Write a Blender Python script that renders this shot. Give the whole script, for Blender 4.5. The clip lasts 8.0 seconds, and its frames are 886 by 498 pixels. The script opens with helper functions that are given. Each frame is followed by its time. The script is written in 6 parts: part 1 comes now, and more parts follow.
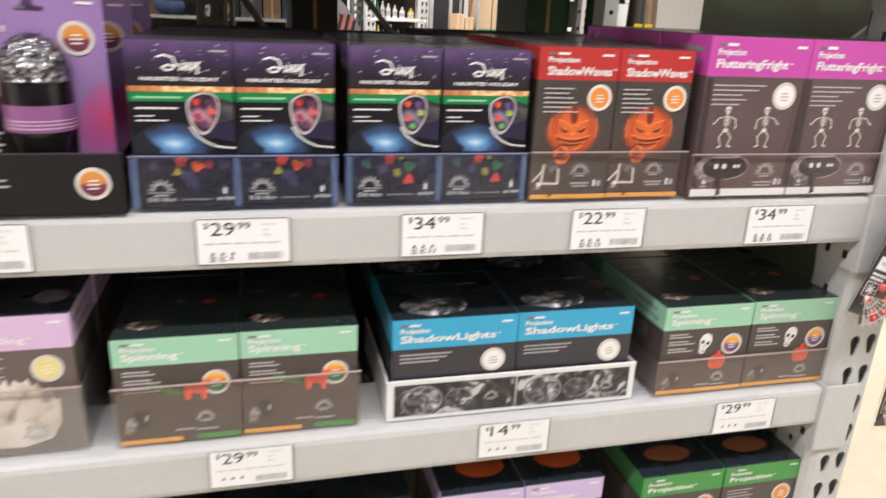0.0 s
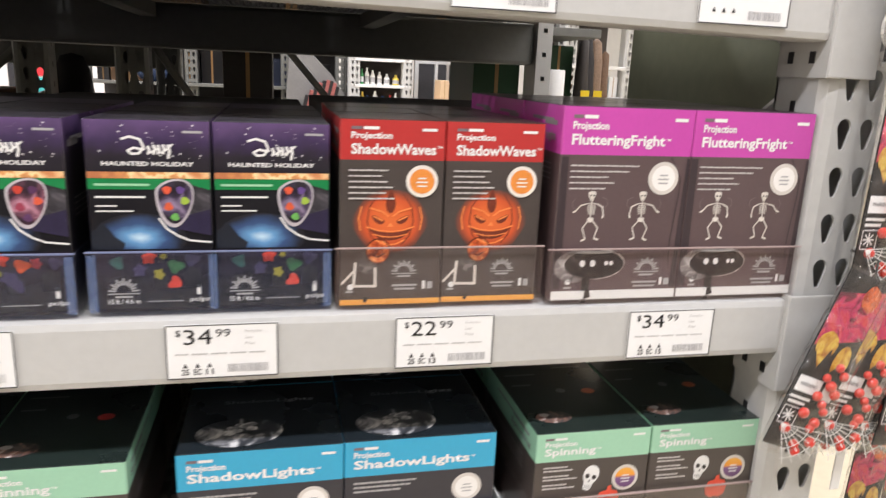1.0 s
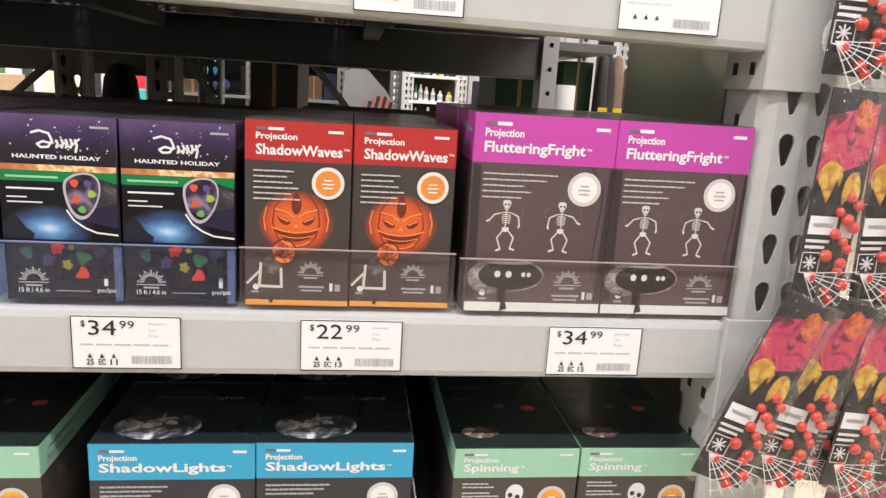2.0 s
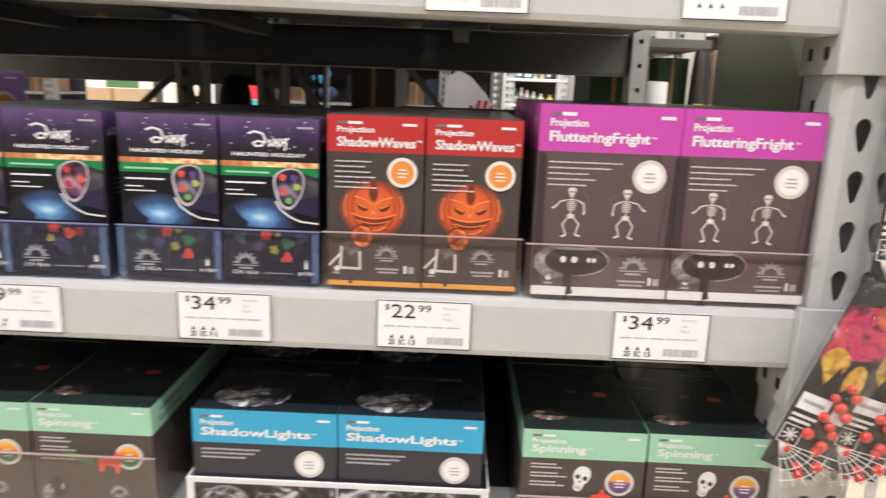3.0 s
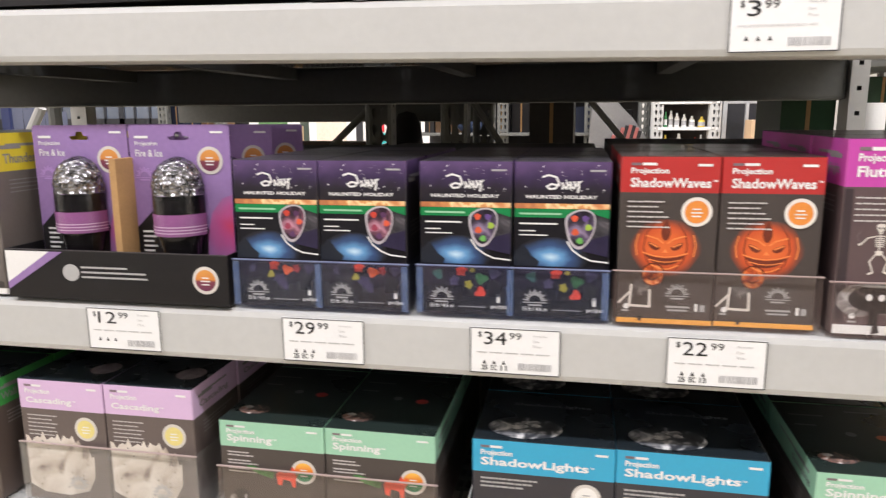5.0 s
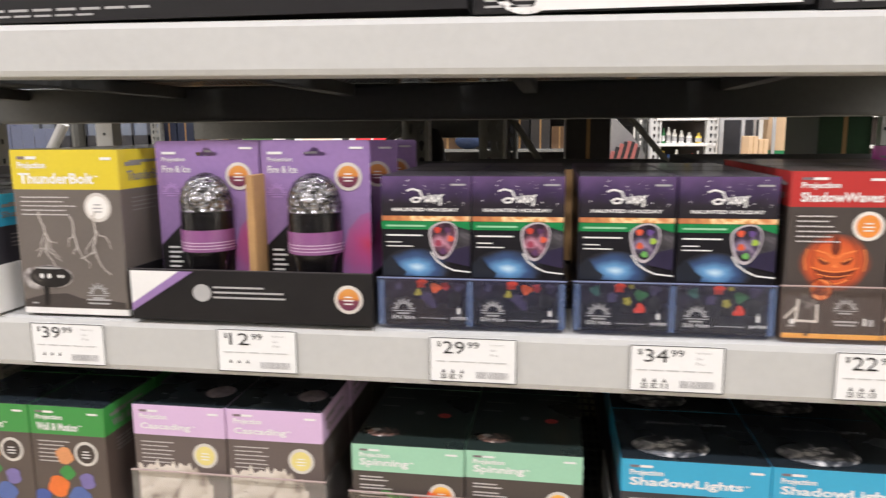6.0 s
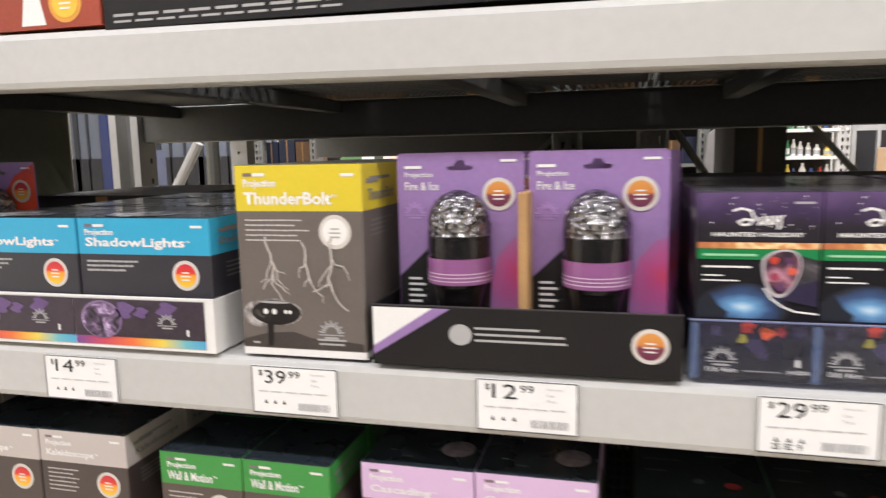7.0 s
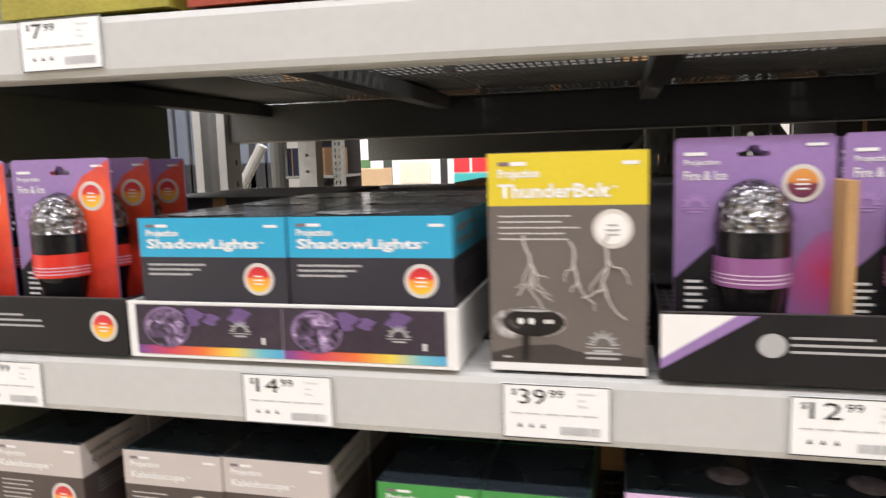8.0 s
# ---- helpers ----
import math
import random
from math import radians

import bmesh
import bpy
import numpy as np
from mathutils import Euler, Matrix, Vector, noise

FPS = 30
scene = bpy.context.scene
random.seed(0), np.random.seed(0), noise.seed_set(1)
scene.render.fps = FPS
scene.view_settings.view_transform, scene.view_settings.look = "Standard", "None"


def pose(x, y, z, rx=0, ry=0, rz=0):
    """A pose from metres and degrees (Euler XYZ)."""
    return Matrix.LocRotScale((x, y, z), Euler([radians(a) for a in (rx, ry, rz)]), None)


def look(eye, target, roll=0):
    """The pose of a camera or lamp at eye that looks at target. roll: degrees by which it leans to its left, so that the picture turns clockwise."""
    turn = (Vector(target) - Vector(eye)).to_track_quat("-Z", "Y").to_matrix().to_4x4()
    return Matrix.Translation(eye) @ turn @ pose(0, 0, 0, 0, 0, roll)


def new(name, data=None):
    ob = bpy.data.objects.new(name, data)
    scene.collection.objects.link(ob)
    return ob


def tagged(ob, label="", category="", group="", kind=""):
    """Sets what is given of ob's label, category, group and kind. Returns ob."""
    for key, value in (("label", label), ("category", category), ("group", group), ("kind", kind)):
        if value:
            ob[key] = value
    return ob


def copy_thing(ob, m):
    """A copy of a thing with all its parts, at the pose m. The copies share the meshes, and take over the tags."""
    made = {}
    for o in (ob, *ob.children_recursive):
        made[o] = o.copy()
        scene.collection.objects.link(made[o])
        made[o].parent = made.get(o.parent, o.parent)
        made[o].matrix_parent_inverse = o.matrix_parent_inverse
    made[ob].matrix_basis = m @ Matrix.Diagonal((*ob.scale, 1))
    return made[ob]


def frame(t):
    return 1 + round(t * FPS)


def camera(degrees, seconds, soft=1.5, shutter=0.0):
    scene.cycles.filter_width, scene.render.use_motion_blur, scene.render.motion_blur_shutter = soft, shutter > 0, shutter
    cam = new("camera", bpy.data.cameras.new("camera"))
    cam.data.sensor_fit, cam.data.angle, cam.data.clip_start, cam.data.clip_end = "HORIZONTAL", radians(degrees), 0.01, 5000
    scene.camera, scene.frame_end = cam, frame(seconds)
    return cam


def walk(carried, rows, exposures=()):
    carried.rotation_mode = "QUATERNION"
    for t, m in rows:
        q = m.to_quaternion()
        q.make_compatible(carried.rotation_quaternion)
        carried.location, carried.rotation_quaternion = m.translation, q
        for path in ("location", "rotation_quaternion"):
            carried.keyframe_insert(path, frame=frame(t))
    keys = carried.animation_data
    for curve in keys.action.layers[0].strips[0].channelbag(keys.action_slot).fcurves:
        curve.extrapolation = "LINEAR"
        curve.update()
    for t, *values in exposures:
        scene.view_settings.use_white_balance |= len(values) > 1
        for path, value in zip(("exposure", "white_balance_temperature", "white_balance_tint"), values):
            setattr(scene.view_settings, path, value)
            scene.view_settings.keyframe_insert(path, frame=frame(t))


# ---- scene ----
cam = camera(64.0, 8.0, soft=1.3, shutter=0.5)
PATH = [
    (-0.1, (-0.172, -0.758, 1.37), (0.303, 1.068, 0.706), 2.8),
    (0, (-0.146, -0.75, 1.37), (0.334, 1.081, 0.725), 2.6),
    (0.5, (-0.018, -0.708, 1.371), (0.49, 1.147, 0.82), 1.7),
    (1, (0.101, -0.632, 1.377), (0.548, 1.257, 0.897), 2.5),
    (1.5, (0.191, -0.629, 1.381), (0.542, 1.286, 0.922), 3.1),
    (1.7, (0.222, -0.638, 1.378), (0.522, 1.287, 0.927), 3.4),
    (2.8, (0.279, -0.686, 1.361), (0.365, 1.265, 0.931), 2.5),
    (3, (0.285, -0.698, 1.362), (0.251, 1.253, 0.923), 2.1),
    (3.5, (0.277, -0.73, 1.369), (0.1, 1.223, 0.975), 1.4),
    (4, (0.261, -0.725, 1.382), (-0.04, 1.209, 0.97), -0.1),
    (4.5, (0.222, -0.726, 1.366), (-0.162, 1.203, 1.006), -0.3),
    (4.7, (0.181, -0.729, 1.378), (-0.218, 1.193, 0.996), -0.4),
    (5.8, (-0.047, -0.758, 1.375), (-0.333, 1.194, 1.047), -0.2),
    (6, (-0.084, -0.758, 1.377), (-0.39, 1.191, 1.049), -0.4),
    (6.5, (-0.204, -0.729, 1.369), (-0.611, 1.206, 1.071), -0.2),
    (7, (-0.331, -0.653, 1.37), (-0.839, 1.262, 1.094), -1.2),
    (7.5, (-0.44, -0.611, 1.358), (-0.991, 1.285, 1.045), -1.4),
    (8, (-0.611, -0.628, 1.357), (-1.098, 1.295, 1.1), -1.7),
    (8.1, (-0.645, -0.631, 1.357), (-1.119, 1.297, 1.111), -1.8),
]
walk(cam, [(t, look(eye, target, roll)) for t, eye, target, roll in PATH])

# ---- world and light ----
def build_world():
    w = bpy.data.worlds.new("store_air")
    scene.world = w
    w.use_nodes = True
    bg = w.node_tree.nodes["Background"]
    bg.inputs["Color"].default_value = (1.0, 0.97, 0.93, 1)
    bg.inputs["Strength"].default_value = 0.055


build_world()


def strip_lamp(x, y, z, length, width, power):
    data = bpy.data.lights.new("ceiling_lamp", "AREA")
    data.shape, data.size, data.size_y, data.energy = "RECTANGLE", length, width, power
    data.color = (0.975, 0.965, 1.045)
    ob = new("ceiling_lamp", data)
    ob.matrix_world = pose(x, y, z)
    return ob


# rows of ceiling strips over this aisle and the next one
for lx in (-6.4, -3.2, 0.0, 3.2, 6.4):
    strip_lamp(lx, -1.9, 4.6, 2.4, 0.25, 113)
for lx in (-3.0, 0.6, 4.2):
    strip_lamp(lx, 3.3, 4.6, 2.4, 0.25, 170)
strip_lamp(-4.5, 7.5, 4.6, 2.4, 0.3, 260)
strip_lamp(1.5, 7.5, 4.6, 2.4, 0.3, 260)


# ---- materials ----
def lin(r, g, b):
    return tuple(((c / 255 + 0.055) / 1.055) ** 2.4 if c > 10 else c / 3294.6 for c in (r, g, b)) + (1,)


MATS = {}
CLEAR = set()


def mat(name, rgb, rough=0.5, metal=0.0, vary=0.08, scale=40.0, bump=0.0, coat=0.0, spec=0.5):
    """A painted, printed or bare surface with two scales of variation; rgb is 0 to 255."""
    if name in MATS:
        return MATS[name]
    m = bpy.data.materials.new(name)
    m.use_nodes = True
    nt = m.node_tree
    p = nt.nodes["Principled BSDF"]
    p.inputs["Roughness"].default_value = rough
    p.inputs["Metallic"].default_value = metal
    p.inputs["Coat Weight"].default_value = coat
    p.inputs["Coat Roughness"].default_value = 0.12
    p.inputs["Specular IOR Level"].default_value = spec
    c = lin(*rgb)
    if vary > 0:
        tc = nt.nodes.new("ShaderNodeTexCoord")
        fine = nt.nodes.new("ShaderNodeTexNoise")
        fine.inputs["Scale"].default_value, fine.inputs["Detail"].default_value = scale * 6, 3
        big = nt.nodes.new("ShaderNodeTexNoise")
        big.inputs["Scale"].default_value, big.inputs["Detail"].default_value = scale * 0.3, 4
        nt.links.new(tc.outputs["Object"], fine.inputs["Vector"])
        nt.links.new(tc.outputs["Object"], big.inputs["Vector"])
        add = nt.nodes.new("ShaderNodeMath")
        add.operation = "ADD"
        nt.links.new(fine.outputs["Fac"], add.inputs[0])
        nt.links.new(big.outputs["Fac"], add.inputs[1])
        rng = nt.nodes.new("ShaderNodeMapRange")
        rng.inputs["From Min"].default_value, rng.inputs["From Max"].default_value = 0.6, 1.4
        rng.inputs["To Min"].default_value, rng.inputs["To Max"].default_value = 1 - vary, 1 + vary
        nt.links.new(add.outputs[0], rng.inputs["Value"])
        mul = nt.nodes.new("ShaderNodeMix")
        mul.data_type, mul.blend_type = "RGBA", "MULTIPLY"
        mul.inputs["Factor"].default_value = 1.0
        mul.inputs["A"].default_value = c
        nt.links.new(rng.outputs["Result"], mul.inputs["B"])
        nt.links.new(mul.outputs["Result"], p.inputs["Base Color"])
        rr = nt.nodes.new("ShaderNodeMapRange")
        rr.inputs["To Min"].default_value, rr.inputs["To Max"].default_value = max(0.02, rough - 0.08), min(1, rough + 0.08)
        nt.links.new(big.outputs["Fac"], rr.inputs["Value"])
        nt.links.new(rr.outputs["Result"], p.inputs["Roughness"])
        if bump > 0:
            bp = nt.nodes.new("ShaderNodeBump")
            bp.inputs["Strength"].default_value, bp.inputs["Distance"].default_value = bump, 0.001
            nt.links.new(fine.outputs["Fac"], bp.inputs["Height"])
            nt.links.new(bp.outputs["Normal"], p.inputs["Normal"])
    else:
        p.inputs["Base Color"].default_value = c
    MATS[name] = m
    return m


def ramp_mat(name, stops, axis="Z", size=0.1, rough=0.4, wave=0.0, radial=False, lo=0.0):
    """A printed colour run over the object's own x or z (0 to size), or outward from its origin."""
    if name in MATS:
        return MATS[name]
    m = bpy.data.materials.new(name)
    m.use_nodes = True
    nt = m.node_tree
    p = nt.nodes["Principled BSDF"]
    p.inputs["Roughness"].default_value = rough
    p.inputs["Coat Weight"].default_value = 0.15
    tc = nt.nodes.new("ShaderNodeTexCoord")
    src = tc.outputs["Object"]
    if radial:
        ln = nt.nodes.new("ShaderNodeVectorMath")
        ln.operation = "LENGTH"
        nt.links.new(src, ln.inputs[0])
        val = ln.outputs["Value"]
    else:
        sep = nt.nodes.new("ShaderNodeSeparateXYZ")
        nt.links.new(src, sep.inputs[0])
        val = sep.outputs[axis]
    div = nt.nodes.new("ShaderNodeMath")
    div.operation = "DIVIDE"
    div.inputs[1].default_value = size
    low = nt.nodes.new("ShaderNodeMath")
    low.operation = "SUBTRACT"
    low.inputs[1].default_value = lo
    nt.links.new(val, low.inputs[0])
    nt.links.new(low.outputs[0], div.inputs[0])
    out = div.outputs[0]
    if wave > 0:
        nz = nt.nodes.new("ShaderNodeTexNoise")
        nz.inputs["Scale"].default_value, nz.inputs["Detail"].default_value = 55, 5
        nt.links.new(src, nz.inputs["Vector"])
        mad = nt.nodes.new("ShaderNodeMath")
        mad.operation = "MULTIPLY_ADD"
        mad.inputs[1].default_value = wave
        nt.links.new(nz.outputs["Fac"], mad.inputs[0])
        sub = nt.nodes.new("ShaderNodeMath")
        sub.operation = "SUBTRACT"
        sub.inputs[1].default_value = wave * 0.5
        nt.links.new(out, sub.inputs[0])
        nt.links.new(sub.outputs[0], mad.inputs[2])
        out = mad.outputs[0]
    cr = nt.nodes.new("ShaderNodeValToRGB")
    while len(cr.color_ramp.elements) < len(stops):
        cr.color_ramp.elements.new(0.5)
    for e, (pos, rgb) in zip(cr.color_ramp.elements, stops):
        e.position, e.color = pos, lin(*rgb)
    nt.links.new(out, cr.inputs["Fac"])
    nt.links.new(cr.outputs["Color"], p.inputs["Base Color"])
    MATS[name] = m
    return m


def clear_mat(name, gloss=1.0, haze=0.0, tint=(200, 196, 196), bump=0.0, rough=0.06):
    """Thin clear plastic: see-through, with a gloss at grazing angles and a little haze."""
    if name in MATS:
        return MATS[name]
    m = bpy.data.materials.new(name)
    m.use_nodes = True
    nt = m.node_tree
    nt.nodes.remove(nt.nodes["Principled BSDF"])
    out = nt.nodes["Material Output"]
    tr = nt.nodes.new("ShaderNodeBsdfTransparent")
    gl = nt.nodes.new("ShaderNodeBsdfGlossy")
    gl.inputs["Roughness"].default_value = rough
    df = nt.nodes.new("ShaderNodeBsdfDiffuse")
    df.inputs["Color"].default_value = lin(*tint)
    hz = nt.nodes.new("ShaderNodeMixShader")
    hz.inputs["Fac"].default_value = haze
    nt.links.new(tr.outputs[0], hz.inputs[1])
    nt.links.new(df.outputs[0], hz.inputs[2])
    fr = nt.nodes.new("ShaderNodeLayerWeight")
    fr.inputs["Blend"].default_value = 0.5
    pw = nt.nodes.new("ShaderNodeMath")
    pw.operation = "POWER"
    pw.inputs[1].default_value = 4.0
    nt.links.new(fr.outputs["Facing"], pw.inputs[0])
    sc = nt.nodes.new("ShaderNodeMath")
    sc.operation, sc.use_clamp = "MULTIPLY_ADD", True
    sc.inputs[1].default_value, sc.inputs[2].default_value = 0.5 * gloss, 0.04 * gloss
    nt.links.new(pw.outputs[0], sc.inputs[0])
    mx = nt.nodes.new("ShaderNodeMixShader")
    nt.links.new(sc.outputs[0], mx.inputs["Fac"])
    nt.links.new(hz.outputs[0], mx.inputs[1])
    nt.links.new(gl.outputs[0], mx.inputs[2])
    nt.links.new(mx.outputs[0], out.inputs["Surface"])
    if bump > 0:
        tc = nt.nodes.new("ShaderNodeTexCoord")
        nz = nt.nodes.new("ShaderNodeTexNoise")
        nz.inputs["Scale"].default_value, nz.inputs["Detail"].default_value, nz.inputs["Distortion"].default_value = 45, 4, 1.5
        nt.links.new(tc.outputs["Object"], nz.inputs["Vector"])
        bp = nt.nodes.new("ShaderNodeBump")
        bp.inputs["Strength"].default_value, bp.inputs["Distance"].default_value = bump, 0.006
        nt.links.new(nz.outputs["Fac"], bp.inputs["Height"])
        for sh in (gl, fr):
            nt.links.new(bp.outputs["Normal"], sh.inputs["Normal"])
    CLEAR.add(m.name)
    MATS[name] = m
    return m


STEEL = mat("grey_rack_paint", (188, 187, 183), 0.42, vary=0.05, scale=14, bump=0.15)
# the grey rack paint darkened, as shade on beams and posts further back
STEEL_UNLIT = mat("shaded_rack_paint", (104, 104, 99), 0.5, vary=0.12, scale=12, bump=0.15)
WIRE = mat("galvanised_steel", (92, 92, 90), 0.5, metal=0.4, vary=0.15, scale=60)
FLOOR = mat("sealed_concrete", (194, 182, 157), 0.35, vary=0.10, scale=3, bump=0.1)
WALLM = mat("store_wall_paint", (232, 230, 225), 0.7, vary=0.05, scale=2)
PANEL = mat("olive_panel", (122, 124, 102), 0.55, vary=0.10, scale=8, bump=0.2)
# deck steel with the shade of the shelf underside put into its colour
STEEL_SHADE = mat("shaded_deck_steel", (78, 78, 75), 0.6, vary=0.12, scale=12, bump=0.15)
WHITE = mat("white_print", (226, 224, 220), 0.4, vary=0.03)
PAPER = mat("white_label_paper", (232, 231, 228), 0.45, vary=0.02, scale=30)
INK = mat("black_ink", (40, 39, 40), 0.45, vary=0.05)
GREYINK = mat("grey_ink", (168, 166, 164), 0.5, vary=0.05)
TAUPE = mat("dark_taupe_print", (70, 62, 58), 0.38, vary=0.07, coat=0.2)
PLUMGREY = mat("plum_grey_print", (90, 73, 73), 0.38, vary=0.07, coat=0.2)
BLACKCARD = mat("black_print", (30, 28, 29), 0.42, vary=0.10, coat=0.06, spec=0.3)
NAVYTOP = mat("dark_glossy_top", (35, 42, 47), 0.28, vary=0.10, coat=0.35)
KRAFT = mat("kraft_board", (170, 132, 86), 0.75, vary=0.12, scale=60, bump=0.3)
def photo_mat(name, stops, scale=40.0, rough=0.3):
    """A small printed photograph: soft uneven blots from dark to light."""
    if name in MATS:
        return MATS[name]
    m = bpy.data.materials.new(name)
    m.use_nodes = True
    nt = m.node_tree
    p = nt.nodes["Principled BSDF"]
    p.inputs["Roughness"].default_value, p.inputs["Coat Weight"].default_value = rough, 0.3
    tc = nt.nodes.new("ShaderNodeTexCoord")
    nz = nt.nodes.new("ShaderNodeTexNoise")
    nz.inputs["Scale"].default_value, nz.inputs["Detail"].default_value, nz.inputs["Distortion"].default_value = scale, 3.0, 1.2
    nt.links.new(tc.outputs["Object"], nz.inputs["Vector"])
    cr = nt.nodes.new("ShaderNodeValToRGB")
    while len(cr.color_ramp.elements) < len(stops):
        cr.color_ramp.elements.new(0.5)
    for e, (pos, rgb) in zip(cr.color_ramp.elements, stops):
        e.position, e.color = pos, lin(*rgb)
    nt.links.new(nz.outputs["Fac"], cr.inputs["Fac"])
    nt.links.new(cr.outputs["Color"], p.inputs["Base Color"])
    MATS[name] = m
    return m


DARKPIC = mat("dark_picture", (38, 34, 34), 0.35, vary=0.2, scale=90, coat=0.3)
BONE = mat("bone_print", (214, 206, 196), 0.4, vary=0.06)
ORANGE_STRIP = mat("amber_strip", (226, 160, 74), 0.4, vary=0.06)
SILVER = mat("pale_ring", (206, 199, 190), 0.4, metal=0.0, vary=0.05)
def crackle_mat(name):
    """A silvered dome broken into small facets."""
    m = bpy.data.materials.new(name)
    m.use_nodes = True
    nt = m.node_tree
    p = nt.nodes["Principled BSDF"]
    p.inputs["Metallic"].default_value, p.inputs["Roughness"].default_value = 1.0, 0.22
    tc = nt.nodes.new("ShaderNodeTexCoord")
    vo = nt.nodes.new("ShaderNodeTexVoronoi")
    vo.inputs["Scale"].default_value = 210
    nt.links.new(tc.outputs["Object"], vo.inputs["Vector"])
    bp = nt.nodes.new("ShaderNodeBump")
    bp.inputs["Strength"].default_value, bp.inputs["Distance"].default_value = 0.9, 0.003
    nt.links.new(vo.outputs["Distance"], bp.inputs["Height"])
    nt.links.new(bp.outputs["Normal"], p.inputs["Normal"])
    cr = nt.nodes.new("ShaderNodeValToRGB")
    cr.color_ramp.elements[0].color, cr.color_ramp.elements[1].color = lin(40, 38, 40), lin(176, 174, 176)
    nt.links.new(vo.outputs["Color"], cr.inputs["Fac"])
    nt.links.new(cr.outputs["Color"], p.inputs["Base Color"])
    MATS[name] = m
    return m


CHROME = crackle_mat("crackled_silver_dome")
GLOSSBLACK = mat("gloss_black_plastic", (20, 18, 20), 0.18, vary=0.05, coat=0.2, spec=0.3)


# ---- mesh helpers ----
def part(name, bm, material, parent, label=""):
    me = bpy.data.meshes.new(name)
    bm.to_mesh(me)
    bm.free()
    for mm in material if isinstance(material, (list, tuple)) else (material,):
        me.materials.append(mm)
    ob = new(name, me)
    ob.parent = parent
    if me.materials[0].name in CLEAR:
        ob.visible_shadow = False
    if label:
        tagged(ob, label)
    return ob


def add_box(bm, x0, x1, y0, y1, z0, z1, bevel=0.0, mi=0):
    r = bmesh.ops.create_cube(bm, size=1.0, matrix=Matrix.Translation(((x0 + x1) / 2, (y0 + y1) / 2, (z0 + z1) / 2)) @ Matrix.Diagonal((x1 - x0, y1 - y0, z1 - z0, 1)))
    fs = {f for v in r["verts"] for f in v.link_faces}
    for f in fs:
        f.material_index = mi
    if bevel > 0:
        es = {e for v in r["verts"] for e in v.link_edges}
        o = bmesh.ops.bevel(bm, geom=list(es), offset=bevel, segments=2, affect="EDGES", profile=0.6)
        for f in o["faces"]:
            f.material_index = mi
    return bm


def box_bm(*a, bevel=0.0):
    return add_box(bmesh.new(), *a, bevel=bevel)


def add_poly(bm, pts, y=0.0, mi=0):
    f = bm.faces.new([bm.verts.new((x, y, z)) for x, z in pts])
    f.material_index = mi
    if f.normal.y == 0:
        f.normal_update()
    if f.normal.y > 0:
        f.normal_flip()
    return f


def add_quad(bm, x0, x1, z0, z1, y=0.0):
    return add_poly(bm, [(x0, z0), (x1, z0), (x1, z1), (x0, z1)], y)


def ring_pts(cx, cz, rx, rz, n=28, a0=0.0, a1=2 * math.pi):
    full = abs(a1 - a0 - 2 * math.pi) < 1e-6
    k = n if full else n - 1
    return [(cx + rx * math.cos(a0 + (a1 - a0) * i / k), cz + rz * math.sin(a0 + (a1 - a0) * i / k)) for i in range(n)]


def smooth_loop(pts, n=2):
    """Round a closed outline by cutting its corners n times."""
    for _ in range(n):
        pts = [q for (a, b), (c, d) in zip(pts, pts[1:] + pts[:1]) for q in ((a * 0.75 + c * 0.25, b * 0.75 + d * 0.25), (a * 0.25 + c * 0.75, b * 0.25 + d * 0.75))]
    return pts


def stroke(bm, pts, w, y):
    """A printed line through the given points, with round joints."""
    for k, ((a, b), (c, d)) in enumerate(zip(pts, pts[1:])):
        add_line(bm, a, b, c, d, w, y - 0.00001 * k)
        add_poly(bm, ring_pts(c, d, w / 2, w / 2, 8), y - 0.00001 * k - 0.000005)


def add_line(bm, x0, z0, x1, z1, w, y=0.0):
    dx, dz = x1 - x0, z1 - z0
    ln = math.hypot(dx, dz) or 1
    nx, nz = -dz / ln * w / 2, dx / ln * w / 2
    return add_poly(bm, [(x0 + nx, z0 + nz), (x1 + nx, z1 + nz), (x1 - nx, z1 - nz), (x0 - nx, z0 - nz)], y)


def add_tube(bm, p0, p1, r, n=8):
    p0, p1 = Vector(p0), Vector(p1)
    q = (p1 - p0).to_track_quat("Z", "Y").to_matrix().to_4x4()
    bmesh.ops.create_cone(bm, cap_ends=True, segments=n, radius1=r, radius2=r, depth=(p1 - p0).length, matrix=Matrix.Translation((p0 + p1) / 2) @ q)


def add_lathe(bm, prof, cx=0.0, cy=0.0, n=28, mi=0, half=False):
    """Turn (radius, z) pairs about the upright through (cx, cy); half leaves only the side towards -y."""
    a0, a1 = (math.pi, 2 * math.pi) if half else (0.0, 2 * math.pi)
    rows = []
    for r, z in prof:
        rows.append([bm.verts.new((cx + r * math.cos(a0 + (a1 - a0) * i / n), cy + r * math.sin(a0 + (a1 - a0) * i / n), z)) for i in range(n + (1 if half else 0))])
    for a, b in zip(rows, rows[1:]):
        k = len(a)
        for i in range(k - 1 if half else k):
            f = bm.faces.new((a[i], a[(i + 1) % k], b[(i + 1) % k], b[i]))
            f.material_index, f.smooth = mi, True
    return bm


TEXTS = {}


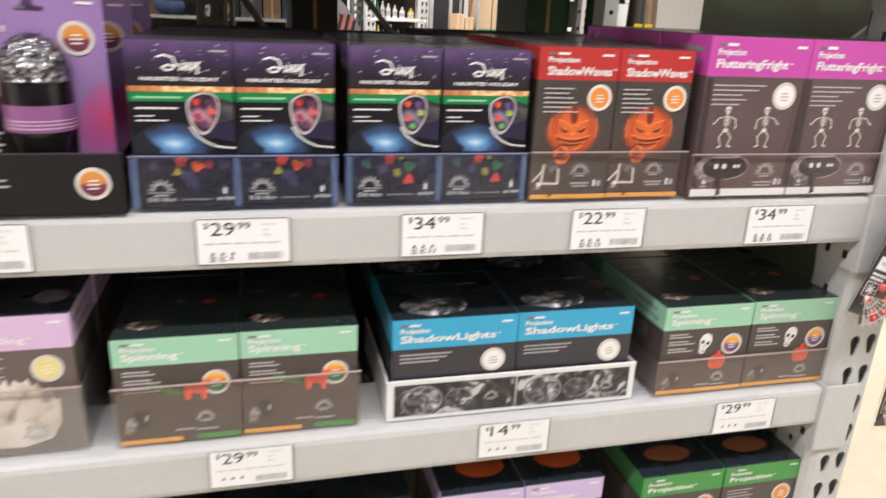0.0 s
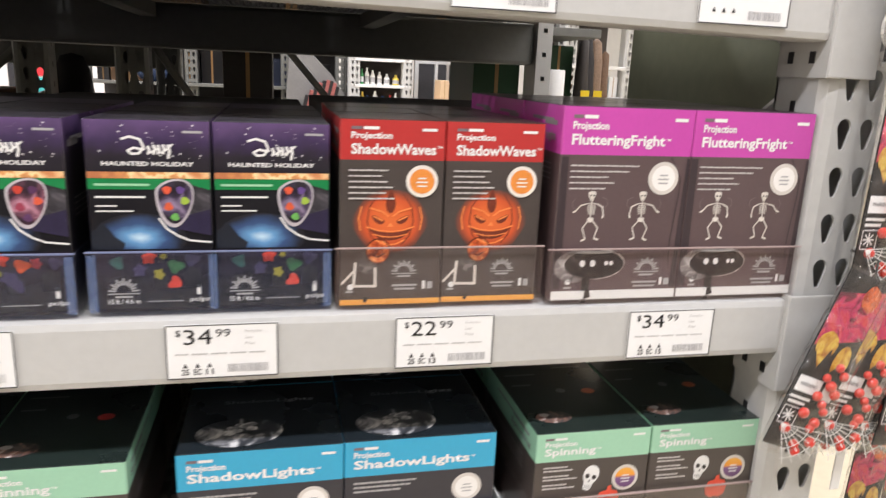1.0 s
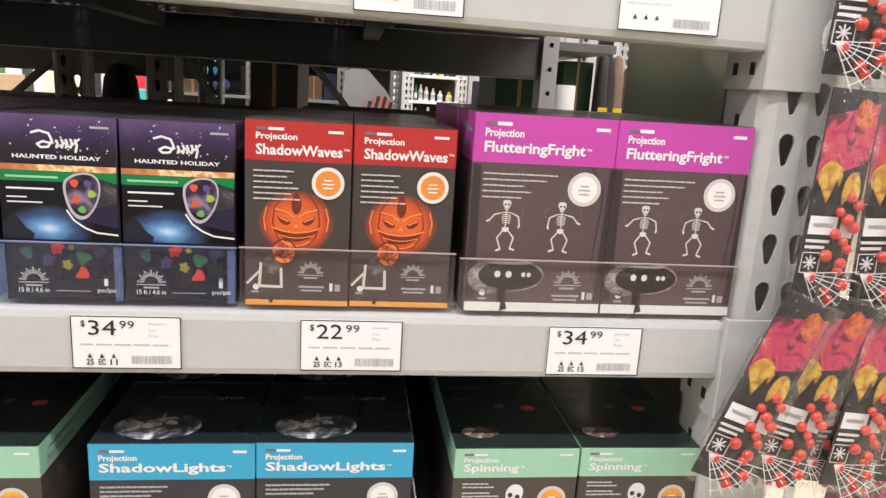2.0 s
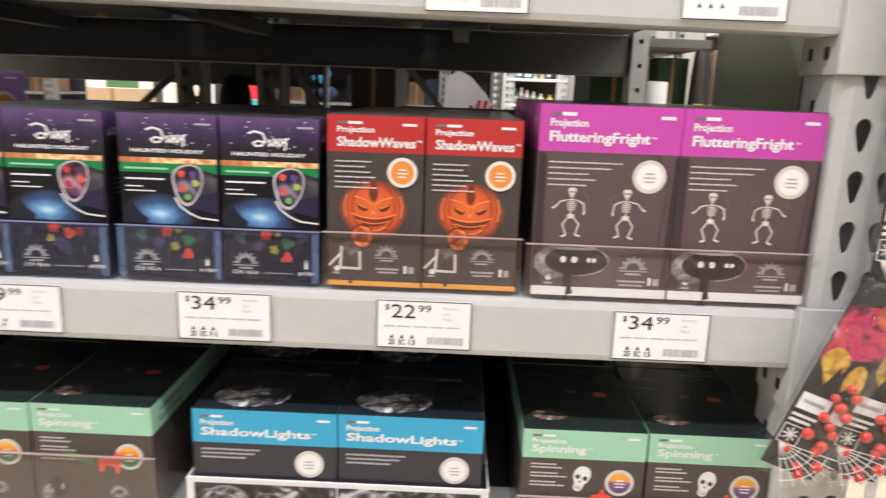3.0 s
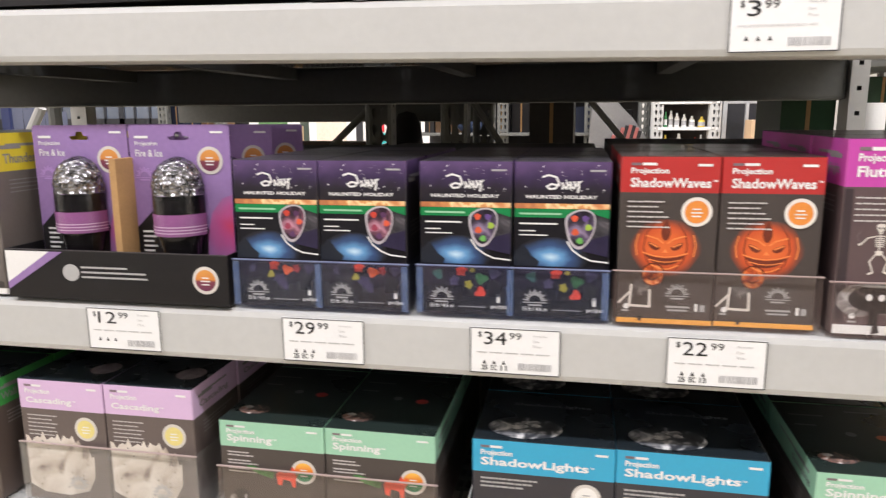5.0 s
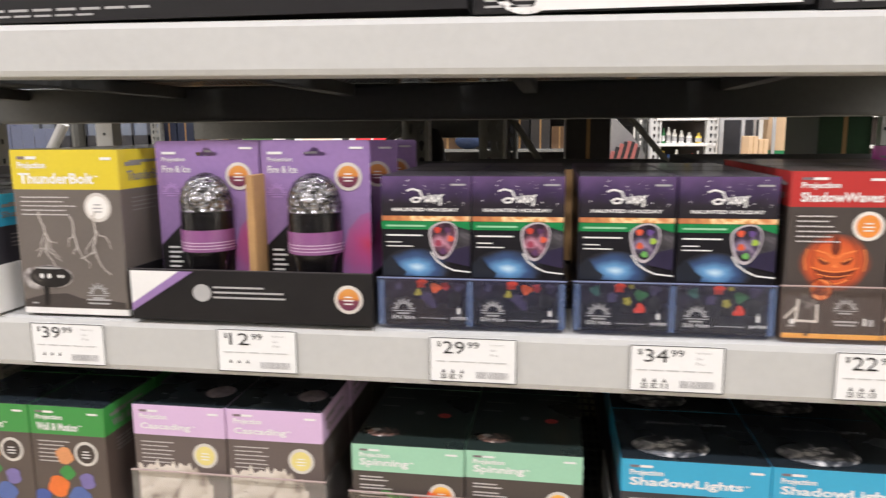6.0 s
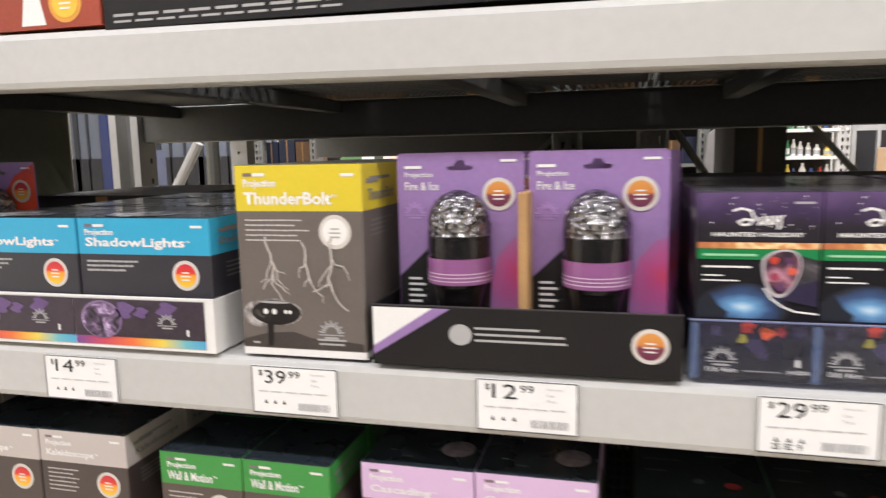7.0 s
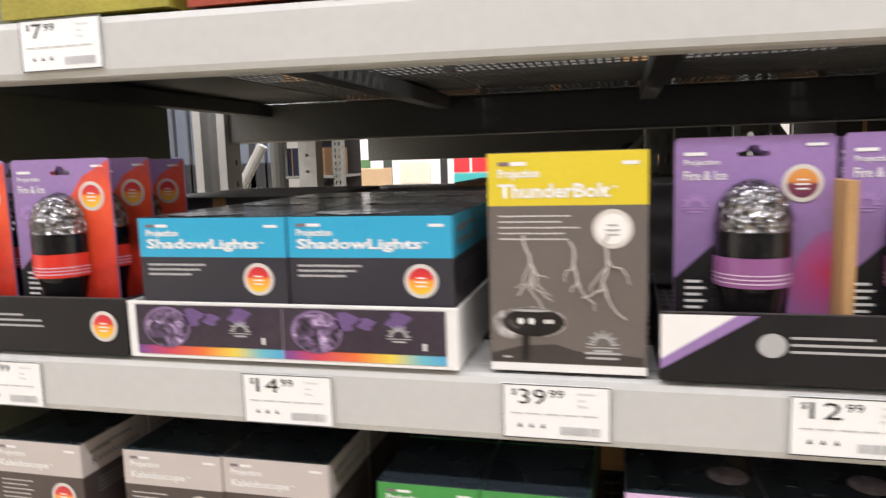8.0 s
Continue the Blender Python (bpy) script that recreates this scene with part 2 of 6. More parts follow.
def text_mesh(body, width, height=0.0, bold=0.0):
    """Lettering as a mesh in the x-z plane, facing -y, from (0, 0), scaled to a width and, if given, a height."""
    key = (body, round(width, 4), round(height, 4), bold)
    if key not in TEXTS:
        cu = bpy.data.curves.new("lettering", "FONT")
        cu.body, cu.size, cu.resolution_u, cu.offset = body, 1.0, 2, bold
        ob = new("lettering_source", cu)
        me = bpy.data.meshes.new_from_object(ob.evaluated_get(bpy.context.evaluated_depsgraph_get()))
        bpy.data.objects.remove(ob)
        bpy.data.curves.remove(cu)
        xs = [v.co.x for v in me.vertices]
        ys = [v.co.y for v in me.vertices]
        sx = width / (max(xs) - min(xs))
        sy = height / (max(ys) - min(ys)) if height else sx
        me.transform(Matrix.Diagonal((sx, sy, 1, 1)) @ Matrix.Translation((-min(xs), -min(ys) if height else 0, 0)))
        me.transform(Matrix.Rotation(radians(90), 4, "X"))
        TEXTS[key] = me
    return TEXTS[key].copy()


def letter(body, x, z, y, width, material, parent, height=0.0, name="lettering", bold=0.012):
    me = text_mesh(body, width, height, bold)
    me.materials.clear()
    me.materials.append(material)
    ob = new(name, me)
    ob.parent = parent
    ob.location = (x, y, z)
    return ob


def thing(name, label, category, x=0.0, y=0.0, z=0.0, group="", kind="", rz=0.0):
    e = new(name)
    e.empty_display_size = 0.02
    e.matrix_basis = pose(x, y, z, 0, 0, rz)
    return tagged(e, label, category, group, kind)


def bars(rows, y, material, parent, name="small_print"):
    """Unreadable small print: plain bars, each (x, z, width, height)."""
    bm = bmesh.new()
    for x, z, w, h in rows:
        add_quad(bm, x, x + w, z, z + h, y)
    return tagged(part(name, bm, material, parent), kind="stuff" if len(rows) > 1 else "")

# ---- the large structure ----
X0, X1 = -1.50, 0.642          # clear width of the bay
BEAMS = {"upper": (1.4320, 1.4930), "middle": (1.091, 1.155), "lower": (0.806, 0.867), "bottom": (0.52, 0.582)}
SLOPE = 0.013      # the upper beam hangs a little lower towards the post
STORE = (-9.0, 10.0, -3.6, 13.0, 5.2)


def slab(name, a, material, label, category):
    ob = part(name, box_bm(*a), material, None)
    return tagged(ob, label, category, kind="structure")


sx0, sx1, sy0, sy1, sh = STORE
slab("floor", (sx0 - 0.2, sx1 + 0.2, sy0 - 0.2, sy1 + 0.2, -0.1, 0.0), FLOOR, "pale sealed concrete store floor", "floor")
slab("ceiling", (sx0 - 0.2, sx1 + 0.2, sy0 - 0.2, sy1 + 0.2, sh, sh + 0.1), WALLM, "plain pale store ceiling", "ceiling")
slab("wall_south", (sx0, sx1, sy0 - 0.2, sy0, 0, sh), WALLM, "plain pale painted wall", "wall")
slab("wall_north", (sx0, sx1, sy1, sy1 + 0.2, 0, sh), WALLM, "plain pale painted wall", "wall")
slab("wall_west", (sx0 - 0.2, sx0, sy0, sy1, 0, sh), WALLM, "plain pale painted wall", "wall")
slab("wall_east", (sx1, sx1 + 0.2, sy0, sy1, 0, sh), WALLM, "plain pale painted wall", "wall")


# ---- the rack ----
def teardrop(cx, cz, s=1.0):
    top = ring_pts(cx, cz + 0.006 * s, 0.0085 * s, 0.0095 * s, 11, -0.2, math.pi + 0.2)
    low = ring_pts(cx, cz - 0.0125 * s, 0.0042 * s, 0.0045 * s, 5, math.pi, 2 * math.pi)
    return top + low


def punched_face(bm, x0, x1, z0, z1, y, holes, depth=0.003):
    """A plate facing -y with teardrop holes cut through, and the rims of the holes."""
    from mathutils.geometry import tessellate_polygon
    zs = [z0] + [(a[1] + b[1]) / 2 for a, b in zip(holes, holes[1:])] + [z1]
    for (cx, cz), a, b in zip(holes, zs, zs[1:]):
        outer = [(x0, a), (x1, a), (x1, b), (x0, b)]
        inner = teardrop(cx, cz)
        pts = outer + inner
        vs = [bm.verts.new((x, y, z)) for x, z in pts]
        for tri in tessellate_polygon([[Vector((x, z, 0)) for x, z in outer], [Vector((x, z, 0)) for x, z in inner]]):
            f = bm.faces.new([vs[i] for i in tri])
            f.normal_update()
            if f.normal.y > 0:
                f.normal_flip()
        back = [bm.verts.new((x, y + depth, z)) for x, z in inner]
        k = len(inner)
        for i in range(k):
            bm.faces.new((vs[4 + i], vs[4 + (i + 1) % k], back[(i + 1) % k], back[i]))


def column(parent, x, y, ztop, side=1, facing=-1, material=STEEL, name="column"):
    """A roll-formed rack post 80 mm wide with two lines of teardrop holes; side is the way its inner flank looks."""
    bm = bmesh.new()
    w, d = 0.082, 0.075
    pitch = 0.0502
    zs = [1.183 + pitch * k for k in range(-23, 30) if 0.04 < 1.183 + pitch * k < ztop - 0.03]
    h1 = [(x + 0.031, z) for z in zs]
    h2 = [(x + 0.062, z) for z in zs]
    punched_face(bm, x + 0.016, x + 0.047, 0.0, ztop, y, h1)
    punched_face(bm, x + 0.051, x + 0.074, 0.0, ztop, y + 0.003, h2)
    add_box(bm, x + 0.046, x + 0.052, y + 0.0015, y + 0.006, 0.0, ztop)
    for (ax, ay), (bx, by) in (((x + 0.016, y), (x + 0.006, y + 0.003)), ((x + 0.006, y + 0.003), (x, y + 0.011)), ((x, y + 0.011), (x, y + d)),
                               ((x + 0.074, y + 0.003), (x + w, y + 0.010)), ((x + w, y + 0.010), (x + w, y + d))):
        bm.faces.new([bm.verts.new(c) for c in ((ax, ay, 0), (bx, by, 0), (bx, by, ztop), (ax, ay, ztop))])
    add_box(bm, x, x + 0.02, y + d - 0.003, y + d, 0, ztop)
    add_box(bm, x + w - 0.02, x + w, y + d - 0.003, y + d, 0, ztop)
    if facing > 0:
        for v in bm.verts:
            v.co.y = 2 * y + d - v.co.y
    ob = part(name, bm, material, parent)
    # square slots in the inner flank
    sl = bmesh.new()
    fx = x - 0.0006 if side < 0 else x + w + 0.0006
    for z in zs[::1]:
        add_box(sl, fx - 0.0004, fx + 0.0004, y + 0.040, y + 0.047, z + 0.018, z + 0.031)
    tagged(part("slot", sl, INK, ob), kind="stuff")
    return ob


def slim_post(parent, x, y, w, d, ztop, material):
    """A narrow folded post with a line of small square holes."""
    bm = bmesh.new()
    z, n = 0.0, int(ztop / 0.05)
    s = 0.0045
    for k in range(n):
        z0, z1, c = k * 0.05, (k + 1) * 0.05, k * 0.05 + 0.025
        for a, b, q, r in ((0, w, z0, c - s), (0, w, c + s, z1), (0, w / 2 - s, c - s, c + s), (w / 2 + s, w, c - s, c + s)):
            add_quad(bm, x + a, x + b, q, r, y)
    for a, b in ((0.0, 0.002), (w - 0.002, w)):
        add_box(bm, x + a, x + b, y + 0.0005, y + d, 0.0, ztop)
    add_box(bm, x + 0.002, x + w - 0.002, y + d - 0.002, y + d, 0.0, ztop)
    return part("slim_post", bm, material, parent)


def rack_beam(parent, z0, z1, y0, x0, x1, front=-1, material=STEEL, slope=0.0):
    bm = bmesh.new()
    add_box(bm, x0, x1, y0, y0 + 0.042, z0, z1, bevel=0.008)
    add_box(bm, x0, x1, y0 + 0.030, y0 + 0.060, z0 + 0.004, z1 - 0.020)
    if front < 0:
        add_box(bm, x0, x1, y0 + 0.036, y0 + 0.125, z1 - 0.0035, z1 + 0.0002)
    for v in bm.verts:
        v.co.z -= slope * v.co.x
    return part("beam", bm, material, parent)


def connector(parent, x, z0, z1, side):
    """The bent plate that hooks a beam on its post: a front leaf and an inner leaf with square holes."""
    bm = bmesh.new()
    if side > 0:
        add_box(bm, x - 0.005, x + 0.052, -0.0045, -0.0005, z0, z1, bevel=0.0015)
        add_box(bm, x - 0.006, x - 0.002, -0.003, 0.072, z0, z1)
    else:
        add_box(bm, x - 0.052, x + 0.005, -0.0045, -0.0005, z0, z1, bevel=0.0015)
        add_box(bm, x + 0.002, x + 0.006, -0.003, 0.072, z0, z1)
    ob = part("beam_connector", bm, STEEL, parent)
    hb = bmesh.new()
    fx = x - 0.0064 if side > 0 else x + 0.0064
    for hy in (0.016, 0.048):
        add_box(hb, fx - 0.0004, fx + 0.0004, hy, hy + 0.008, z0 + 0.014, z0 + 0.026)
    tagged(part("slot", hb, INK, ob), kind="stuff")
    return ob


def wire_deck(parent, z, x0, x1, y0, y1):
    """A punched steel deck: flat bands along and across that leave rows of small oblong holes."""
    bm = bmesh.new()
    n = int((x1 - x0) / 0.0125)
    for i in range(n + 1):
        x = x0 + (x1 - x0) * i / n
        add_box(bm, x - 0.0022, x + 0.0022, y0, y1, z, z + 0.0004)
    m = int((y1 - y0) / 0.032)
    for i in range(m + 1):
        y = y0 + (y1 - y0) * i / m
        add_box(bm, x0, x1, y - 0.0055, y + 0.0055, z - 0.0004, z)
    return tagged(part("punched_deck", bm, WIRE, parent), kind="stuff")


rack = thing("pallet_rack", "light grey steel store rack with punched posts and shelf beams", "rack")
column(rack, 0.642, 0.002, 2.6, side=-1)
column(rack, X0 - 0.082, 0.002, 2.6, side=1)
slim_post(rack, 0.642, 0.862, 0.034, 0.060, 2.6, STEEL)
column(rack, X0 - 0.082, 0.86, 2.6, side=1, facing=1)
for key, (z0, z1) in BEAMS.items():
    rack_beam(rack, z0, z1, 0.0, X0 + 0.002, X1 - 0.002, slope=SLOPE if key == "upper" else 0.0)
    rack_beam(rack, z0 - 0.03, z1 - 0.005, 0.875, X0 + 0.002, X1 - 0.002, front=1, material=STEEL_UNLIT)
    connector(rack, X1, z0 - 0.043, z1 + 0.004, 1)
    connector(rack, X0, z0 - 0.043, z1 + 0.004, -1)
    wire_deck(rack, z1 - 0.004, X0 + 0.302, X1 - 0.302, 0.128, 0.872)
    # added plates that keep light through the holes off the end panels
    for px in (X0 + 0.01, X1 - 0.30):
        part("light_stop_plate", box_bm(px, px + 0.29, 0.128, 0.872, z1 - 0.005, z1 - 0.003), STEEL_SHADE, rack)
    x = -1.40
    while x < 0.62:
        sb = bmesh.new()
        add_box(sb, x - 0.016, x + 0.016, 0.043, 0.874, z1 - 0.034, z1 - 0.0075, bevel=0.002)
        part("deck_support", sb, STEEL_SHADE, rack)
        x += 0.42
for fx in (X0 - 0.041, 0.686):
    z, k = 0.25, 0
    while z < 2.3:
        bb = bmesh.new()
        a, b = (0.08, 0.86) if k % 2 == 0 else (0.86, 0.08)
        add_tube(bb, (fx, a, z), (fx, b, z + 0.55), 0.016, 10)
        part("brace", bb, STEEL, rack)
        z, k = z + 0.58, k + 1
# made-up panel that shuts out light from behind the lower shelves
part("added_back_panel", box_bm(X0 + 0.01, X1 - 0.01, 0.850, 0.856, 0.42, 1.062, bevel=0.001), PANEL, rack, "added olive panel that darkens the lower shelf backs")
for px in (0.732, -1.468):
    pan = part("side_panel", box_bm(px - 0.003, px + 0.003, 0.085, 0.60, 0.62, 2.4, bevel=0.001), PANEL, rack, "dark olive end panel")


# ---- price labels ----
def price_label(x, z, dollars, cents, code, tilt=0.0, line=""):
    e = thing("price_label", "white paper price label with black figures on the shelf beam", "price label", x, -0.0012, z, group="shelf price labels")
    e.rotation_euler = (0, tilt, 0)
    w, h = 0.098, 0.052
    part("paper", box_bm(0, w, -0.0008, 0, -h, 0, bevel=0.0), PAPER, e)
    bm = bmesh.new()
    for a in ((0.0002, w - 0.0002, -0.0011, -0.0002), (0.0002, w - 0.0002, -h + 0.0002, -h + 0.0013)):
        add_quad(bm, a[0], a[1], a[2], a[3], -0.0011)
    for a in ((0.0002, 0.0011), (w - 0.0013, w - 0.0002)):
        add_quad(bm, a[0], a[1], -h + 0.0012, -0.0012, -0.0011)
    part("border", bm, INK, e)
    if dollars:
        n = len(dollars)
        letter("$", 0.009, -0.0115, -0.0013, 0.004, INK, e, 0.007)
        letter(dollars, 0.0155, -0.0188, -0.0013, 0.0122 * n, INK, e, 0.0145, name="price", bold=0.0)
        letter(cents, 0.018 + 0.0125 * n, -0.012, -0.0013, 0.013, INK, e, 0.0075, name="price", bold=0.0)
    grey = mat("label_grey_ink", (182, 180, 178), 0.5, vary=0.05)
    for k, (word, ww) in enumerate((("Everyday", 0.0150), ("Low", 0.0062), ("Price", 0.0082))):
        letter(word, 0.069, -0.0088 - 0.0058 * k, -0.0013, ww, grey, e, 0.0030, name="offer_text", bold=0.0)
    if line:
        letter(line, 0.008, -0.0285, -0.0013, 0.0021 * len(line), grey, e, 0.0022, name="product_line", bold=0.0)
    else:
        bars([(0.008 + 0.0028 * k, -0.0285, 0.0023, 0.0013) for k in range(29) if k % 6 != 4], -0.0013, grey, e)
    if code:
        for k, word in enumerate(code.split()):
            letter(word, 0.0128 + 0.0105 * k, -0.0480, -0.0013, 0.0065 if len(word) > 1 else 0.003, mat("soft_black_ink", (58, 57, 58), 0.5), e, 0.0058, name="shelf_code", bold=0.02)
    bm = bmesh.new()
    for k in range(3):
        cx = 0.016 + k * 0.0105
        add_poly(bm, [(cx - 0.002, -0.041), (cx + 0.002, -0.041), (cx, -0.0365)], -0.0013)
    part("arrow", bm, mat("soft_black_ink", (58, 57, 58), 0.5), e)
    rnd = random.Random(int(x * 1000) + 7)
    bm = bmesh.new()
    bx = 0.053
    while bx < 0.089:
        bw = rnd.choice((0.0004, 0.0007, 0.0011))
        add_quad(bm, bx, bx + bw, -0.0465, -0.0385, -0.0013)
        bx += bw + rnd.choice((0.0005, 0.0008))
    tagged(part("barcode", bm, mat("barcode_ink", (172, 170, 170), 0.5, vary=0.05), e), kind="stuff")
    return e


for x, z, d, c, code in ((-0.984, 1.146, "14", "99", ""), (-0.717, 1.149, "39", "99", ""), (-0.473, 1.150, "12", "99", ""), (-0.219, 1.150, "29", "99", "25 EC 9"),
                         (0.0, 1.150, "34", "99", "25 EC 11"), (0.207, 1.150, "22", "99", "25 EC 13"), (0.4505, 1.148, "34", "99", "25 EC 15"), (-1.328, 1.146, "12", "99", ""),
                         (0.109, 0.866, "14", "99", ""), (-0.223, 0.866, "29", "99", ""), (0.457, 0.862, "29", "99", ""), (-0.55, 0.863, "19", "99", ""),
                         (0.247, 1.485, "3", "99", ""), (0.486, 1.4855, "2", "99", ""), (-1.213, 1.508, "7", "99", "")):
    price_label(x, z, d, c, code, line={"3": "HALLOWEEN FLASHING BRACELET - AST", "2": "HALLOWEEN GLOW STICK"}.get(d, ""))

# ---- printed cartons ----
def carton_body(parent, w, d, h, band, band_mat, body_mat, top_mat, foot=0.0, foot_mat=None, edge=0.0012):
    """A folded board box with a coloured band round its head; front face at y = 0, foot strip round its base."""
    mats = [body_mat, band_mat, top_mat, foot_mat or body_mat]
    bm = bmesh.new()
    levels = [0.0] + ([foot] if foot else []) + [h - band, h]
    e = edge
    loop = [(e, 0), (w - e, 0), (w, e), (w, d - e), (w - e, d), (e, d), (0, d - e), (0, e)]
    rows = [[bm.verts.new((x, y, z)) for x, y in loop] for z in levels]
    for k, (a, b) in enumerate(zip(rows, rows[1:])):
        mi = 1 if k == len(rows) - 2 else (3 if foot and k == 0 else 0)
        for i in range(8):
            f = bm.faces.new((a[i], a[(i + 1) % 8], b[(i + 1) % 8], b[i]))
            f.material_index = mi
    top = [bm.verts.new((min(max(x, e), w - e), min(max(y, e), d - e), h + e * 0.6)) for x, y in loop]
    for i in range(8):
        f = bm.faces.new((rows[-1][i], rows[-1][(i + 1) % 8], top[(i + 1) % 8], top[i]))
        f.material_index = 2
    f = bm.faces.new(top)
    f.material_index = 2
    f = bm.faces.new(list(reversed(rows[0])))
    bmesh.ops.remove_doubles(bm, verts=bm.verts, dist=1e-6)
    return part("carton", bm, mats, parent)


def badge(parent, cx, cz, r, y, fill, ink=WHITE, ring=SILVER):
    bm = bmesh.new()
    add_poly(bm, ring_pts(cx, cz, r, r, 32), y)
    b = part("badge", bm, ring, parent)
    bm = bmesh.new()
    me_pts = ring_pts(0, 0, r * 0.77, r * 0.77, 32)
    add_poly(bm, me_pts, 0)
    f = part("badge_centre", bm, fill, b)
    f.location = (cx, y - 0.0003, cz)
    bars([(cx - r * (0.26, 0.36, 0.3)[k], cz + r * (0.14 - 0.24 * k), r * (0.52, 0.72, 0.6)[k], r * 0.09) for k in range(3)], y - 0.0006, ink, b)
    return b


def head_print(parent, w, h, band, y, title, tw, th, line1="Projection"):
    """The maker's strip, the line name and the product title in the band."""
    bars([(0.010, h - band * 0.24, 0.010, band * 0.075)], y, mat("dim_logo_ink", (120, 104, 108), 0.4, vary=0.1), parent, "logo_strip")
    bars([(0.021, h - band * 0.24, 0.014, band * 0.075)], y, WHITE, parent, "logo_strip")
    bars([(w - 0.022, h - band * 0.26, 0.014, band * 0.07)], y, WHITE, parent, "model_strip")
    letter(line1, 0.010, h - band * 0.52, y, 0.037, WHITE, parent, band * 0.22, bold=0.030)
    letter(title, 0.010, h - band * 0.86, y, tw, WHITE, parent, th, bold=0.027)
    letter("TM", 0.011 + tw, h - band * 0.86 + th * 0.62, y, 0.005, WHITE, parent, 0.0022, name="trade_mark")


SOFTINK = mat("soft_white_ink", (196, 190, 186), 0.45, vary=0.08)


def para(parent, x, z, y, widths, step=0.0055, h=0.0014, material=SOFTINK):
    rnd = random.Random(int(w0 * 1e5) if (w0 := widths[0]) else 1)
    rows = []
    for k, w in enumerate(widths):
        cx = x
        while cx < x + w - 0.001:
            word = min(rnd.uniform(0.003, 0.0095), x + w - cx)
            rows.append((cx, z - k * step + rnd.uniform(-0.0001, 0.0001), word, h))
            cx += word + 0.0006
    return bars(rows, y, material, parent)


def sunburst(bm, cx, cz, r, y):
    for k in range(13):
        a = math.pi * (0.04 + 0.92 * k / 12)
        q = 1.0 if k % 2 == 0 else 0.82
        add_line(bm, cx + r * 0.5 * math.cos(a), cz + r * 0.5 * math.sin(a), cx + r * q * math.cos(a), cz + r * q * math.sin(a), r * 0.11, y)
    add_line(bm, cx - r, cz - r * 0.12, cx + r, cz - r * 0.12, r * 0.08, y)
    add_line(bm, cx - r * 0.55, cz - r * 0.34, cx + r * 0.55, cz - r * 0.34, r * 0.14, y)


def foot_print(parent, cx, cz, y, r=0.014):
    bm = bmesh.new()
    sunburst(bm, cx, cz, r, y)
    return tagged(part("range_mark", bm, GREYINK, parent), kind="stuff")


def skeleton_picture(parent, cx, cz, s, y, flip=1):
    """A small printed figure of bones: skull and jaw, spine, ribs, pelvis and thin limbs, with faint arcs beside the arms."""
    f = flip

    def at(a, b):
        return cx + f * a * 0.001 * s, cz + b * 0.001 * s

    bm = bmesh.new()
    add_poly(bm, smooth_loop([at(-7, 49), at(-5, 53), at(5, 53), at(7, 49), at(5.5, 43), at(3.5, 41), at(3, 36.5), at(-3, 36.5), at(-3.5, 41), at(-5.5, 43)][::f], 1), y)
    stroke(bm, [at(0, 36), at(0, 20), at(-0.6, 8)], 0.0018 * s, y - 0.0001)
    stroke(bm, [at(-10.5, 31.5), at(-4, 33), at(4, 33), at(10.5, 31.5)], 0.0016 * s, y - 0.00015)
    for k in range(5):
        q = 7.6 - 0.7 * abs(k - 1.3)
        z = 29.5 - 3.2 * k
        stroke(bm, [at(-q, z - 1.6), at(-q * 0.6, z), at(q * 0.6, z), at(q, z - 1.6)], 0.0014 * s, y - 0.0002 - 0.00003 * k)
    add_poly(bm, smooth_loop([at(-6.5, 9), at(6.5, 9), at(5, 4), at(2, 1), at(-2, 1), at(-5, 4)][::f], 1), y - 0.0004)
    for pts in ([(-10.5, 31.5), (-19, 29.5), (-27, 20), (-31, 18.5)], [(10.5, 31.5), (19.5, 27), (22, 14), (21, 9.5)],
                [(-4, 4), (-13, -9), (-6.5, -27), (-13, -29.5)], [(4, 4), (14, -8), (9, -25.5), (16, -28)]):
        stroke(bm, [at(*p) for p in pts[:-1]], 0.0022 * s, y - 0.0005)
        stroke(bm, [at(*p) for p in pts[-2:]], 0.0032 * s, y - 0.0006)
    fig = part("printed_figure", bm, BONE, parent)
    bm = bmesh.new()
    stroke(bm, [at(-24, 22), at(-32, 25), at(-34, 33), at(-30, 40)], 0.0009 * s, y - 0.0001)
    stroke(bm, [at(22, 24), at(28, 30), at(27, 39), at(18, 43)], 0.0009 * s, y - 0.0001)
    part("faint_arc", bm, mat("faint_arc_ink", (116, 102, 102), 0.4, vary=0.1), fig)
    bm = bmesh.new()
    for dx in (-2.8, 2.8):
        add_poly(bm, ring_pts(*at(dx, 46), 0.0017 * s, 0.0019 * s, 8), y - 0.0008)
    add_quad(bm, cx - 0.0022 * s, cx + 0.0022 * s, cz + 0.0386 * s, cz + 0.0393 * s, y - 0.0008)
    part("skull_eyes", bm, DARKPIC, fig)
    return fig


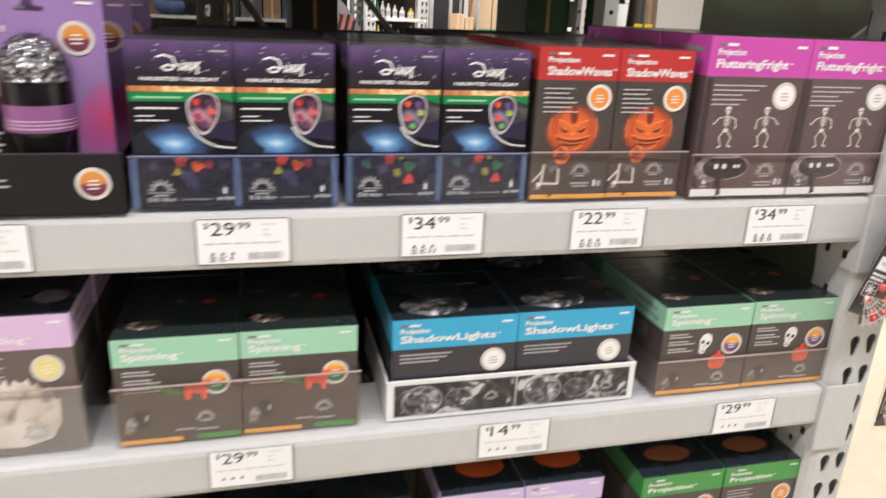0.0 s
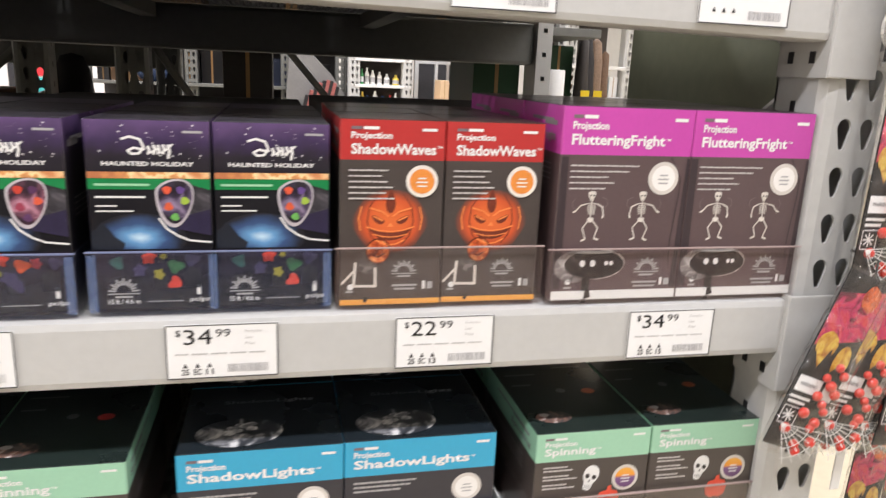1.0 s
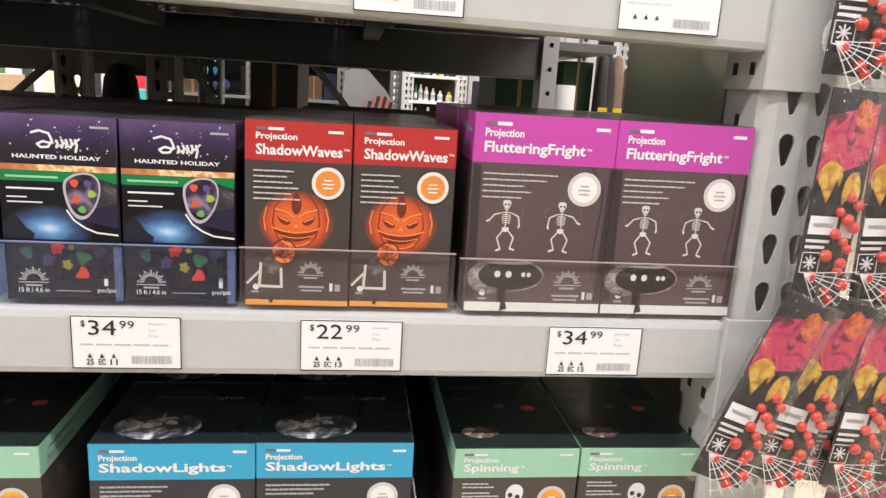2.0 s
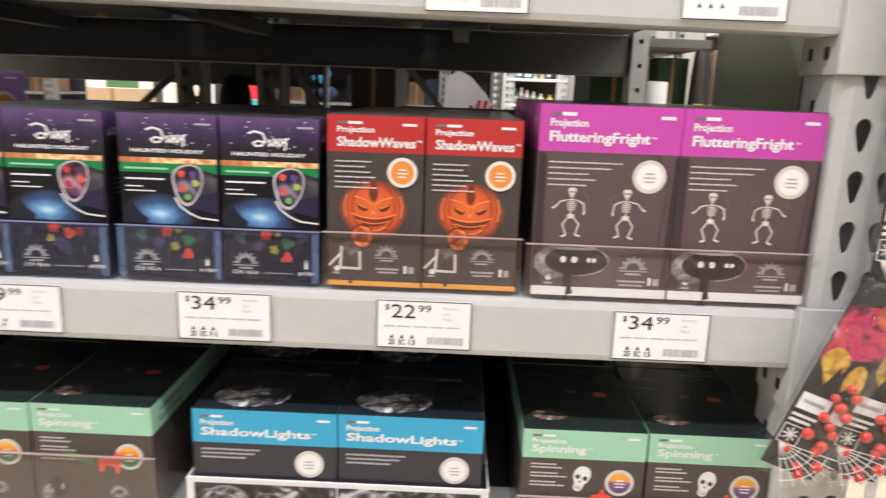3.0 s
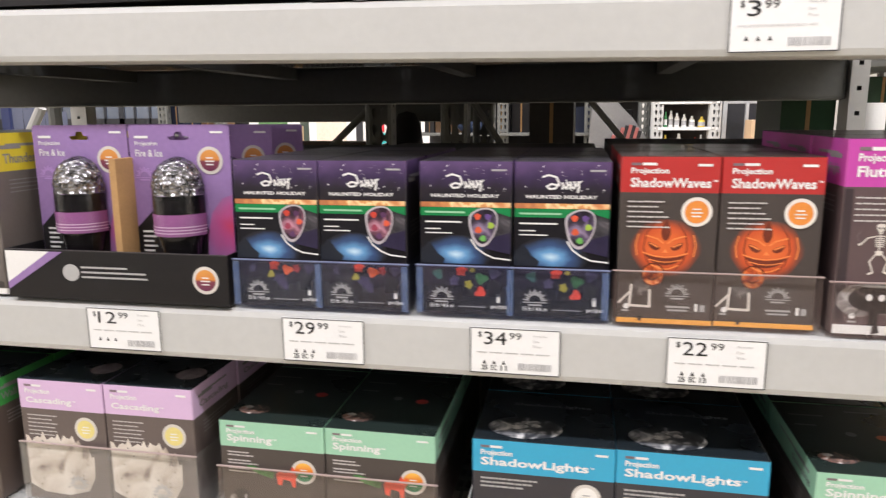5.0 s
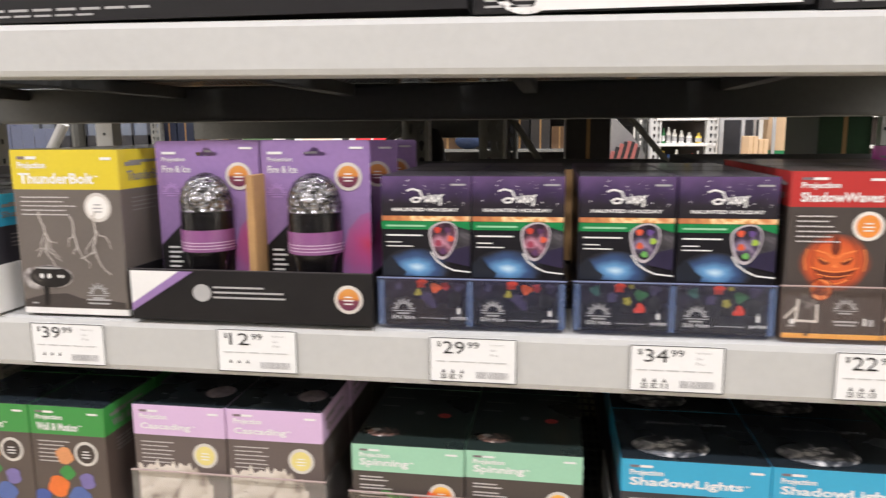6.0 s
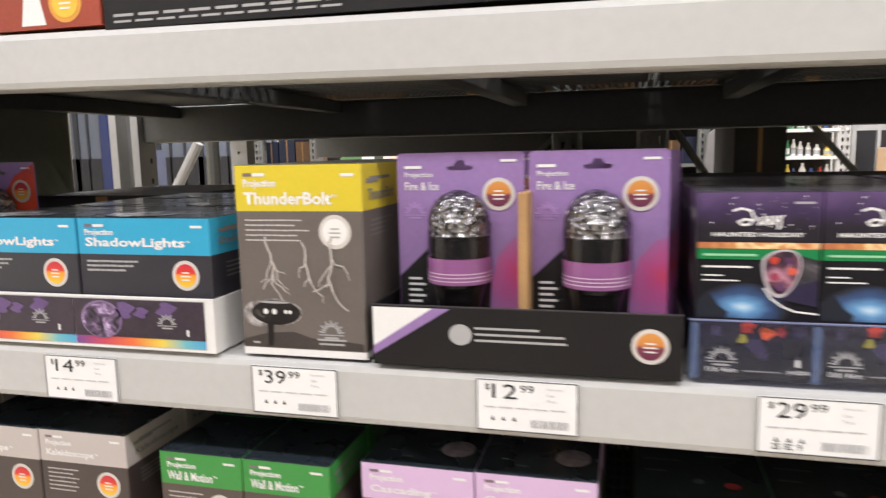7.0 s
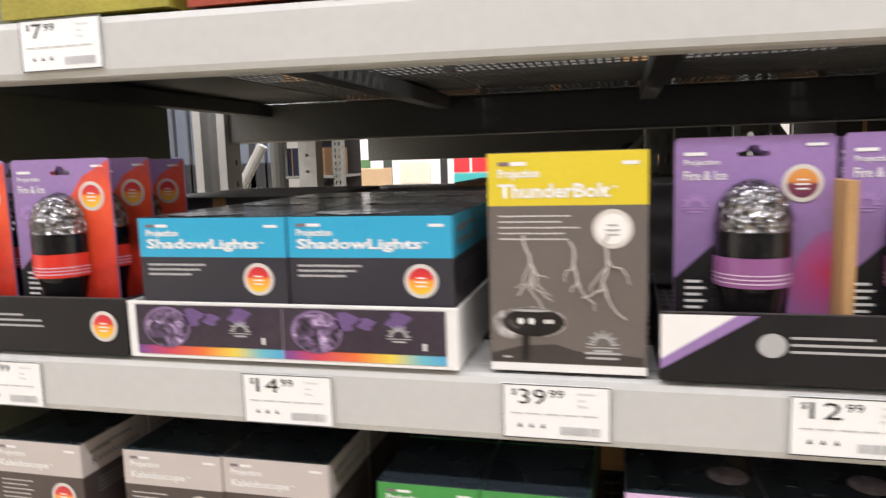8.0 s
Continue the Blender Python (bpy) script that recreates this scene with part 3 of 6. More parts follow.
def projector_picture(parent, cx, cz, s, y):
    """The printed lamp: an oval black head with lit windows on a stalk."""
    bm = bmesh.new()
    add_poly(bm, ring_pts(cx - 0.014 * s, cz - 0.002 * s, 0.018 * s, 0.0140 * s, 20), y)
    add_poly(bm, ring_pts(cx + 0.004 * s, cz + 0.0004 * s, 0.0285 * s, 0.0140 * s, 28), y - 0.0001)
    p = part("printed_lamp", bm, photo_mat("lamp_grey_photo", [(0.3, (84, 78, 76)), (0.5, (128, 121, 118)), (0.68, (196, 190, 186))], 70), parent)
    bm = bmesh.new()
    add_poly(bm, ring_pts(cx + 0.004 * s, cz, 0.027 * s, 0.0125 * s, 28), y - 0.0003)
    add_poly(bm, [(cx - 0.006 * s, cz - 0.011 * s), (cx + 0.001 * s, cz - 0.011 * s), (cx - 0.001 * s, cz - 0.034 * s), (cx - 0.006 * s, cz - 0.034 * s)], y - 0.0003)
    part("lamp_head", bm, photo_mat("lamp_dark_photo", [(0.40, (28, 25, 25)), (0.62, (40, 36, 35)), (0.78, (110, 102, 98))], 60), p)
    bm = bmesh.new()
    for dx, r in ((-0.007, 0.0026), (0.0025, 0.0026), (0.015, 0.0018), (0.0195, 0.0018)):
        add_poly(bm, ring_pts(cx + dx * s, cz + 0.001 * s, r * s, r * s * 1.15, 10), y - 0.0006)
    tagged(part("lamp_window_group", bm, WHITE, p), kind="stuff")
    bm = bmesh.new()
    add_poly(bm, ring_pts(cx + 0.003 * s, cz + 0.0105 * s, 0.017 * s, 0.0012 * s, 14), y - 0.0006)
    part("lamp_rim", bm, GREYINK, p)
    return p


PUMPKIN = ramp_mat("pumpkin_glow_print", [(0.0, (216, 106, 52)), (0.45, (212, 98, 48)), (0.70, (196, 82, 42)), (0.86, (128, 66, 48)), (1.0, (70, 62, 58))], size=0.036, radial=True, wave=0.16)


def pumpkin_picture(parent, cx, cz, s, y):
    """A glowing printed pumpkin: two lobed halves round a dark stem notch, angry lit eyes and a wide grin."""
    def sc(pts):
        return [(a * 0.001 * s, b * 0.001 * s) for a, b in pts]

    bm = bmesh.new()
    add_poly(bm, [(0.0385 * s * q * math.cos(a), 0.0385 * s * q * math.sin(a)) for a, q in [(2 * math.pi * k / 48, 1 + 0.03 * math.cos(12 * math.pi * k / 48)) for k in range(48)]], 0)
    ob = part("printed_pumpkin", bm, PUMPKIN, parent)
    ob.location, ob.scale = (cx, y, cz), (1, 1, 0.88)
    dark = mat("pumpkin_face_print", (112, 48, 30), 0.4, vary=0.25, scale=80)
    lit = mat("pumpkin_light_print", (234, 134, 72), 0.4, vary=0.2, scale=90)
    bm = bmesh.new()
    add_poly(bm, smooth_loop(sc([(0, 40), (3, 32), (5.5, 22), (4, 13), (0, 9), (-4, 13), (-5.5, 22), (-3, 32)]), 2), -0.0002)
    for f in (-1, 1):
        stroke(bm, sc([(f * 13, 33), (f * 22, 17), (f * 24, 0), (f * 20, -17), (f * 12, -28)]), 0.0012 * s, -0.0002)
        add_poly(bm, smooth_loop(sc([(f * 5, 0), (f * 10, 4), (f * 20, 9), (f * 17, 0), (f * 10, -4)])[::f], 1), -0.0003)
    add_poly(bm, smooth_loop(sc([(-23, -8), (-12, -12), (0, -14), (12, -12), (23, -8), (14, -19), (6, -22), (0, -23), (-6, -22), (-14, -19)]), 1), -0.0003)
    tagged(part("pumpkin_face", bm, dark, ob), kind="stuff")
    bm = bmesh.new()
    for f in (-1, 1):
        stroke(bm, sc([(f * 2, 6), (f * 9, 12), (f * 21, 16)]), 0.0020 * s, -0.0006)
        stroke(bm, sc([(f * 8, 1), (f * 13, 4), (f * 17, 6)]), 0.0018 * s, -0.0006)
        stroke(bm, sc([(f * 25, -6), (f * 13, -10.5), (0, -12)]), 0.0016 * s, -0.0006)
        stroke(bm, sc([(f * 18, -15), (f * 7, -18), (0, -18.5)]), 0.0012 * s, -0.0006)
        stroke(bm, sc([(f * 15, -22), (f * 6, -27), (0, -28)]), 0.0018 * s, -0.0006)
        stroke(bm, sc([(f * 30, 18), (f * 33, 4), (f * 31, -10)]), 0.0014 * s, -0.0006)
    add_poly(bm, sc([(-3, -6), (3, -6), (0, -1)]), -0.0006)
    tagged(part("pumpkin_light", bm, lit, ob), kind="stuff")
    return ob


def tray(parent_label, x0, x1, y0, depth, z0, h, material, name="display_tray", category="display tray", side_mat=None, rim_mat=None, thick=0.002):
    """A shallow shelf tray of board: front lip, back, two sides, floor."""
    e = thing(name, parent_label, category, x0, y0, z0, group="shelf trays")
    w = x1 - x0
    t = thick
    part("front_lip", box_bm(0, w, -t, 0, 0, h, bevel=0.0004), material, e)
    for a in ((0, t), (w - t, w)):
        part("side", box_bm(a[0], a[1], 0.0003, depth, 0, h, bevel=0.0004), side_mat or material, e)
    part("base", box_bm(t, w - t, 0.0003, depth, 0, 0.0012), side_mat or material, e)
    if rim_mat:
        part("rim", box_bm(-0.0004, w + 0.0004, -t - 0.0004, 0.0006, h - (0.0022 if material is WHITE else 0.0008), h + 0.0004, bevel=0.0002), rim_mat, e)
    return e


def rows_of(proto, d, w, n, m, ddx=0.0, skip_first=True):
    """n boxes side by side and m deep, as copies of the first."""
    base = proto.matrix_basis.copy()
    rnd = random.Random(int(base.translation.x * 977) + 5)
    for i in range(n):
        for j in range(m):
            if i == 0 and j == 0:
                continue
            copy_thing(proto, base @ pose(i * (w + 0.0012) + rnd.uniform(-0.0008, 0.0008) + j * ddx, j * (d + 0.002) + rnd.uniform(0, 0.002), 0, 0, 0, rnd.uniform(-0.5, 0.5)))


SHELF = 1.1585      # top of the middle deck
LOW = 0.8695        # top of the lower deck
Y = -0.0004
MAGENTA = mat("magenta_print", (190, 72, 160), 0.36, vary=0.04, coat=0.2)
RED = mat("red_print", (178, 50, 48), 0.36, vary=0.05, coat=0.2)
CYAN = mat("cyan_print", (52, 160, 196), 0.36, vary=0.04, coat=0.2)
MINT = mat("mint_print", (152, 198, 168), 0.36, vary=0.04, coat=0.2)
YELLOW = mat("yellow_print", (212, 190, 52), 0.36, vary=0.04, coat=0.2)
LILAC = mat("lilac_print", (208, 176, 208), 0.36, vary=0.04, coat=0.2)
GREEN = mat("green_print", (58, 140, 64), 0.36, vary=0.04, coat=0.2)
WARMGREY = mat("warm_grey_print", (188, 178, 172), 0.36, vary=0.04, coat=0.2)
VIOLET = mat("violet_print", (146, 116, 166), 0.36, vary=0.10, scale=25, coat=0.25)
CORAL = mat("coral_print", (226, 84, 60), 0.4, vary=0.1)
STARRY = ramp_mat("dusk_sky_print", [(0.0, (25, 23, 28)), (0.40, (32, 26, 36)), (0.68, (58, 42, 76)), (1.0, (98, 74, 116))], "Z", 0.058, wave=0.35, lo=0.1135)
BLUEGLOW = ramp_mat("blue_glow_print", [(0.0, (190, 214, 226)), (0.25, (98, 148, 190)), (0.55, (52, 76, 116)), (0.92, (26, 25, 31))], size=0.036, radial=True, wave=0.45)
RINGWHITE = mat("pale_ring_print", (226, 218, 208), 0.35, vary=0.06)
SPARKLE = ramp_mat("amber_sparkle_print", [(0.0, (176, 110, 70)), (0.45, (214, 150, 90)), (0.55, (246, 214, 160)), (1.0, (200, 130, 80))], "X", 0.1, wave=3.0)
WARMBADGE = mat("orange_badge_print", (222, 138, 62), 0.4, vary=0.1)
WHITEBADGE = mat("white_badge_print", (232, 228, 222), 0.4, vary=0.04)
GREENBADGE = ramp_mat("sunset_green_badge", [(0.0, (30, 120, 84)), (0.45, (40, 130, 80)), (0.55, (222, 120, 40)), (1.0, (240, 190, 80))], "Z", 0.027, lo=-0.0135)
DUSKBADGE = ramp_mat("dusk_badge", [(0.0, (92, 54, 96)), (0.5, (120, 84, 130)), (0.6, (230, 150, 50)), (1.0, (230, 170, 70))], "Z", 0.027, lo=-0.0135)
FIREBADGE = ramp_mat("fire_badge", [(0.0, (240, 196, 60)), (0.5, (240, 150, 50)), (0.6, (216, 60, 50)), (1.0, (190, 40, 60))], "Z", 0.027, lo=-0.0135)
PLUMBADGE = ramp_mat("plum_badge", [(0.0, (96, 40, 70)), (0.45, (120, 56, 70)), (0.55, (204, 130, 62)), (1.0, (212, 148, 76))], "Z", 0.027, lo=-0.0135)


def side_print(parent, w, d, h, band, title=""):
    """White print on the right and left flanks of a carton."""
    bm = bmesh.new()
    for fx in (-0.0004, w + 0.0004):
        for (a, b, c, e) in ((0.2, 0.75, h - band * 0.35, band * 0.07), (0.12, 0.42, h - band * 0.42, band * 0.10),
                             (0.2, 0.85, h - band - 0.012, 0.0014), (0.2, 0.7, h - band - 0.017, 0.0014), (0.2, 0.6, h - band - 0.022, 0.0014), (0.2, 0.66, h - band - 0.027, 0.0014)):
            bm.faces.new([bm.verts.new(v) for v in ((fx, a * d, c), (fx, b * d, c), (fx, b * d, c + e), (fx, a * d, c + e))])
    if title:
        for fx, rz in ((w + 0.0008, 90), (-0.0008, -90)):
            tw = min(d * 0.72, 0.0085 * len(title))
            tx = letter(title, 0, 0, 0, tw, mat("dim_flank_ink", (132, 128, 126), 0.5, vary=0.1), parent, band * 0.26, name="side_lettering", bold=0.02)
            tx.matrix_basis = pose(fx, 0.016 if rz > 0 else 0.016 + tw, h - band * 0.80, 0, 0, rz)
    return tagged(part("side_print", bm, mat("dim_flank_ink", (132, 128, 126), 0.5, vary=0.1), parent), kind="stuff")


# magenta-headed skeleton boxes beside the post
def skeleton_foot(e, x):
    projector_picture(e, x + 0.040, 0.037, 1.18, Y)
    foot_print(e, x + 0.103, 0.030, Y)
    letter("1", x + 0.119, 0.014, Y, 0.003, WHITE, e, 0.008)
    bars([(x + 0.124, 0.014, 0.006, 0.007)], Y, GREYINK, e)
    bars([(x + 0.014, 0.012, 0.008, 0.002), (x + 0.088, 0.0165, 0.028, 0.002), (x + 0.09, 0.0125, 0.024, 0.0018)], Y, GREYINK, e)
    bm = bmesh.new()
    add_poly(bm, ring_pts(x + 0.018, 0.019, 0.003, 0.003, 12), Y)
    part("mark", bm, WHITE, e)
    part("foot_strip", box_bm(x + 0.001, x + 0.1375, -0.0009, -0.0001, 0.0005, 0.0095), WHITE, e)
    bm = bmesh.new()
    add_poly(bm, [(x + 0.0365, 0.026), (x + 0.0415, 0.026), (x + 0.041, 0.012), (x + 0.0435, 0.003), (x + 0.036, 0.001), (x + 0.037, 0.012)], -0.0013)
    part("lamp_stalk", bm, DARKPIC, e)


def skeleton_carton(x, y, z):
    w, d, h, band = 0.1385, 0.112, 0.1920, 0.0455
    e = thing("projector_box", "magenta and dark brown projector light box with printed skeletons", "carton", x, y, z, group="magenta projector boxes")
    carton_body(e, w, d, h, band, MAGENTA, PLUMGREY, mat("plum_top", (70, 52, 62), 0.35, vary=0.1, coat=0.3))
    head_print(e, w, h, band, Y, "FlutteringFright", 0.098, 0.0135)
    para(e, 0.011, h - band - 0.011, Y, (0.072, 0.062, 0.040, 0.047, 0.038), 0.0056)
    badge(e, w - 0.028, h - band - 0.022, 0.0165, Y, WHITEBADGE, GREYINK)
    skeleton_picture(e, 0.036, 0.0795, 0.60, Y)
    skeleton_picture(e, 0.0905, 0.0795, 0.60, Y, -1)
    # darker printed edges and a cable line down the front
    edge = mat("dark_plum_edge", (58, 47, 50), 0.38, vary=0.1, coat=0.2)
    bm = bmesh.new()
    add_poly(bm, [(0.0008, 0.012), (0.0100, 0.012), (0.0085, h - band - 0.002), (0.0008, h - band - 0.002)], Y + 0.0002)
    part("dark_edge", bm, edge, e)
    bm = bmesh.new()
    add_poly(bm, [(w - 0.008, 0.012), (w - 0.0008, 0.012), (w - 0.0008, h - band - 0.002), (w - 0.004, h - band - 0.002)], Y + 0.0002)
    part("dark_edge", bm, edge, e)
    bm = bmesh.new()
    stroke(bm, [(w - 0.022, h - band - 0.001), (w - 0.016, h - band - 0.010), (w - 0.009, h - band - 0.022), (w - 0.009, h - band - 0.040), (w - 0.013, 0.060), (w - 0.012, 0.035)], 0.0012, Y + 0.0001)
    part("cable_line", bm, edge, e)
    skeleton_foot(e, 0.0)
    side_print(e, w, d, h, band, "FlutteringFright")
    return e


p = skeleton_carton(0.3630, 0.004, SHELF + 0.002)
rows_of(p, 0.112, 0.1385, 2, 3)
# the opaque pale rim paints the highlight along the clear lip
t = tray("clear plastic display tray holding magenta boxes", 0.3565, 0.6415, 0.0, 0.345, SHELF, 0.0560, clear_mat("clear_tray", 0.9, 0.035, (190, 160, 150), 0.05, 0.12), rim_mat=mat("lip_highlight", (170, 150, 146), 0.3, vary=0.05))


# red-headed pumpkin boxes
def pumpkin_foot(e, x):
    bm = bmesh.new()
    add_poly(bm, ring_pts(x + 0.036, 0.053, 0.0105, 0.0112, 20), Y - 0.0004)
    pl = part("printed_light", bm, photo_mat("lit_orange_photo", [(0.34, (120, 46, 26)), (0.5, (206, 92, 44)), (0.68, (236, 152, 92))], 130), e)
    bm = bmesh.new()
    ps = ring_pts(x + 0.036, 0.053, 0.0110, 0.0117, 20)
    for (a, b), (c, d) in zip(ps, ps[1:] + ps[:1]):
        add_line(bm, a, b, c, d, 0.0014, Y - 0.0007)
    for a, b, c, d in ((0.031, 0.056, 0.035, 0.054), (0.041, 0.057, 0.037, 0.054), (0.030, 0.050, 0.036, 0.047), (0.036, 0.047, 0.042, 0.051)):
        add_line(bm, x + a, b, x + c, d, 0.0012, Y - 0.0008)
    part("light_rim", bm, mat("ember_line_print", (104, 44, 24), 0.4, vary=0.2), pl)
    bm = bmesh.new()
    stroke(bm, [(x + 0.015, 0.042), (x + 0.0135, 0.019), (x + 0.034, 0.0185), (x + 0.0335, 0.036)], 0.0026, Y)
    stroke(bm, [(x + 0.002, 0.021), (x + 0.013, 0.033)], 0.0022, Y)
    part("lamp_bracket", bm, BONE, e)
    bm = bmesh.new()
    add_poly(bm, smooth_loop([(x + 0.016, 0.043), (x + 0.019, 0.034), (x + 0.029, 0.029), (x + 0.036, 0.044), (x + 0.026, 0.055)], 1), Y - 0.0002)
    part("printed_lamp", bm, photo_mat("lamp_body_photo", [(0.35, (48, 43, 41)), (0.65, (122, 115, 111))], 80), e)
    bm = bmesh.new()
    stroke(bm, [(x + 0.024, 0.003), (x + 0.025, 0.0075)], 0.0035, -0.0013)
    part("lamp_stalk", bm, DARKPIC, e)
    foot_print(e, x + 0.061, 0.032, Y, 0.012)
    letter("1", x + 0.079, 0.015, Y, 0.003, WHITE, e, 0.008)
    bars([(x + 0.084, 0.015, 0.005, 0.007), (x + 0.050, 0.018, 0.024, 0.002), (x + 0.052, 0.0145, 0.02, 0.0018), (x + 0.006, 0.0125, 0.007, 0.0018)], Y, GREYINK, e)
    bm = bmesh.new()
    add_poly(bm, ring_pts(x + 0.0105, 0.018, 0.003, 0.003, 12), Y)
    part("mark", bm, WHITE, e)
    part("foot_strip", box_bm(x + 0.0008, x + 0.0965, -0.0009, -0.0001, 0.0005, 0.0055), ORANGE_STRIP, e)


def pumpkin_carton(x, y, z):
    w, d, h, band = 0.0965, 0.098, 0.1740, 0.036
    e = thing("projector_box", "red and brown projector light box with a printed glowing pumpkin", "carton", x, y, z, group="red projector boxes")
    carton_body(e, w, d, h, band, RED, TAUPE, mat("brown_top", (64, 46, 40), 0.35, vary=0.1, coat=0.3))
    head_print(e, w, h, band, Y, "ShadowWaves", 0.078, 0.0100)
    para(e, 0.008, h - band - 0.010, Y - 0.0009, (0.036, 0.030, 0.036, 0.042, 0.034, 0.042), 0.0052)
    pumpkin_picture(e, 0.047, 0.081, 0.90, Y)
    badge(e, w - 0.021, h - band - 0.019, 0.0150, Y - 0.0012, WARMBADGE, WHITE, RINGWHITE)
    pumpkin_foot(e, 0.0)
    side_print(e, w, d, h, band, "ShadowWaves")
    return e


p = pumpkin_carton(0.154, 0.008, SHELF + 0.002)
rows_of(p, 0.098, 0.0965, 2, 3)
t = tray("clear plastic display tray holding red boxes", 0.1500, 0.3525, 0.004, 0.30, SHELF, 0.0590, clear_mat("clear_tray", 0.9, 0.035, (190, 160, 150), 0.05, 0.12), rim_mat=MATS["lip_highlight"])


DUSKTRAY = ramp_mat("night_tray_print", [(0.0, (28, 27, 30)), (0.4, (33, 31, 39)), (0.7, (44, 39, 54)), (1.0, (62, 62, 86))], "Z", 0.075, rough=0.22, wave=0.7)
# dusk-purple boxes with the swirling lights
def swirl_lamp(parent, cx, cz, y, warm):
    """The printed lamp: a shield-shaped lens in a pale rim, a grey housing behind it and a white swoosh below."""
    def at(pts, k=1.0, dx=0.0, dz=0.0):
        k *= 0.84
        return [(cx + dx + a * 0.001 * k, cz + dz + b * 0.001 * k) for a, b in pts]

    shield = [(-19, 13), (-12, 21), (0, 26), (13, 25), (20, 17), (20, 2), (13, -15), (3, -26), (-7, -24), (-15, -11)]
    bm = bmesh.new()
    add_poly(bm, at([(10, 22), (36, 14), (36, -22), (6, -25)]), y)
    p = part("printed_lamp", bm, photo_mat("lamp_housing_photo", [(0.34, (38, 36, 40)), (0.52, (84, 80, 84)), (0.68, (170, 164, 166))], 45), parent)
    bm = bmesh.new()
    add_poly(bm, at([(8, -14), (36, -6), (36, -34), (2, -27)]), y - 0.0003)
    part("lamp_shadow", bm, mat("lamp_shadow_print", (42, 36, 62), 0.35, vary=0.2, scale=60), p)
    bm = bmesh.new()
    add_poly(bm, smooth_loop(at(shield), 2), y - 0.0005)
    part("lens_rim", bm, mat("pale_lens_rim", (186, 178, 182), 0.35, vary=0.08), p)
    bm = bmesh.new()
    add_poly(bm, smooth_loop(at(shield, 0.88, 0.0006, 0.0008), 2), y - 0.0008)
    part("lens", bm, photo_mat("lens_pink_photo" if warm else "lens_violet_photo", [(0.36, (48, 32, 42)), (0.54, (112, 70, 86)), (0.72, (196, 140, 156))] if warm else [(0.36, (34, 28, 38)), (0.54, (74, 62, 84)), (0.72, (150, 132, 158))], 60), p)
    cols = ((186, 62, 48), (84, 50, 84), (206, 88, 62), (150, 60, 80), (92, 58, 96)) if warm else ((206, 84, 56), (96, 70, 128), (150, 176, 66), (206, 90, 58), (104, 168, 84))
    for k, (dx, dz, q) in enumerate(((-6, 14, 5.2), (7, 14, 5.0), (11, 3, 5.2), (-5, -3, 5.4), (1, -14, 5.0))):
        bm = bmesh.new()
        add_poly(bm, [(cx + 0.00084 * (dx + q * 0.8 * (1 + 0.2 * math.sin(3 * a + k)) * math.cos(a)), cz + 0.00084 * (dz + q * 0.8 * math.sin(a))) for a in [2 * math.pi * i / 14 for i in range(14)]], y - 0.0011)
        part("colour_spot", bm, mat("spot_%d_%d_%d" % cols[k], cols[k], 0.35, vary=0.25, scale=80), p)
    bm = bmesh.new()
    stroke(bm, at([(-15, -15), (-8, -26), (3, -34), (15, -39), (36, -41)]), 0.0016, y - 0.0013)
    part("swoosh", bm, WHITE, p)
    return p


def dusk_foot(e, x, w, warm):
    """The lower print: blurred coloured light shapes round a dark doorway, range mark and small figures."""
    red, gold, green, plum, teal = (196, 62, 46), (150, 142, 52), (48, 98, 60), (58, 50, 82), (46, 88, 82)
    spots = ([(0.044, 0.049, red, 1.1), (0.060, 0.044, (216, 92, 50), 1.1), (0.071, 0.046, (160, 48, 56), 0.9), (0.040, 0.038, gold, 0.8), (0.050, 0.033, plum, 1.2), (0.056, 0.026, plum, 1.0), (0.018, 0.045, plum, 0.9), (0.086, 0.046, plum, 1.0)] if warm else
             [(0.045, 0.049, red, 1.1), (0.067, 0.041, green, 1.2), (0.053, 0.034, gold, 0.9), (0.066, 0.026, red, 1.1), (0.057, 0.050, gold, 0.5), (0.019, 0.045, teal, 1.1), (0.037, 0.038, plum, 1.1), (0.081, 0.047, plum, 1.1)])
    bm = bmesh.new()
    add_poly(bm, [(x + 0.047, 0.020), (x + 0.060, 0.020), (x + 0.060, 0.032), (x + 0.0535, 0.037), (x + 0.047, 0.032)], Y)
    add_poly(bm, [(x + 0.074, 0.021), (x + 0.088, 0.021), (x + 0.088, 0.036), (x + 0.081, 0.041), (x + 0.074, 0.036)], Y)
    part("door_print", bm, mat("dark_door_print", (24, 23, 28), 0.3, vary=0.2), e)
    for k, (sx, sz, c, q) in enumerate(spots):
        bm = bmesh.new()
        lobes = 3 if k % 2 else 5
        pts = [(x + sx + 0.0050 * q * (1 + 0.2 * math.sin(lobes * a + k) + 0.15 * math.sin(2 * a + 2 * k)) * math.cos(a), sz + 0.0050 * q * (1 + 0.2 * math.sin(lobes * a + k)) * math.sin(a)) for a in [2 * math.pi * i / 26 for i in range(26)]]
        add_poly(bm, pts, Y - 0.0001 - 0.0001 * k)
        part("colour_shape", bm, mat("shape_%d_%d_%d" % c, c, 0.4, vary=0.25, scale=70), e)
    foot_print(e, x + 0.023, 0.018, Y, 0.013)
    letter("1", x + 0.084, 0.0145, Y, 0.0035, WHITE, e, 0.0095, bold=0.03)
    letter("pc/pz", x + 0.078, 0.007, Y, 0.017, WHITE, e, 0.0052)
    letter("15 ft / 4.6 m", x + 0.010, 0.007, Y, 0.026, WHITE, e, 0.0046)
    bars([(x + 0.042, 0.0085, 0.030, 0.0008)], Y, GREYINK, e)


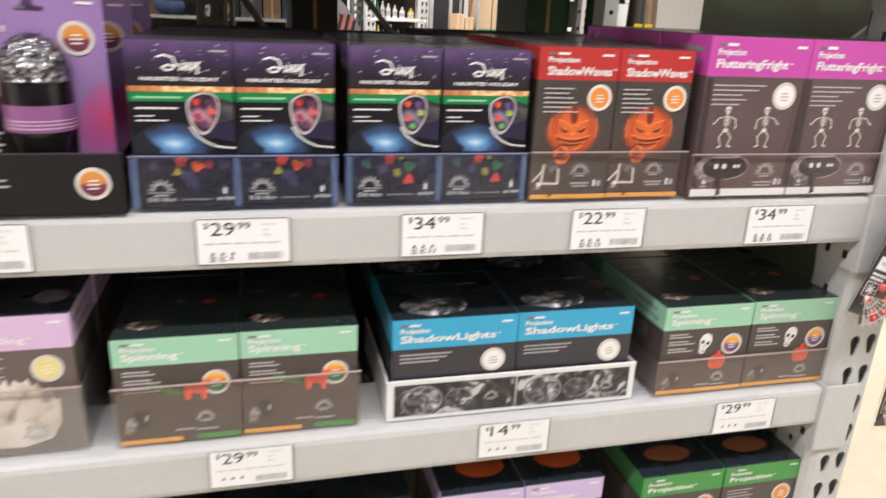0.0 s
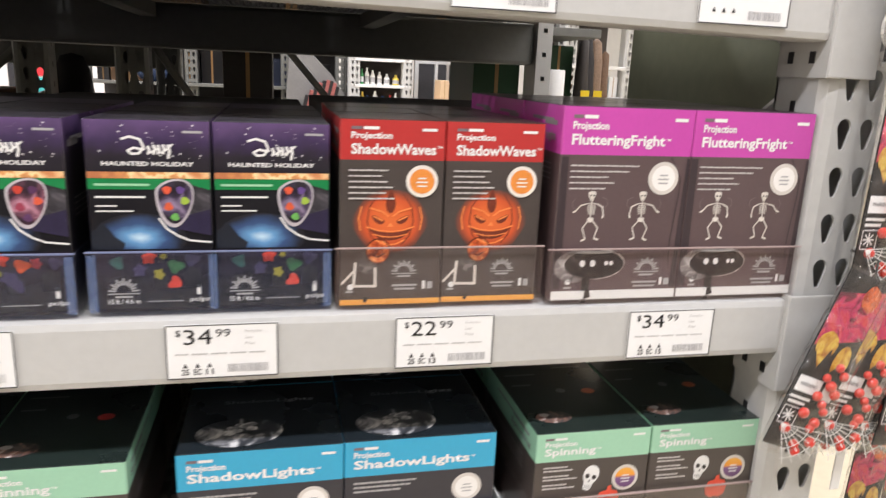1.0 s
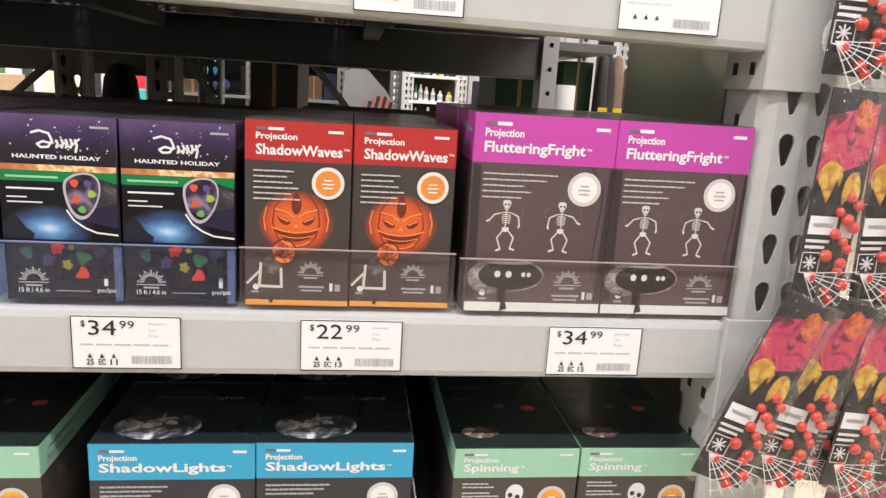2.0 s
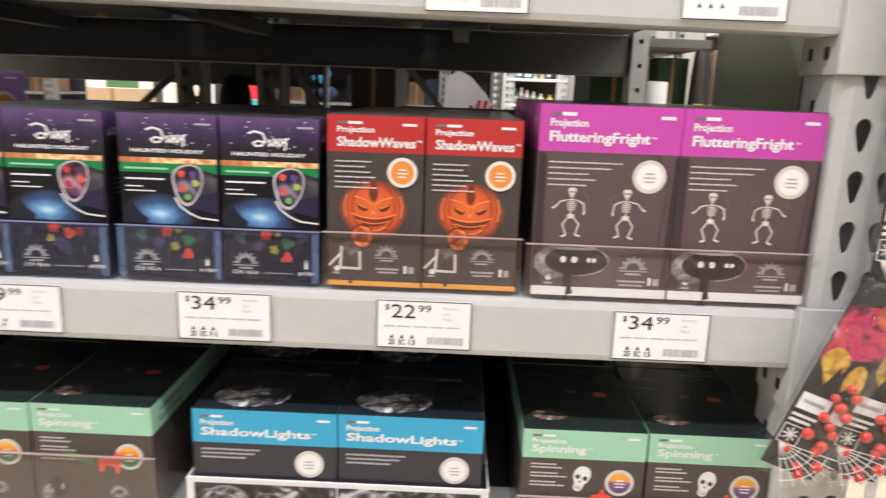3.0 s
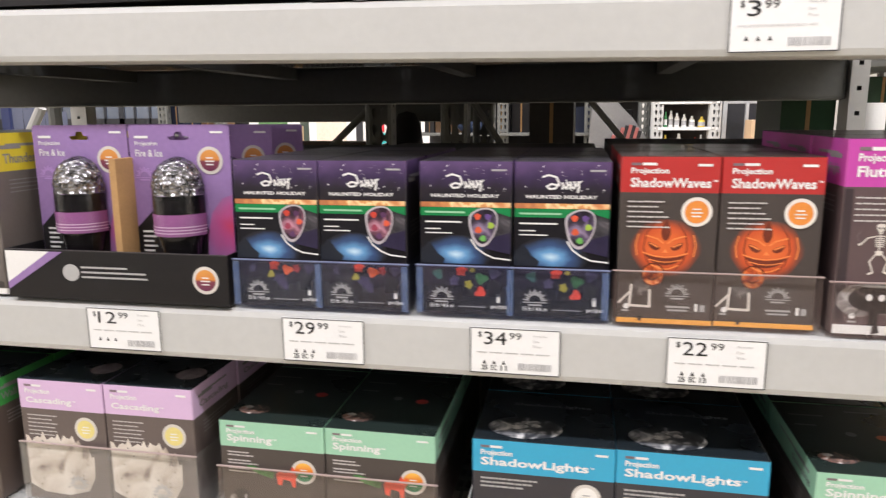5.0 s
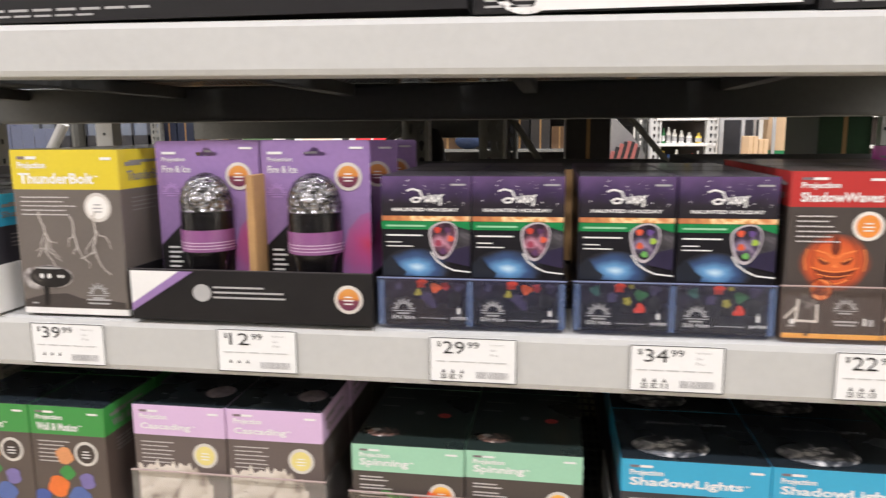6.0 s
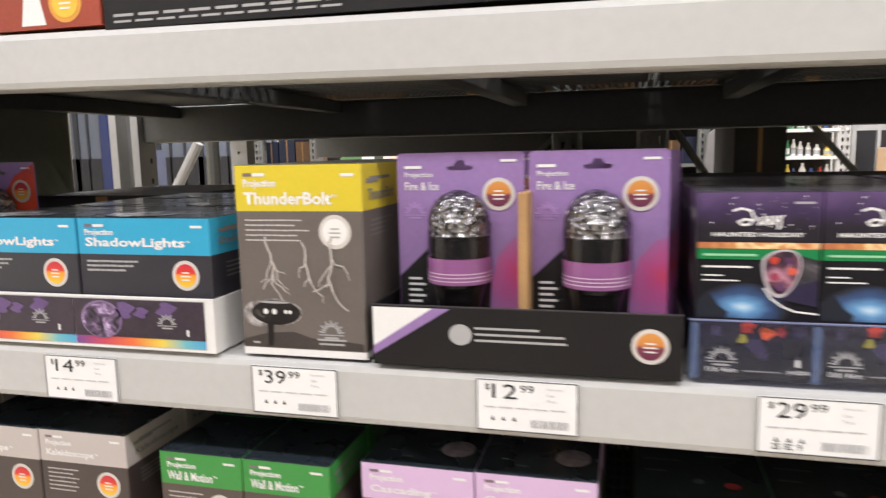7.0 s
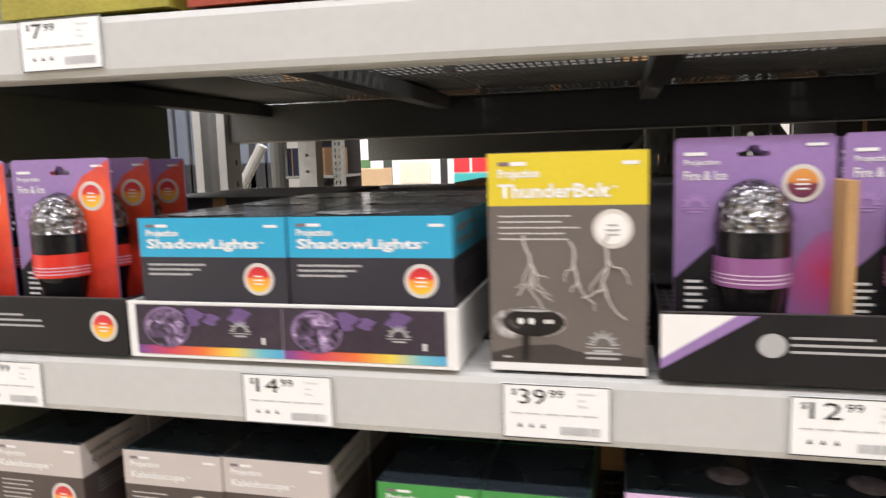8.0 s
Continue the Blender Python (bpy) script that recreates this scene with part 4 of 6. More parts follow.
def dusk_carton(x, y, z, warm):
    w, d, h = 0.1005, 0.1015, 0.1680
    e = thing("projector_box", "black and dusk-purple light box with %s printed lamp" % ("pink" if warm else "green"), "carton", x, y, z, group="dusk purple projector boxes")
    b = carton_body(e, w, d, h, 0.058, STARRY, mat("dusk_black_print", (24, 22, 27), 0.36, vary=0.12, coat=0.1, spec=0.3), mat("black_top", (36, 30, 40), 0.35, vary=0.1, coat=0.3))
    # a plain swash mark, then the series name
    bm = bmesh.new()
    cx, cz = w * 0.5, h - 0.0225
    stroke(bm, [(cx - 0.021, cz + 0.0065), (cx - 0.014, cz + 0.0088), (cx - 0.006, cz + 0.0066), (cx - 0.0035, cz + 0.0005), (cx - 0.007, cz - 0.0052), (cx - 0.013, cz - 0.0058), (cx - 0.016, cz - 0.003), (cx - 0.011, cz - 0.0005), (cx - 0.004, cz - 0.002)], 0.0020, Y)
    for k, (dx, lo, hi) in enumerate(((0.0005, -0.0052, 0.0012), (0.005, -0.0052, 0.0022), (0.0085, -0.0050, 0.0022), (0.0125, -0.0048, 0.0026), (0.0165, -0.0085, 0.0026))):
        stroke(bm, [(cx + dx - 0.0006, cz + hi), (cx + dx + 0.0008, cz + (hi + lo) / 2), (cx + dx - 0.0004, cz + lo)], 0.0022, Y - 0.0003 - 0.0001 * k)
    stroke(bm, [(cx + 0.002, cz - 0.0046), (cx + 0.007, cz - 0.001), (cx + 0.011, cz - 0.0046), (cx + 0.0155, cz - 0.0012), (cx + 0.0195, cz + 0.0028)], 0.0016, Y - 0.0009)
    part("logo_mark", bm, WHITE, e)
    letter("HAUNTED HOLIDAY", 0.013, h - 0.0384, Y, 0.074, WHITE, e, 0.0038, bold=0.03)
    bars([(w - 0.022, h - 0.010, 0.016, 0.002)], Y, GREYINK, e)
    rnd = random.Random(3)
    bm = bmesh.new()
    for k in range(34):
        sx, sz, q = rnd.uniform(0.004, w - 0.004), h - rnd.uniform(0.003, 0.032), rnd.choice((0.0003, 0.0004, 0.0006, 0.0011))
        add_poly(bm, [(sx, sz + q), (sx + q * 0.35, sz + q * 0.35), (sx + q, sz), (sx + q * 0.35, sz - q * 0.35), (sx, sz - q), (sx - q * 0.35, sz - q * 0.35), (sx - q, sz), (sx - q * 0.35, sz + q * 0.35)], Y)
    tagged(part("star_print", bm, WHITE, e), kind="stuff")
    bm = bmesh.new()
    add_quad(bm, 0.001, w - 0.001, h - 0.0490, h - 0.0435, Y)
    part("amber_band", bm, SPARKLE, e)
    bm = bmesh.new()
    add_quad(bm, 0.001, w - 0.001, h - 0.0585, h - 0.0493, Y)
    part("green_band", bm, mat("green_band_print", (20, 122, 66), 0.36, vary=0.05), e)
    bars([(0.006, h - 0.0555, 0.044, 0.0020)], Y - 0.0003, mat("pale_green_ink", (150, 200, 160), 0.4), e)
    bars([(0.006, h - 0.0660, 0.040, 0.0017), (0.006, h - 0.0735, 0.017, 0.0012), (0.006, h - 0.0780, 0.030, 0.0012)], Y, WHITE, e)
    bm = bmesh.new()
    add_poly(bm, [(a, max(b, -0.0145)) for a, b in ring_pts(0, 0, 0.034, 0.034, 40)], 0)
    g = part("blue_glow", bm, BLUEGLOW, e)
    g.location, g.scale = (0.040, Y, 0.0665), (1.12, 1, 0.66)
    bm = bmesh.new()
    add_poly(bm, [(0.001, 0.057), (0.026, 0.057), (0.028, 0.062), (0.020, 0.068), (0.016, 0.074), (0.010, 0.081), (0.005, 0.075), (0.001, 0.073)], Y - 0.0003)
    part("house_outline", bm, mat("night_blue_print", (24, 29, 40), 0.4, vary=0.2, scale=60), e)
    swirl_lamp(e, w - 0.0315, 0.0975, Y - 0.0006, warm)
    bm = bmesh.new()
    add_quad(bm, 0.0015, w - 0.0015, 0.003, 0.0555, Y + 0.0001)
    part("night_field", bm, DUSKTRAY, e)
    dusk_foot(e, 0.001, 0.1, warm)
    side_print(e, w, d, h, 0.058)
    return e


for x0, warm, yy in ((-0.2735, True, 0.006), (-0.0575, False, 0.010)):
    p = dusk_carton(x0, yy, SHELF + 0.002, warm)
    rows_of(p, 0.1015, 0.1005, 2, 3)
    # rim in a bluish tone, as the highlight on this lip
    t = tray("clear plastic display tray holding dusk-purple boxes", x0 - 0.004, x0 + 0.2045, yy - 0.004, 0.31, SHELF, 0.0575, clear_mat("clear_blue_tray", 1.2, 0.022, (140, 150, 190), 0.08, 0.14), rim_mat=mat("blue_lip_highlight", (120, 128, 160), 0.3, vary=0.05))
    # hazy blue strips paint the sheen on the clear lip
    for bx in (0.001, 0.1005, 0.2005):
        part("painted_sheen", box_bm(bx, bx + 0.0070, -0.0026, -0.0021, 0.004, 0.055), clear_mat("blue_sheen", 1.8, 0.16, (120, 150, 206), 0.4, 0.15), t)


# yellow-headed box with printed lightning
def bolt_carton(x, y, z):
    w, d, h, band = 0.1405, 0.112, 0.1995, 0.047
    e = thing("projector_box", "yellow and grey-brown projector light box with printed lightning", "carton", x, y, z, group="yellow projector boxes")
    carton_body(e, w, d, h, band, YELLOW, mat("greige_print", (104, 96, 90), 0.38, vary=0.07, coat=0.2), mat("olive_top", (70, 62, 24), 0.35, vary=0.1, coat=0.3), 0.0075, WHITE)
    head_print(e, w, h, band, Y, "ThunderBolt", 0.098, 0.0130)
    para(e, 0.010, h - band - 0.010, Y, (0.064, 0.056, 0.072, 0.060, 0.062), 0.0052)
    badge(e, w - 0.030, h - band - 0.021, 0.0175, Y, WHITEBADGE, GREYINK)
    bm = bmesh.new()
    rnd = random.Random(17)
    lay = 0
    def bolt(px, pz, length, lean, width, depth):
        """One bolt: a jagged line that forks as it falls."""
        nonlocal lay
        n = max(3, int(length / 0.0065))
        for k in range(n):
            a = lean + rnd.uniform(-0.55, 0.55)
            qx, qz = px + length / n * math.sin(a), pz - length / n * math.cos(a)
            lay += 1
            stroke(bm, [(px, pz), (qx, qz)], width, Y - 0.00002 * lay)
            if depth and k > 1 and rnd.random() < 0.55:
                bolt(qx, qz, length * rnd.uniform(0.28, 0.45), lean + rnd.choice((-1, 1)) * rnd.uniform(0.5, 0.9), width * 0.62, depth - 1)
            px, pz = qx, qz

    for cx, z0, length, width in ((0.032, 0.126, 0.052, 0.0022), (0.073, 0.121, 0.044, 0.0021), (0.107, 0.126, 0.058, 0.0022)):
        bolt(cx, z0, length, 0.0, width, 2)
    tagged(part("printed_lightning", bm, mat("pale_bolt_print", (186, 178, 170), 0.4, vary=0.15, scale=90), e), kind="stuff")
    projector_picture(e, 0.036, 0.046, 1.05, Y)
    bm = bmesh.new()
    add_poly(bm, [(0.001, 0.0085), (0.137, 0.0085), (0.137, 0.016), (0.110, 0.019), (0.080, 0.020), (0.060, 0.026), (0.030, 0.024), (0.001, 0.016)], Y + 0.0001)
    part("dark_ground", bm, mat("dark_ground_print", (62, 55, 52), 0.4, vary=0.25, scale=60), e)
    foot_print(e, 0.102, 0.026, Y)
    bars([(0.012, 0.012, 0.008, 0.002), (0.086, 0.018, 0.032, 0.002), (0.088, 0.0135, 0.028, 0.002)], Y, GREYINK, e)
    side_print(e, w, d, h, band, "ThunderBolt")
    return e


p = bolt_carton(-0.7285, 0.006, SHELF + 0.0005)
rows_of(p, 0.112, 0.1405, 1, 3)


# cyan-headed boxes
def dome_picture(parent, cx, cz, s, y, tint):
    bm = bmesh.new()
    add_poly(bm, ring_pts(cx, cz, 0.030 * s, 0.024 * s, 26), y)
    key = "dome_rim_%d_%d_%d" % tint
    d = part("printed_dome", bm, mat(key, tint, 0.3, vary=0.25, scale=60), parent)
    bm = bmesh.new()
    add_poly(bm, ring_pts(cx, cz - 0.0008 * s, 0.0275 * s, 0.0220 * s, 26), y - 0.0003)
    inner = part("dome_photo", bm, photo_mat(key + "_photo", [(0.36, (38, 34, 38)), (0.5, tuple(int(c * 0.7) for c in tint)), (0.60, tint), (0.72, tuple(min(255, c + 95) for c in tint))], 75), d)
    tagged(inner, kind="stuff")
    return d


def cyan_carton(x, y, z, w, h, warm, group):
    d, band = 0.150, 0.040
    e = thing("projector_box", "bright cyan and black light box with dome print on lid", "carton", x, y, z, group=group)
    carton_body(e, w, d, h, band, CYAN, mat("cool_dark_print", (50, 48, 54), 0.36, vary=0.07, coat=0.2), NAVYTOP)
    head_print(e, w, h, band, Y, "ShadowLights", w * 0.76, 0.0130)
    para(e, 0.010, h - band - 0.009, Y, (0.066, 0.060, 0.050), 0.0050, 0.0022, GREYINK)
    badge(e, w - 0.031, h - band - 0.022, 0.0165, Y, FIREBADGE if warm else WHITEBADGE, WHITE if warm else GREYINK)
    # printed dome and faint title on the lid
    bm = bmesh.new()
    add_poly(bm, ring_pts(0, 0, 0.044, 0.030, 28), 0)
    lid = part("lid_print", bm, photo_mat("lid_dome_photo", [(0.38, (38, 42, 46)), (0.52, (66, 68, 72)), (0.60, (150, 150, 152)), (0.68, (226, 224, 222))], 34), e)
    lid.matrix_basis = pose(w * 0.36, 0.036, h + 0.0016, -90)
    bm = bmesh.new()
    for k in range(9):
        a = k * 0.75
        add_poly(bm, ring_pts(0.012 * math.cos(a), 0.006 + 0.009 * math.sin(a * 1.3), 0.0065, 0.0045, 8), -0.0004 - 0.00005 * k)
    tagged(part("lid_sheen", bm, photo_mat("lid_spot_photo", [(0.4, (120, 120, 122)), (0.6, (222, 220, 218))], 90), lid), kind="stuff")
    tt = letter("ShadowLights", 0, 0, 0, w * 0.60, mat("lid_ink", (128, 131, 134), 0.3, vary=0.1), e, 0.010)
    tt.matrix_basis = pose(w * 0.24, 0.100, h + 0.0016, -90)
    side_print(e, w, d, h, band, "ShadowLights")
    return e


p = cyan_carton(-1.0965, 0.004, SHELF + 0.003, 0.1660, 0.142, True, "cyan boxes on the middle shelf")
rows_of(p, 0.150, 0.1660, 2, 3)
t = tray("white display tray with printed front and rainbow strip", -1.1120, -0.7575, 0.0, 0.20, SHELF, 0.0590, WHITE, rim_mat=WHITE)
RAINBOW = ramp_mat("rainbow_print", [(0.0, (110, 70, 140)), (0.22, (200, 70, 90)), (0.45, (226, 110, 60)), (0.68, (226, 200, 80)), (0.85, (110, 180, 190)), (1.0, (80, 160, 200))], "X", 0.166)
for k in range(2):
    bx = 0.010 + k * 0.167
    part("front_print", box_bm(bx, bx + 0.166, -0.0030, -0.0021, 0.0135, 0.0560), mat("violet_dark_print", (56, 46, 56), 0.36, vary=0.3, scale=30, coat=0.2), t)
    bm = bmesh.new()
    add_quad(bm, 0, 0.166, 0.004, 0.0135, 0)
    s = part("rainbow_strip", bm, RAINBOW, t)
    s.location = (bx, -0.0026, 0)
    dome_picture(t, bx + 0.036, 0.033, 0.90, -0.0034, (132, 108, 142))
    bm = bmesh.new()
    for cx, cz, r in ((0.066, 0.044, 0.012), (0.088, 0.042, 0.008), (0.12, 0.046, 0.011)):
        add_poly(bm, [(bx + cx + r * (1 + 0.4 * math.sin(4 * a)) * math.cos(a), cz + r * 0.8 * math.sin(a)) for a in [2 * math.pi * i / 16 for i in range(16)]], -0.0034)
    part("violet_shape", bm, mat("muted_violet_print", (104, 80, 124), 0.4, vary=0.2, scale=60), t)
    foot_print(t, bx + 0.120, 0.030, -0.0036, 0.012)
    letter("1", bx + 0.144, 0.018, -0.0036, 0.003, WHITE, t, 0.007)


# carded light bulbs in black trays
def bulb_card(x, y, z, accent, second, bm_mat, group, colour_word):
    w, h = 0.132, 0.205
    e = thing("carded_light", "violet and %s blister card with a black silver-domed bulb" % colour_word, "carded light", x, y, z, group=group)
    bm = bmesh.new()
    from mathutils.geometry import tessellate_polygon
    outer = [(0, 0), (w, 0), (w, h - 0.003), (w - 0.003, h), (0.003, h), (0, h - 0.003)]
    hole = [(w / 2 + a, h - 0.014 + b) for a, b in ((-0.014, 0.0), (-0.006, 0.001), (-0.004, 0.006), (0.004, 0.006), (0.006, 0.001), (0.014, 0.0), (0.012, -0.004), (-0.012, -0.004))]
    for yy in (0.0, 0.0009):
        vs = [bm.verts.new((a, yy, b)) for a, b in outer + hole]
        for tri in tessellate_polygon([[Vector((a, b, 0)) for a, b in outer], [Vector((a, b, 0)) for a, b in hole]]):
            f = bm.faces.new([vs[i] for i in tri])
            f.normal_update()
            if (f.normal.y > 0) == (yy == 0.0):
                f.normal_flip()
    for a, b in zip(outer, outer[1:] + outer[:1]):
        bm.faces.new([bm.verts.new(c) for c in ((a[0], 0, a[1]), (b[0], 0, b[1]), (b[0], 0.0009, b[1]), (a[0], 0.0009, a[1]))])
    part("card", bm, VIOLET, e)
    bm = bmesh.new()
    add_poly(bm, [(0.0005, 0.0005), (w * 0.86, 0.0005), (w * 0.80, h * 0.30), (w * 0.60, h * 0.62), (w * 0.40, h * 0.62), (0.0005, h * 0.38)], Y)
    part("black_field", bm, BLACKCARD, e)
    bm = bmesh.new()
    if colour_word == "red":
        add_poly(bm, [(w * 0.50, 0.0005), (w - 0.0005, 0.0005), (w - 0.0005, h * 0.99), (w * 0.72, h * 0.90), (w * 0.40, h * 0.64)], Y - 0.0003)
        part("accent_field", bm, accent, e)
    else:
        add_poly(bm, [(0.0, 0.040), (-0.012, 0.036), (-0.027, 0.018), (-0.034, -0.010), (-0.036, -0.044), (-0.030, -0.078), (0.0, -0.078)], 0)
        part("accent_field", bm, accent, e).location = (w - 0.0005, Y - 0.0003, h * 0.40)
    bars([(0.008, h - 0.016, 0.018, 0.003), (0.010, 0.010, 0.0, 0.0)][:1], Y - 0.0003, WHITE, e, "logo_strip")
    letter("Projection", 0.008, h - 0.026, Y - 0.0003, 0.030, WHITE, e, 0.0065)
    letter("Fire & Ice", 0.008, h - 0.038, Y - 0.0003, 0.036, WHITE, e, 0.0085)
    bars([(w - 0.024, h - 0.010, 0.016, 0.0025)], Y - 0.0003, WHITE, e)
    bm = bmesh.new()
    sunburst(bm, 0.018, h - 0.062, 0.012, Y - 0.0003)
    part("range_mark", bm, mat("pale_violet_ink", (176, 140, 196), 0.4), e)
    bars([(0.010, 0.074 - 0.006 * k, 0.014 + 0.004 * (k % 2), 0.0025) for k in range(7)], Y - 0.0006, WHITE, e)
    badge(e, w - 0.026, h - 0.042, 0.0165, Y - 0.0006, bm_mat)
    # the bulb: smoked body with silvered head, label band and clear blister
    prof = [(0.0005, 0.1675), (0.009, 0.1665), (0.018, 0.1630), (0.0255, 0.1570), (0.0312, 0.1485), (0.0342, 0.1380), (0.0350, 0.1230)]
    body = [(0.0350, 0.1230), (0.0352, 0.112), (0.0348, 0.102), (0.0342, 0.078), (0.030, 0.068), (0.026, 0.050), (0.023, 0.018), (0.023, 0.004)]
    prof, body = [(q * 0.92, z) for q, z in prof], [(q * 0.92, z) for q, z in body]
    bx, by = w * 0.50, -0.004
    b = part("bulb", add_lathe(bmesh.new(), body, bx, by, 30, half=True), GLOSSBLACK, e)
    fine = []
    for (r0, z0), (r1, z1) in zip(prof, prof[1:]):
        fine += [(r0 + (r1 - r0) * k / 3, z0 + (z1 - z0) * k / 3) for k in range(3)]
    dome = add_lathe(bmesh.new(), fine + [prof[-1]], bx, by, 36, half=True)
    for v in dome.verts:
        v.co += Vector((v.co.x - bx, v.co.y - by, 0)) * (0.055 * noise.noise(v.co * 170)) + Vector((0, 0, 0.0010 * noise.noise(v.co * 150)))
    part("silver_dome", dome, CHROME, b)
    part("label_band", add_lathe(bmesh.new(), [(0.0329, 0.1010), (0.0323, 0.0750)], bx, by, 30, half=True), second, b)
    bm = bmesh.new()
    for k in range(3):
        add_lathe(bm, [(0.0331, 0.0785 + 0.0036 * k), (0.0331, 0.0794 + 0.0036 * k)], bx, by, 30, half=True)
    part("band_print", bm, mat("pale_band_ink", (220, 196, 214), 0.4), b)
    bl = [(0.0005, 0.1705), (0.010, 0.1695), (0.0195, 0.1660), (0.0275, 0.1595), (0.0337, 0.1505), (0.0370, 0.1390), (0.0378, 0.110), (0.0378, 0.010)]
    bl = [(q * 0.93, z) for q, z in bl]
    part("blister", add_lathe(bmesh.new(), bl, bx, by + 0.002, 30, half=True), clear_mat("clear_blister", 0.35, 0.0), e)
    return e


PINKGLOW = ramp_mat("magenta_glow_print", [(0.0, (206, 62, 100)), (0.30, (186, 78, 136)), (0.62, (164, 98, 152)), (0.95, (142, 110, 162))], size=0.060, radial=True, wave=0.35)
REDGLOW = ramp_mat("fire_glow_print", [(0.0, (120, 20, 20)), (0.4, (206, 54, 34)), (0.8, (226, 84, 44)), (1.0, (200, 70, 60))], "Z", 0.20, wave=0.5)


def card_tray(x0, x1, bm_mat, label):
    t = tray(label, x0, x1, 0.0, 0.20, SHELF, 0.0610, BLACKCARD, side_mat=BLACKCARD, rim_mat=mat("soft_black_edge", (60, 56, 58), 0.4))
    w = x1 - x0
    bm = bmesh.new()
    add_poly(bm, [(0.0005, 0.019), (0.0005, 0.0590), (0.062, 0.0590)], -0.0026)
    part("white_corner", bm, WHITE, t)
    bm = bmesh.new()
    add_poly(bm, [(0.0005, 0.010), (0.0005, 0.019), (0.062, 0.0590), (0.080, 0.0590)], -0.0026)
    part("violet_slash", bm, VIOLET, t)
    bm = bmesh.new()
    add_poly(bm, ring_pts(0.090, 0.034, 0.0115, 0.0105, 20), -0.0026)
    part("mark", bm, GREYINK, t)
    bars([(0.104, 0.040, 0.062, 0.0022), (0.104, 0.034, 0.086, 0.0022), (0.104, 0.028, 0.088, 0.0022)], -0.0026, GREYINK, t)
    badge(t, w - 0.028, 0.031, 0.0165, -0.0026, bm_mat)
    return t


pc = bulb_card(-0.564, 0.048, SHELF + 0.004, PINKGLOW, mat("pink_violet_band", (140, 84, 134), 0.35, vary=0.05), PLUMBADGE, "violet carded bulb lights", "magenta")
base = pc.matrix_basis.copy()
for k, (dx, dy) in enumerate(((0.137, -0.004), (0.012, 0.085), (0.150, 0.085), (0.020, 0.170), (0.158, 0.170))):
    copy_thing(pc, base @ pose(dx, dy, -0.002 * (k > 1)))
card_tray(-0.578, -0.283, PLUMBADGE, "black display tray with white corner and violet slash")
dv = part("tray_divider", box_bm(-0.433, -0.424, 0.010, 0.19, SHELF + 0.003, SHELF + 0.170, bevel=0.0006), KRAFT, None)
tagged(dv, "brown corrugated board divider standing in the tray", "divider")
rc = bulb_card(-1.290, 0.046, SHELF + 0.004, REDGLOW, mat("red_band", (214, 54, 40), 0.35, vary=0.05), FIREBADGE, "red carded bulb lights", "red")
base = rc.matrix_basis.copy()
for k, (dx, dy) in enumerate(((-0.137, -0.004), (-0.004, 0.075), (-0.141, 0.075), (-0.008, 0.150), (-0.145, 0.150))):
    copy_thing(rc, base @ pose(dx, dy, -0.002 * (k > 1)))
card_tray(-1.4120, -1.1150, FIREBADGE, "black display tray with white corner and round badge")


# ---- lower shelf ----
def spin_foot(e, x, w, h, kind):
    """The lower print of the mint boxes: lamp, range mark, coloured shapes and foot strips."""
    bm = bmesh.new()
    add_poly(bm, ring_pts(x + 0.026, h * 0.42, 0.011, 0.013, 16), Y)
    part("printed_lamp", bm, DARKPIC, e)
    bm = bmesh.new()
    add_poly(bm, smooth_loop([(x + 0.006, h * 0.14), (x + 0.013, h * 0.16), (x + 0.022, h * 0.30), (x + 0.017, h * 0.50), (x + 0.008, h * 0.40)], 1), Y - 0.0003)
    part("lamp_mount", bm, photo_mat("lamp_mount_photo", [(0.36, (70, 65, 63)), (0.62, (150, 144, 140))], 90), e)
    bm = bmesh.new()
    add_poly(bm, smooth_loop([(x + 0.029, h * 0.46), (x + 0.033, h * 0.50), (x + 0.032, h * 0.38), (x + 0.030, h * 0.38)], 1), Y - 0.0003)
    part("lamp_glint", bm, GREYINK, e)
    foot_print(e, x + w * 0.70, h * 0.36, Y, 0.011)
    bars([(x + w * 0.45, h * 0.18, 0.022, 0.002), (x + w * 0.62, h * 0.16, 0.024, 0.002)], Y, GREYINK, e)
    bm = bmesh.new()
    sil = [(-15, -12), (-10, -13), (-8, -4), (2, -6), (4, -14), (8, -14), (9, -2), (14, 6), (12, 13), (8, 9), (5, 14), (2, 7), (-6, 4), (-12, 7), (-17, 2)] if kind != "skull" else [(-12, -9), (-6, -13), (0, -12), (6, -13), (12, -9), (14, 0), (11, 8), (4, 10), (3, 16), (-1, 15), (-2, 10), (-10, 8), (-14, 0)]
    add_poly(bm, [(x + w * 0.66 + a * 0.001, h * 0.86 + b * 0.001) for a, b in sil], Y - 0.0003)
    part("orange_shape", bm, CORAL, e)
    if kind != "skull":
        bm = bmesh.new()
        add_poly(bm, [(x + w * 0.25, h * 0.98), (x + w * 0.30, h * 1.0), (x + w * 0.52, h * 0.90), (x + w * 0.50, h * 0.80), (x + w * 0.36, h * 0.86)], Y - 0.0003)
        part("green_shape", bm, photo_mat("soft_green_photo", [(0.35, (60, 104, 56)), (0.6, (84, 150, 78))], 60), e)
    part("foot_strip", box_bm(x + 0.001, x + w * (0.5 if kind != "skull" else 1.0), -0.0009, -0.0001, 0.0005, 0.0055), ORANGE_STRIP, e)
    if kind != "skull":
        part("foot_strip", box_bm(x + w * 0.62, x + w * 0.98, -0.0009, -0.0001, 0.0005, 0.0065), GREEN, e)


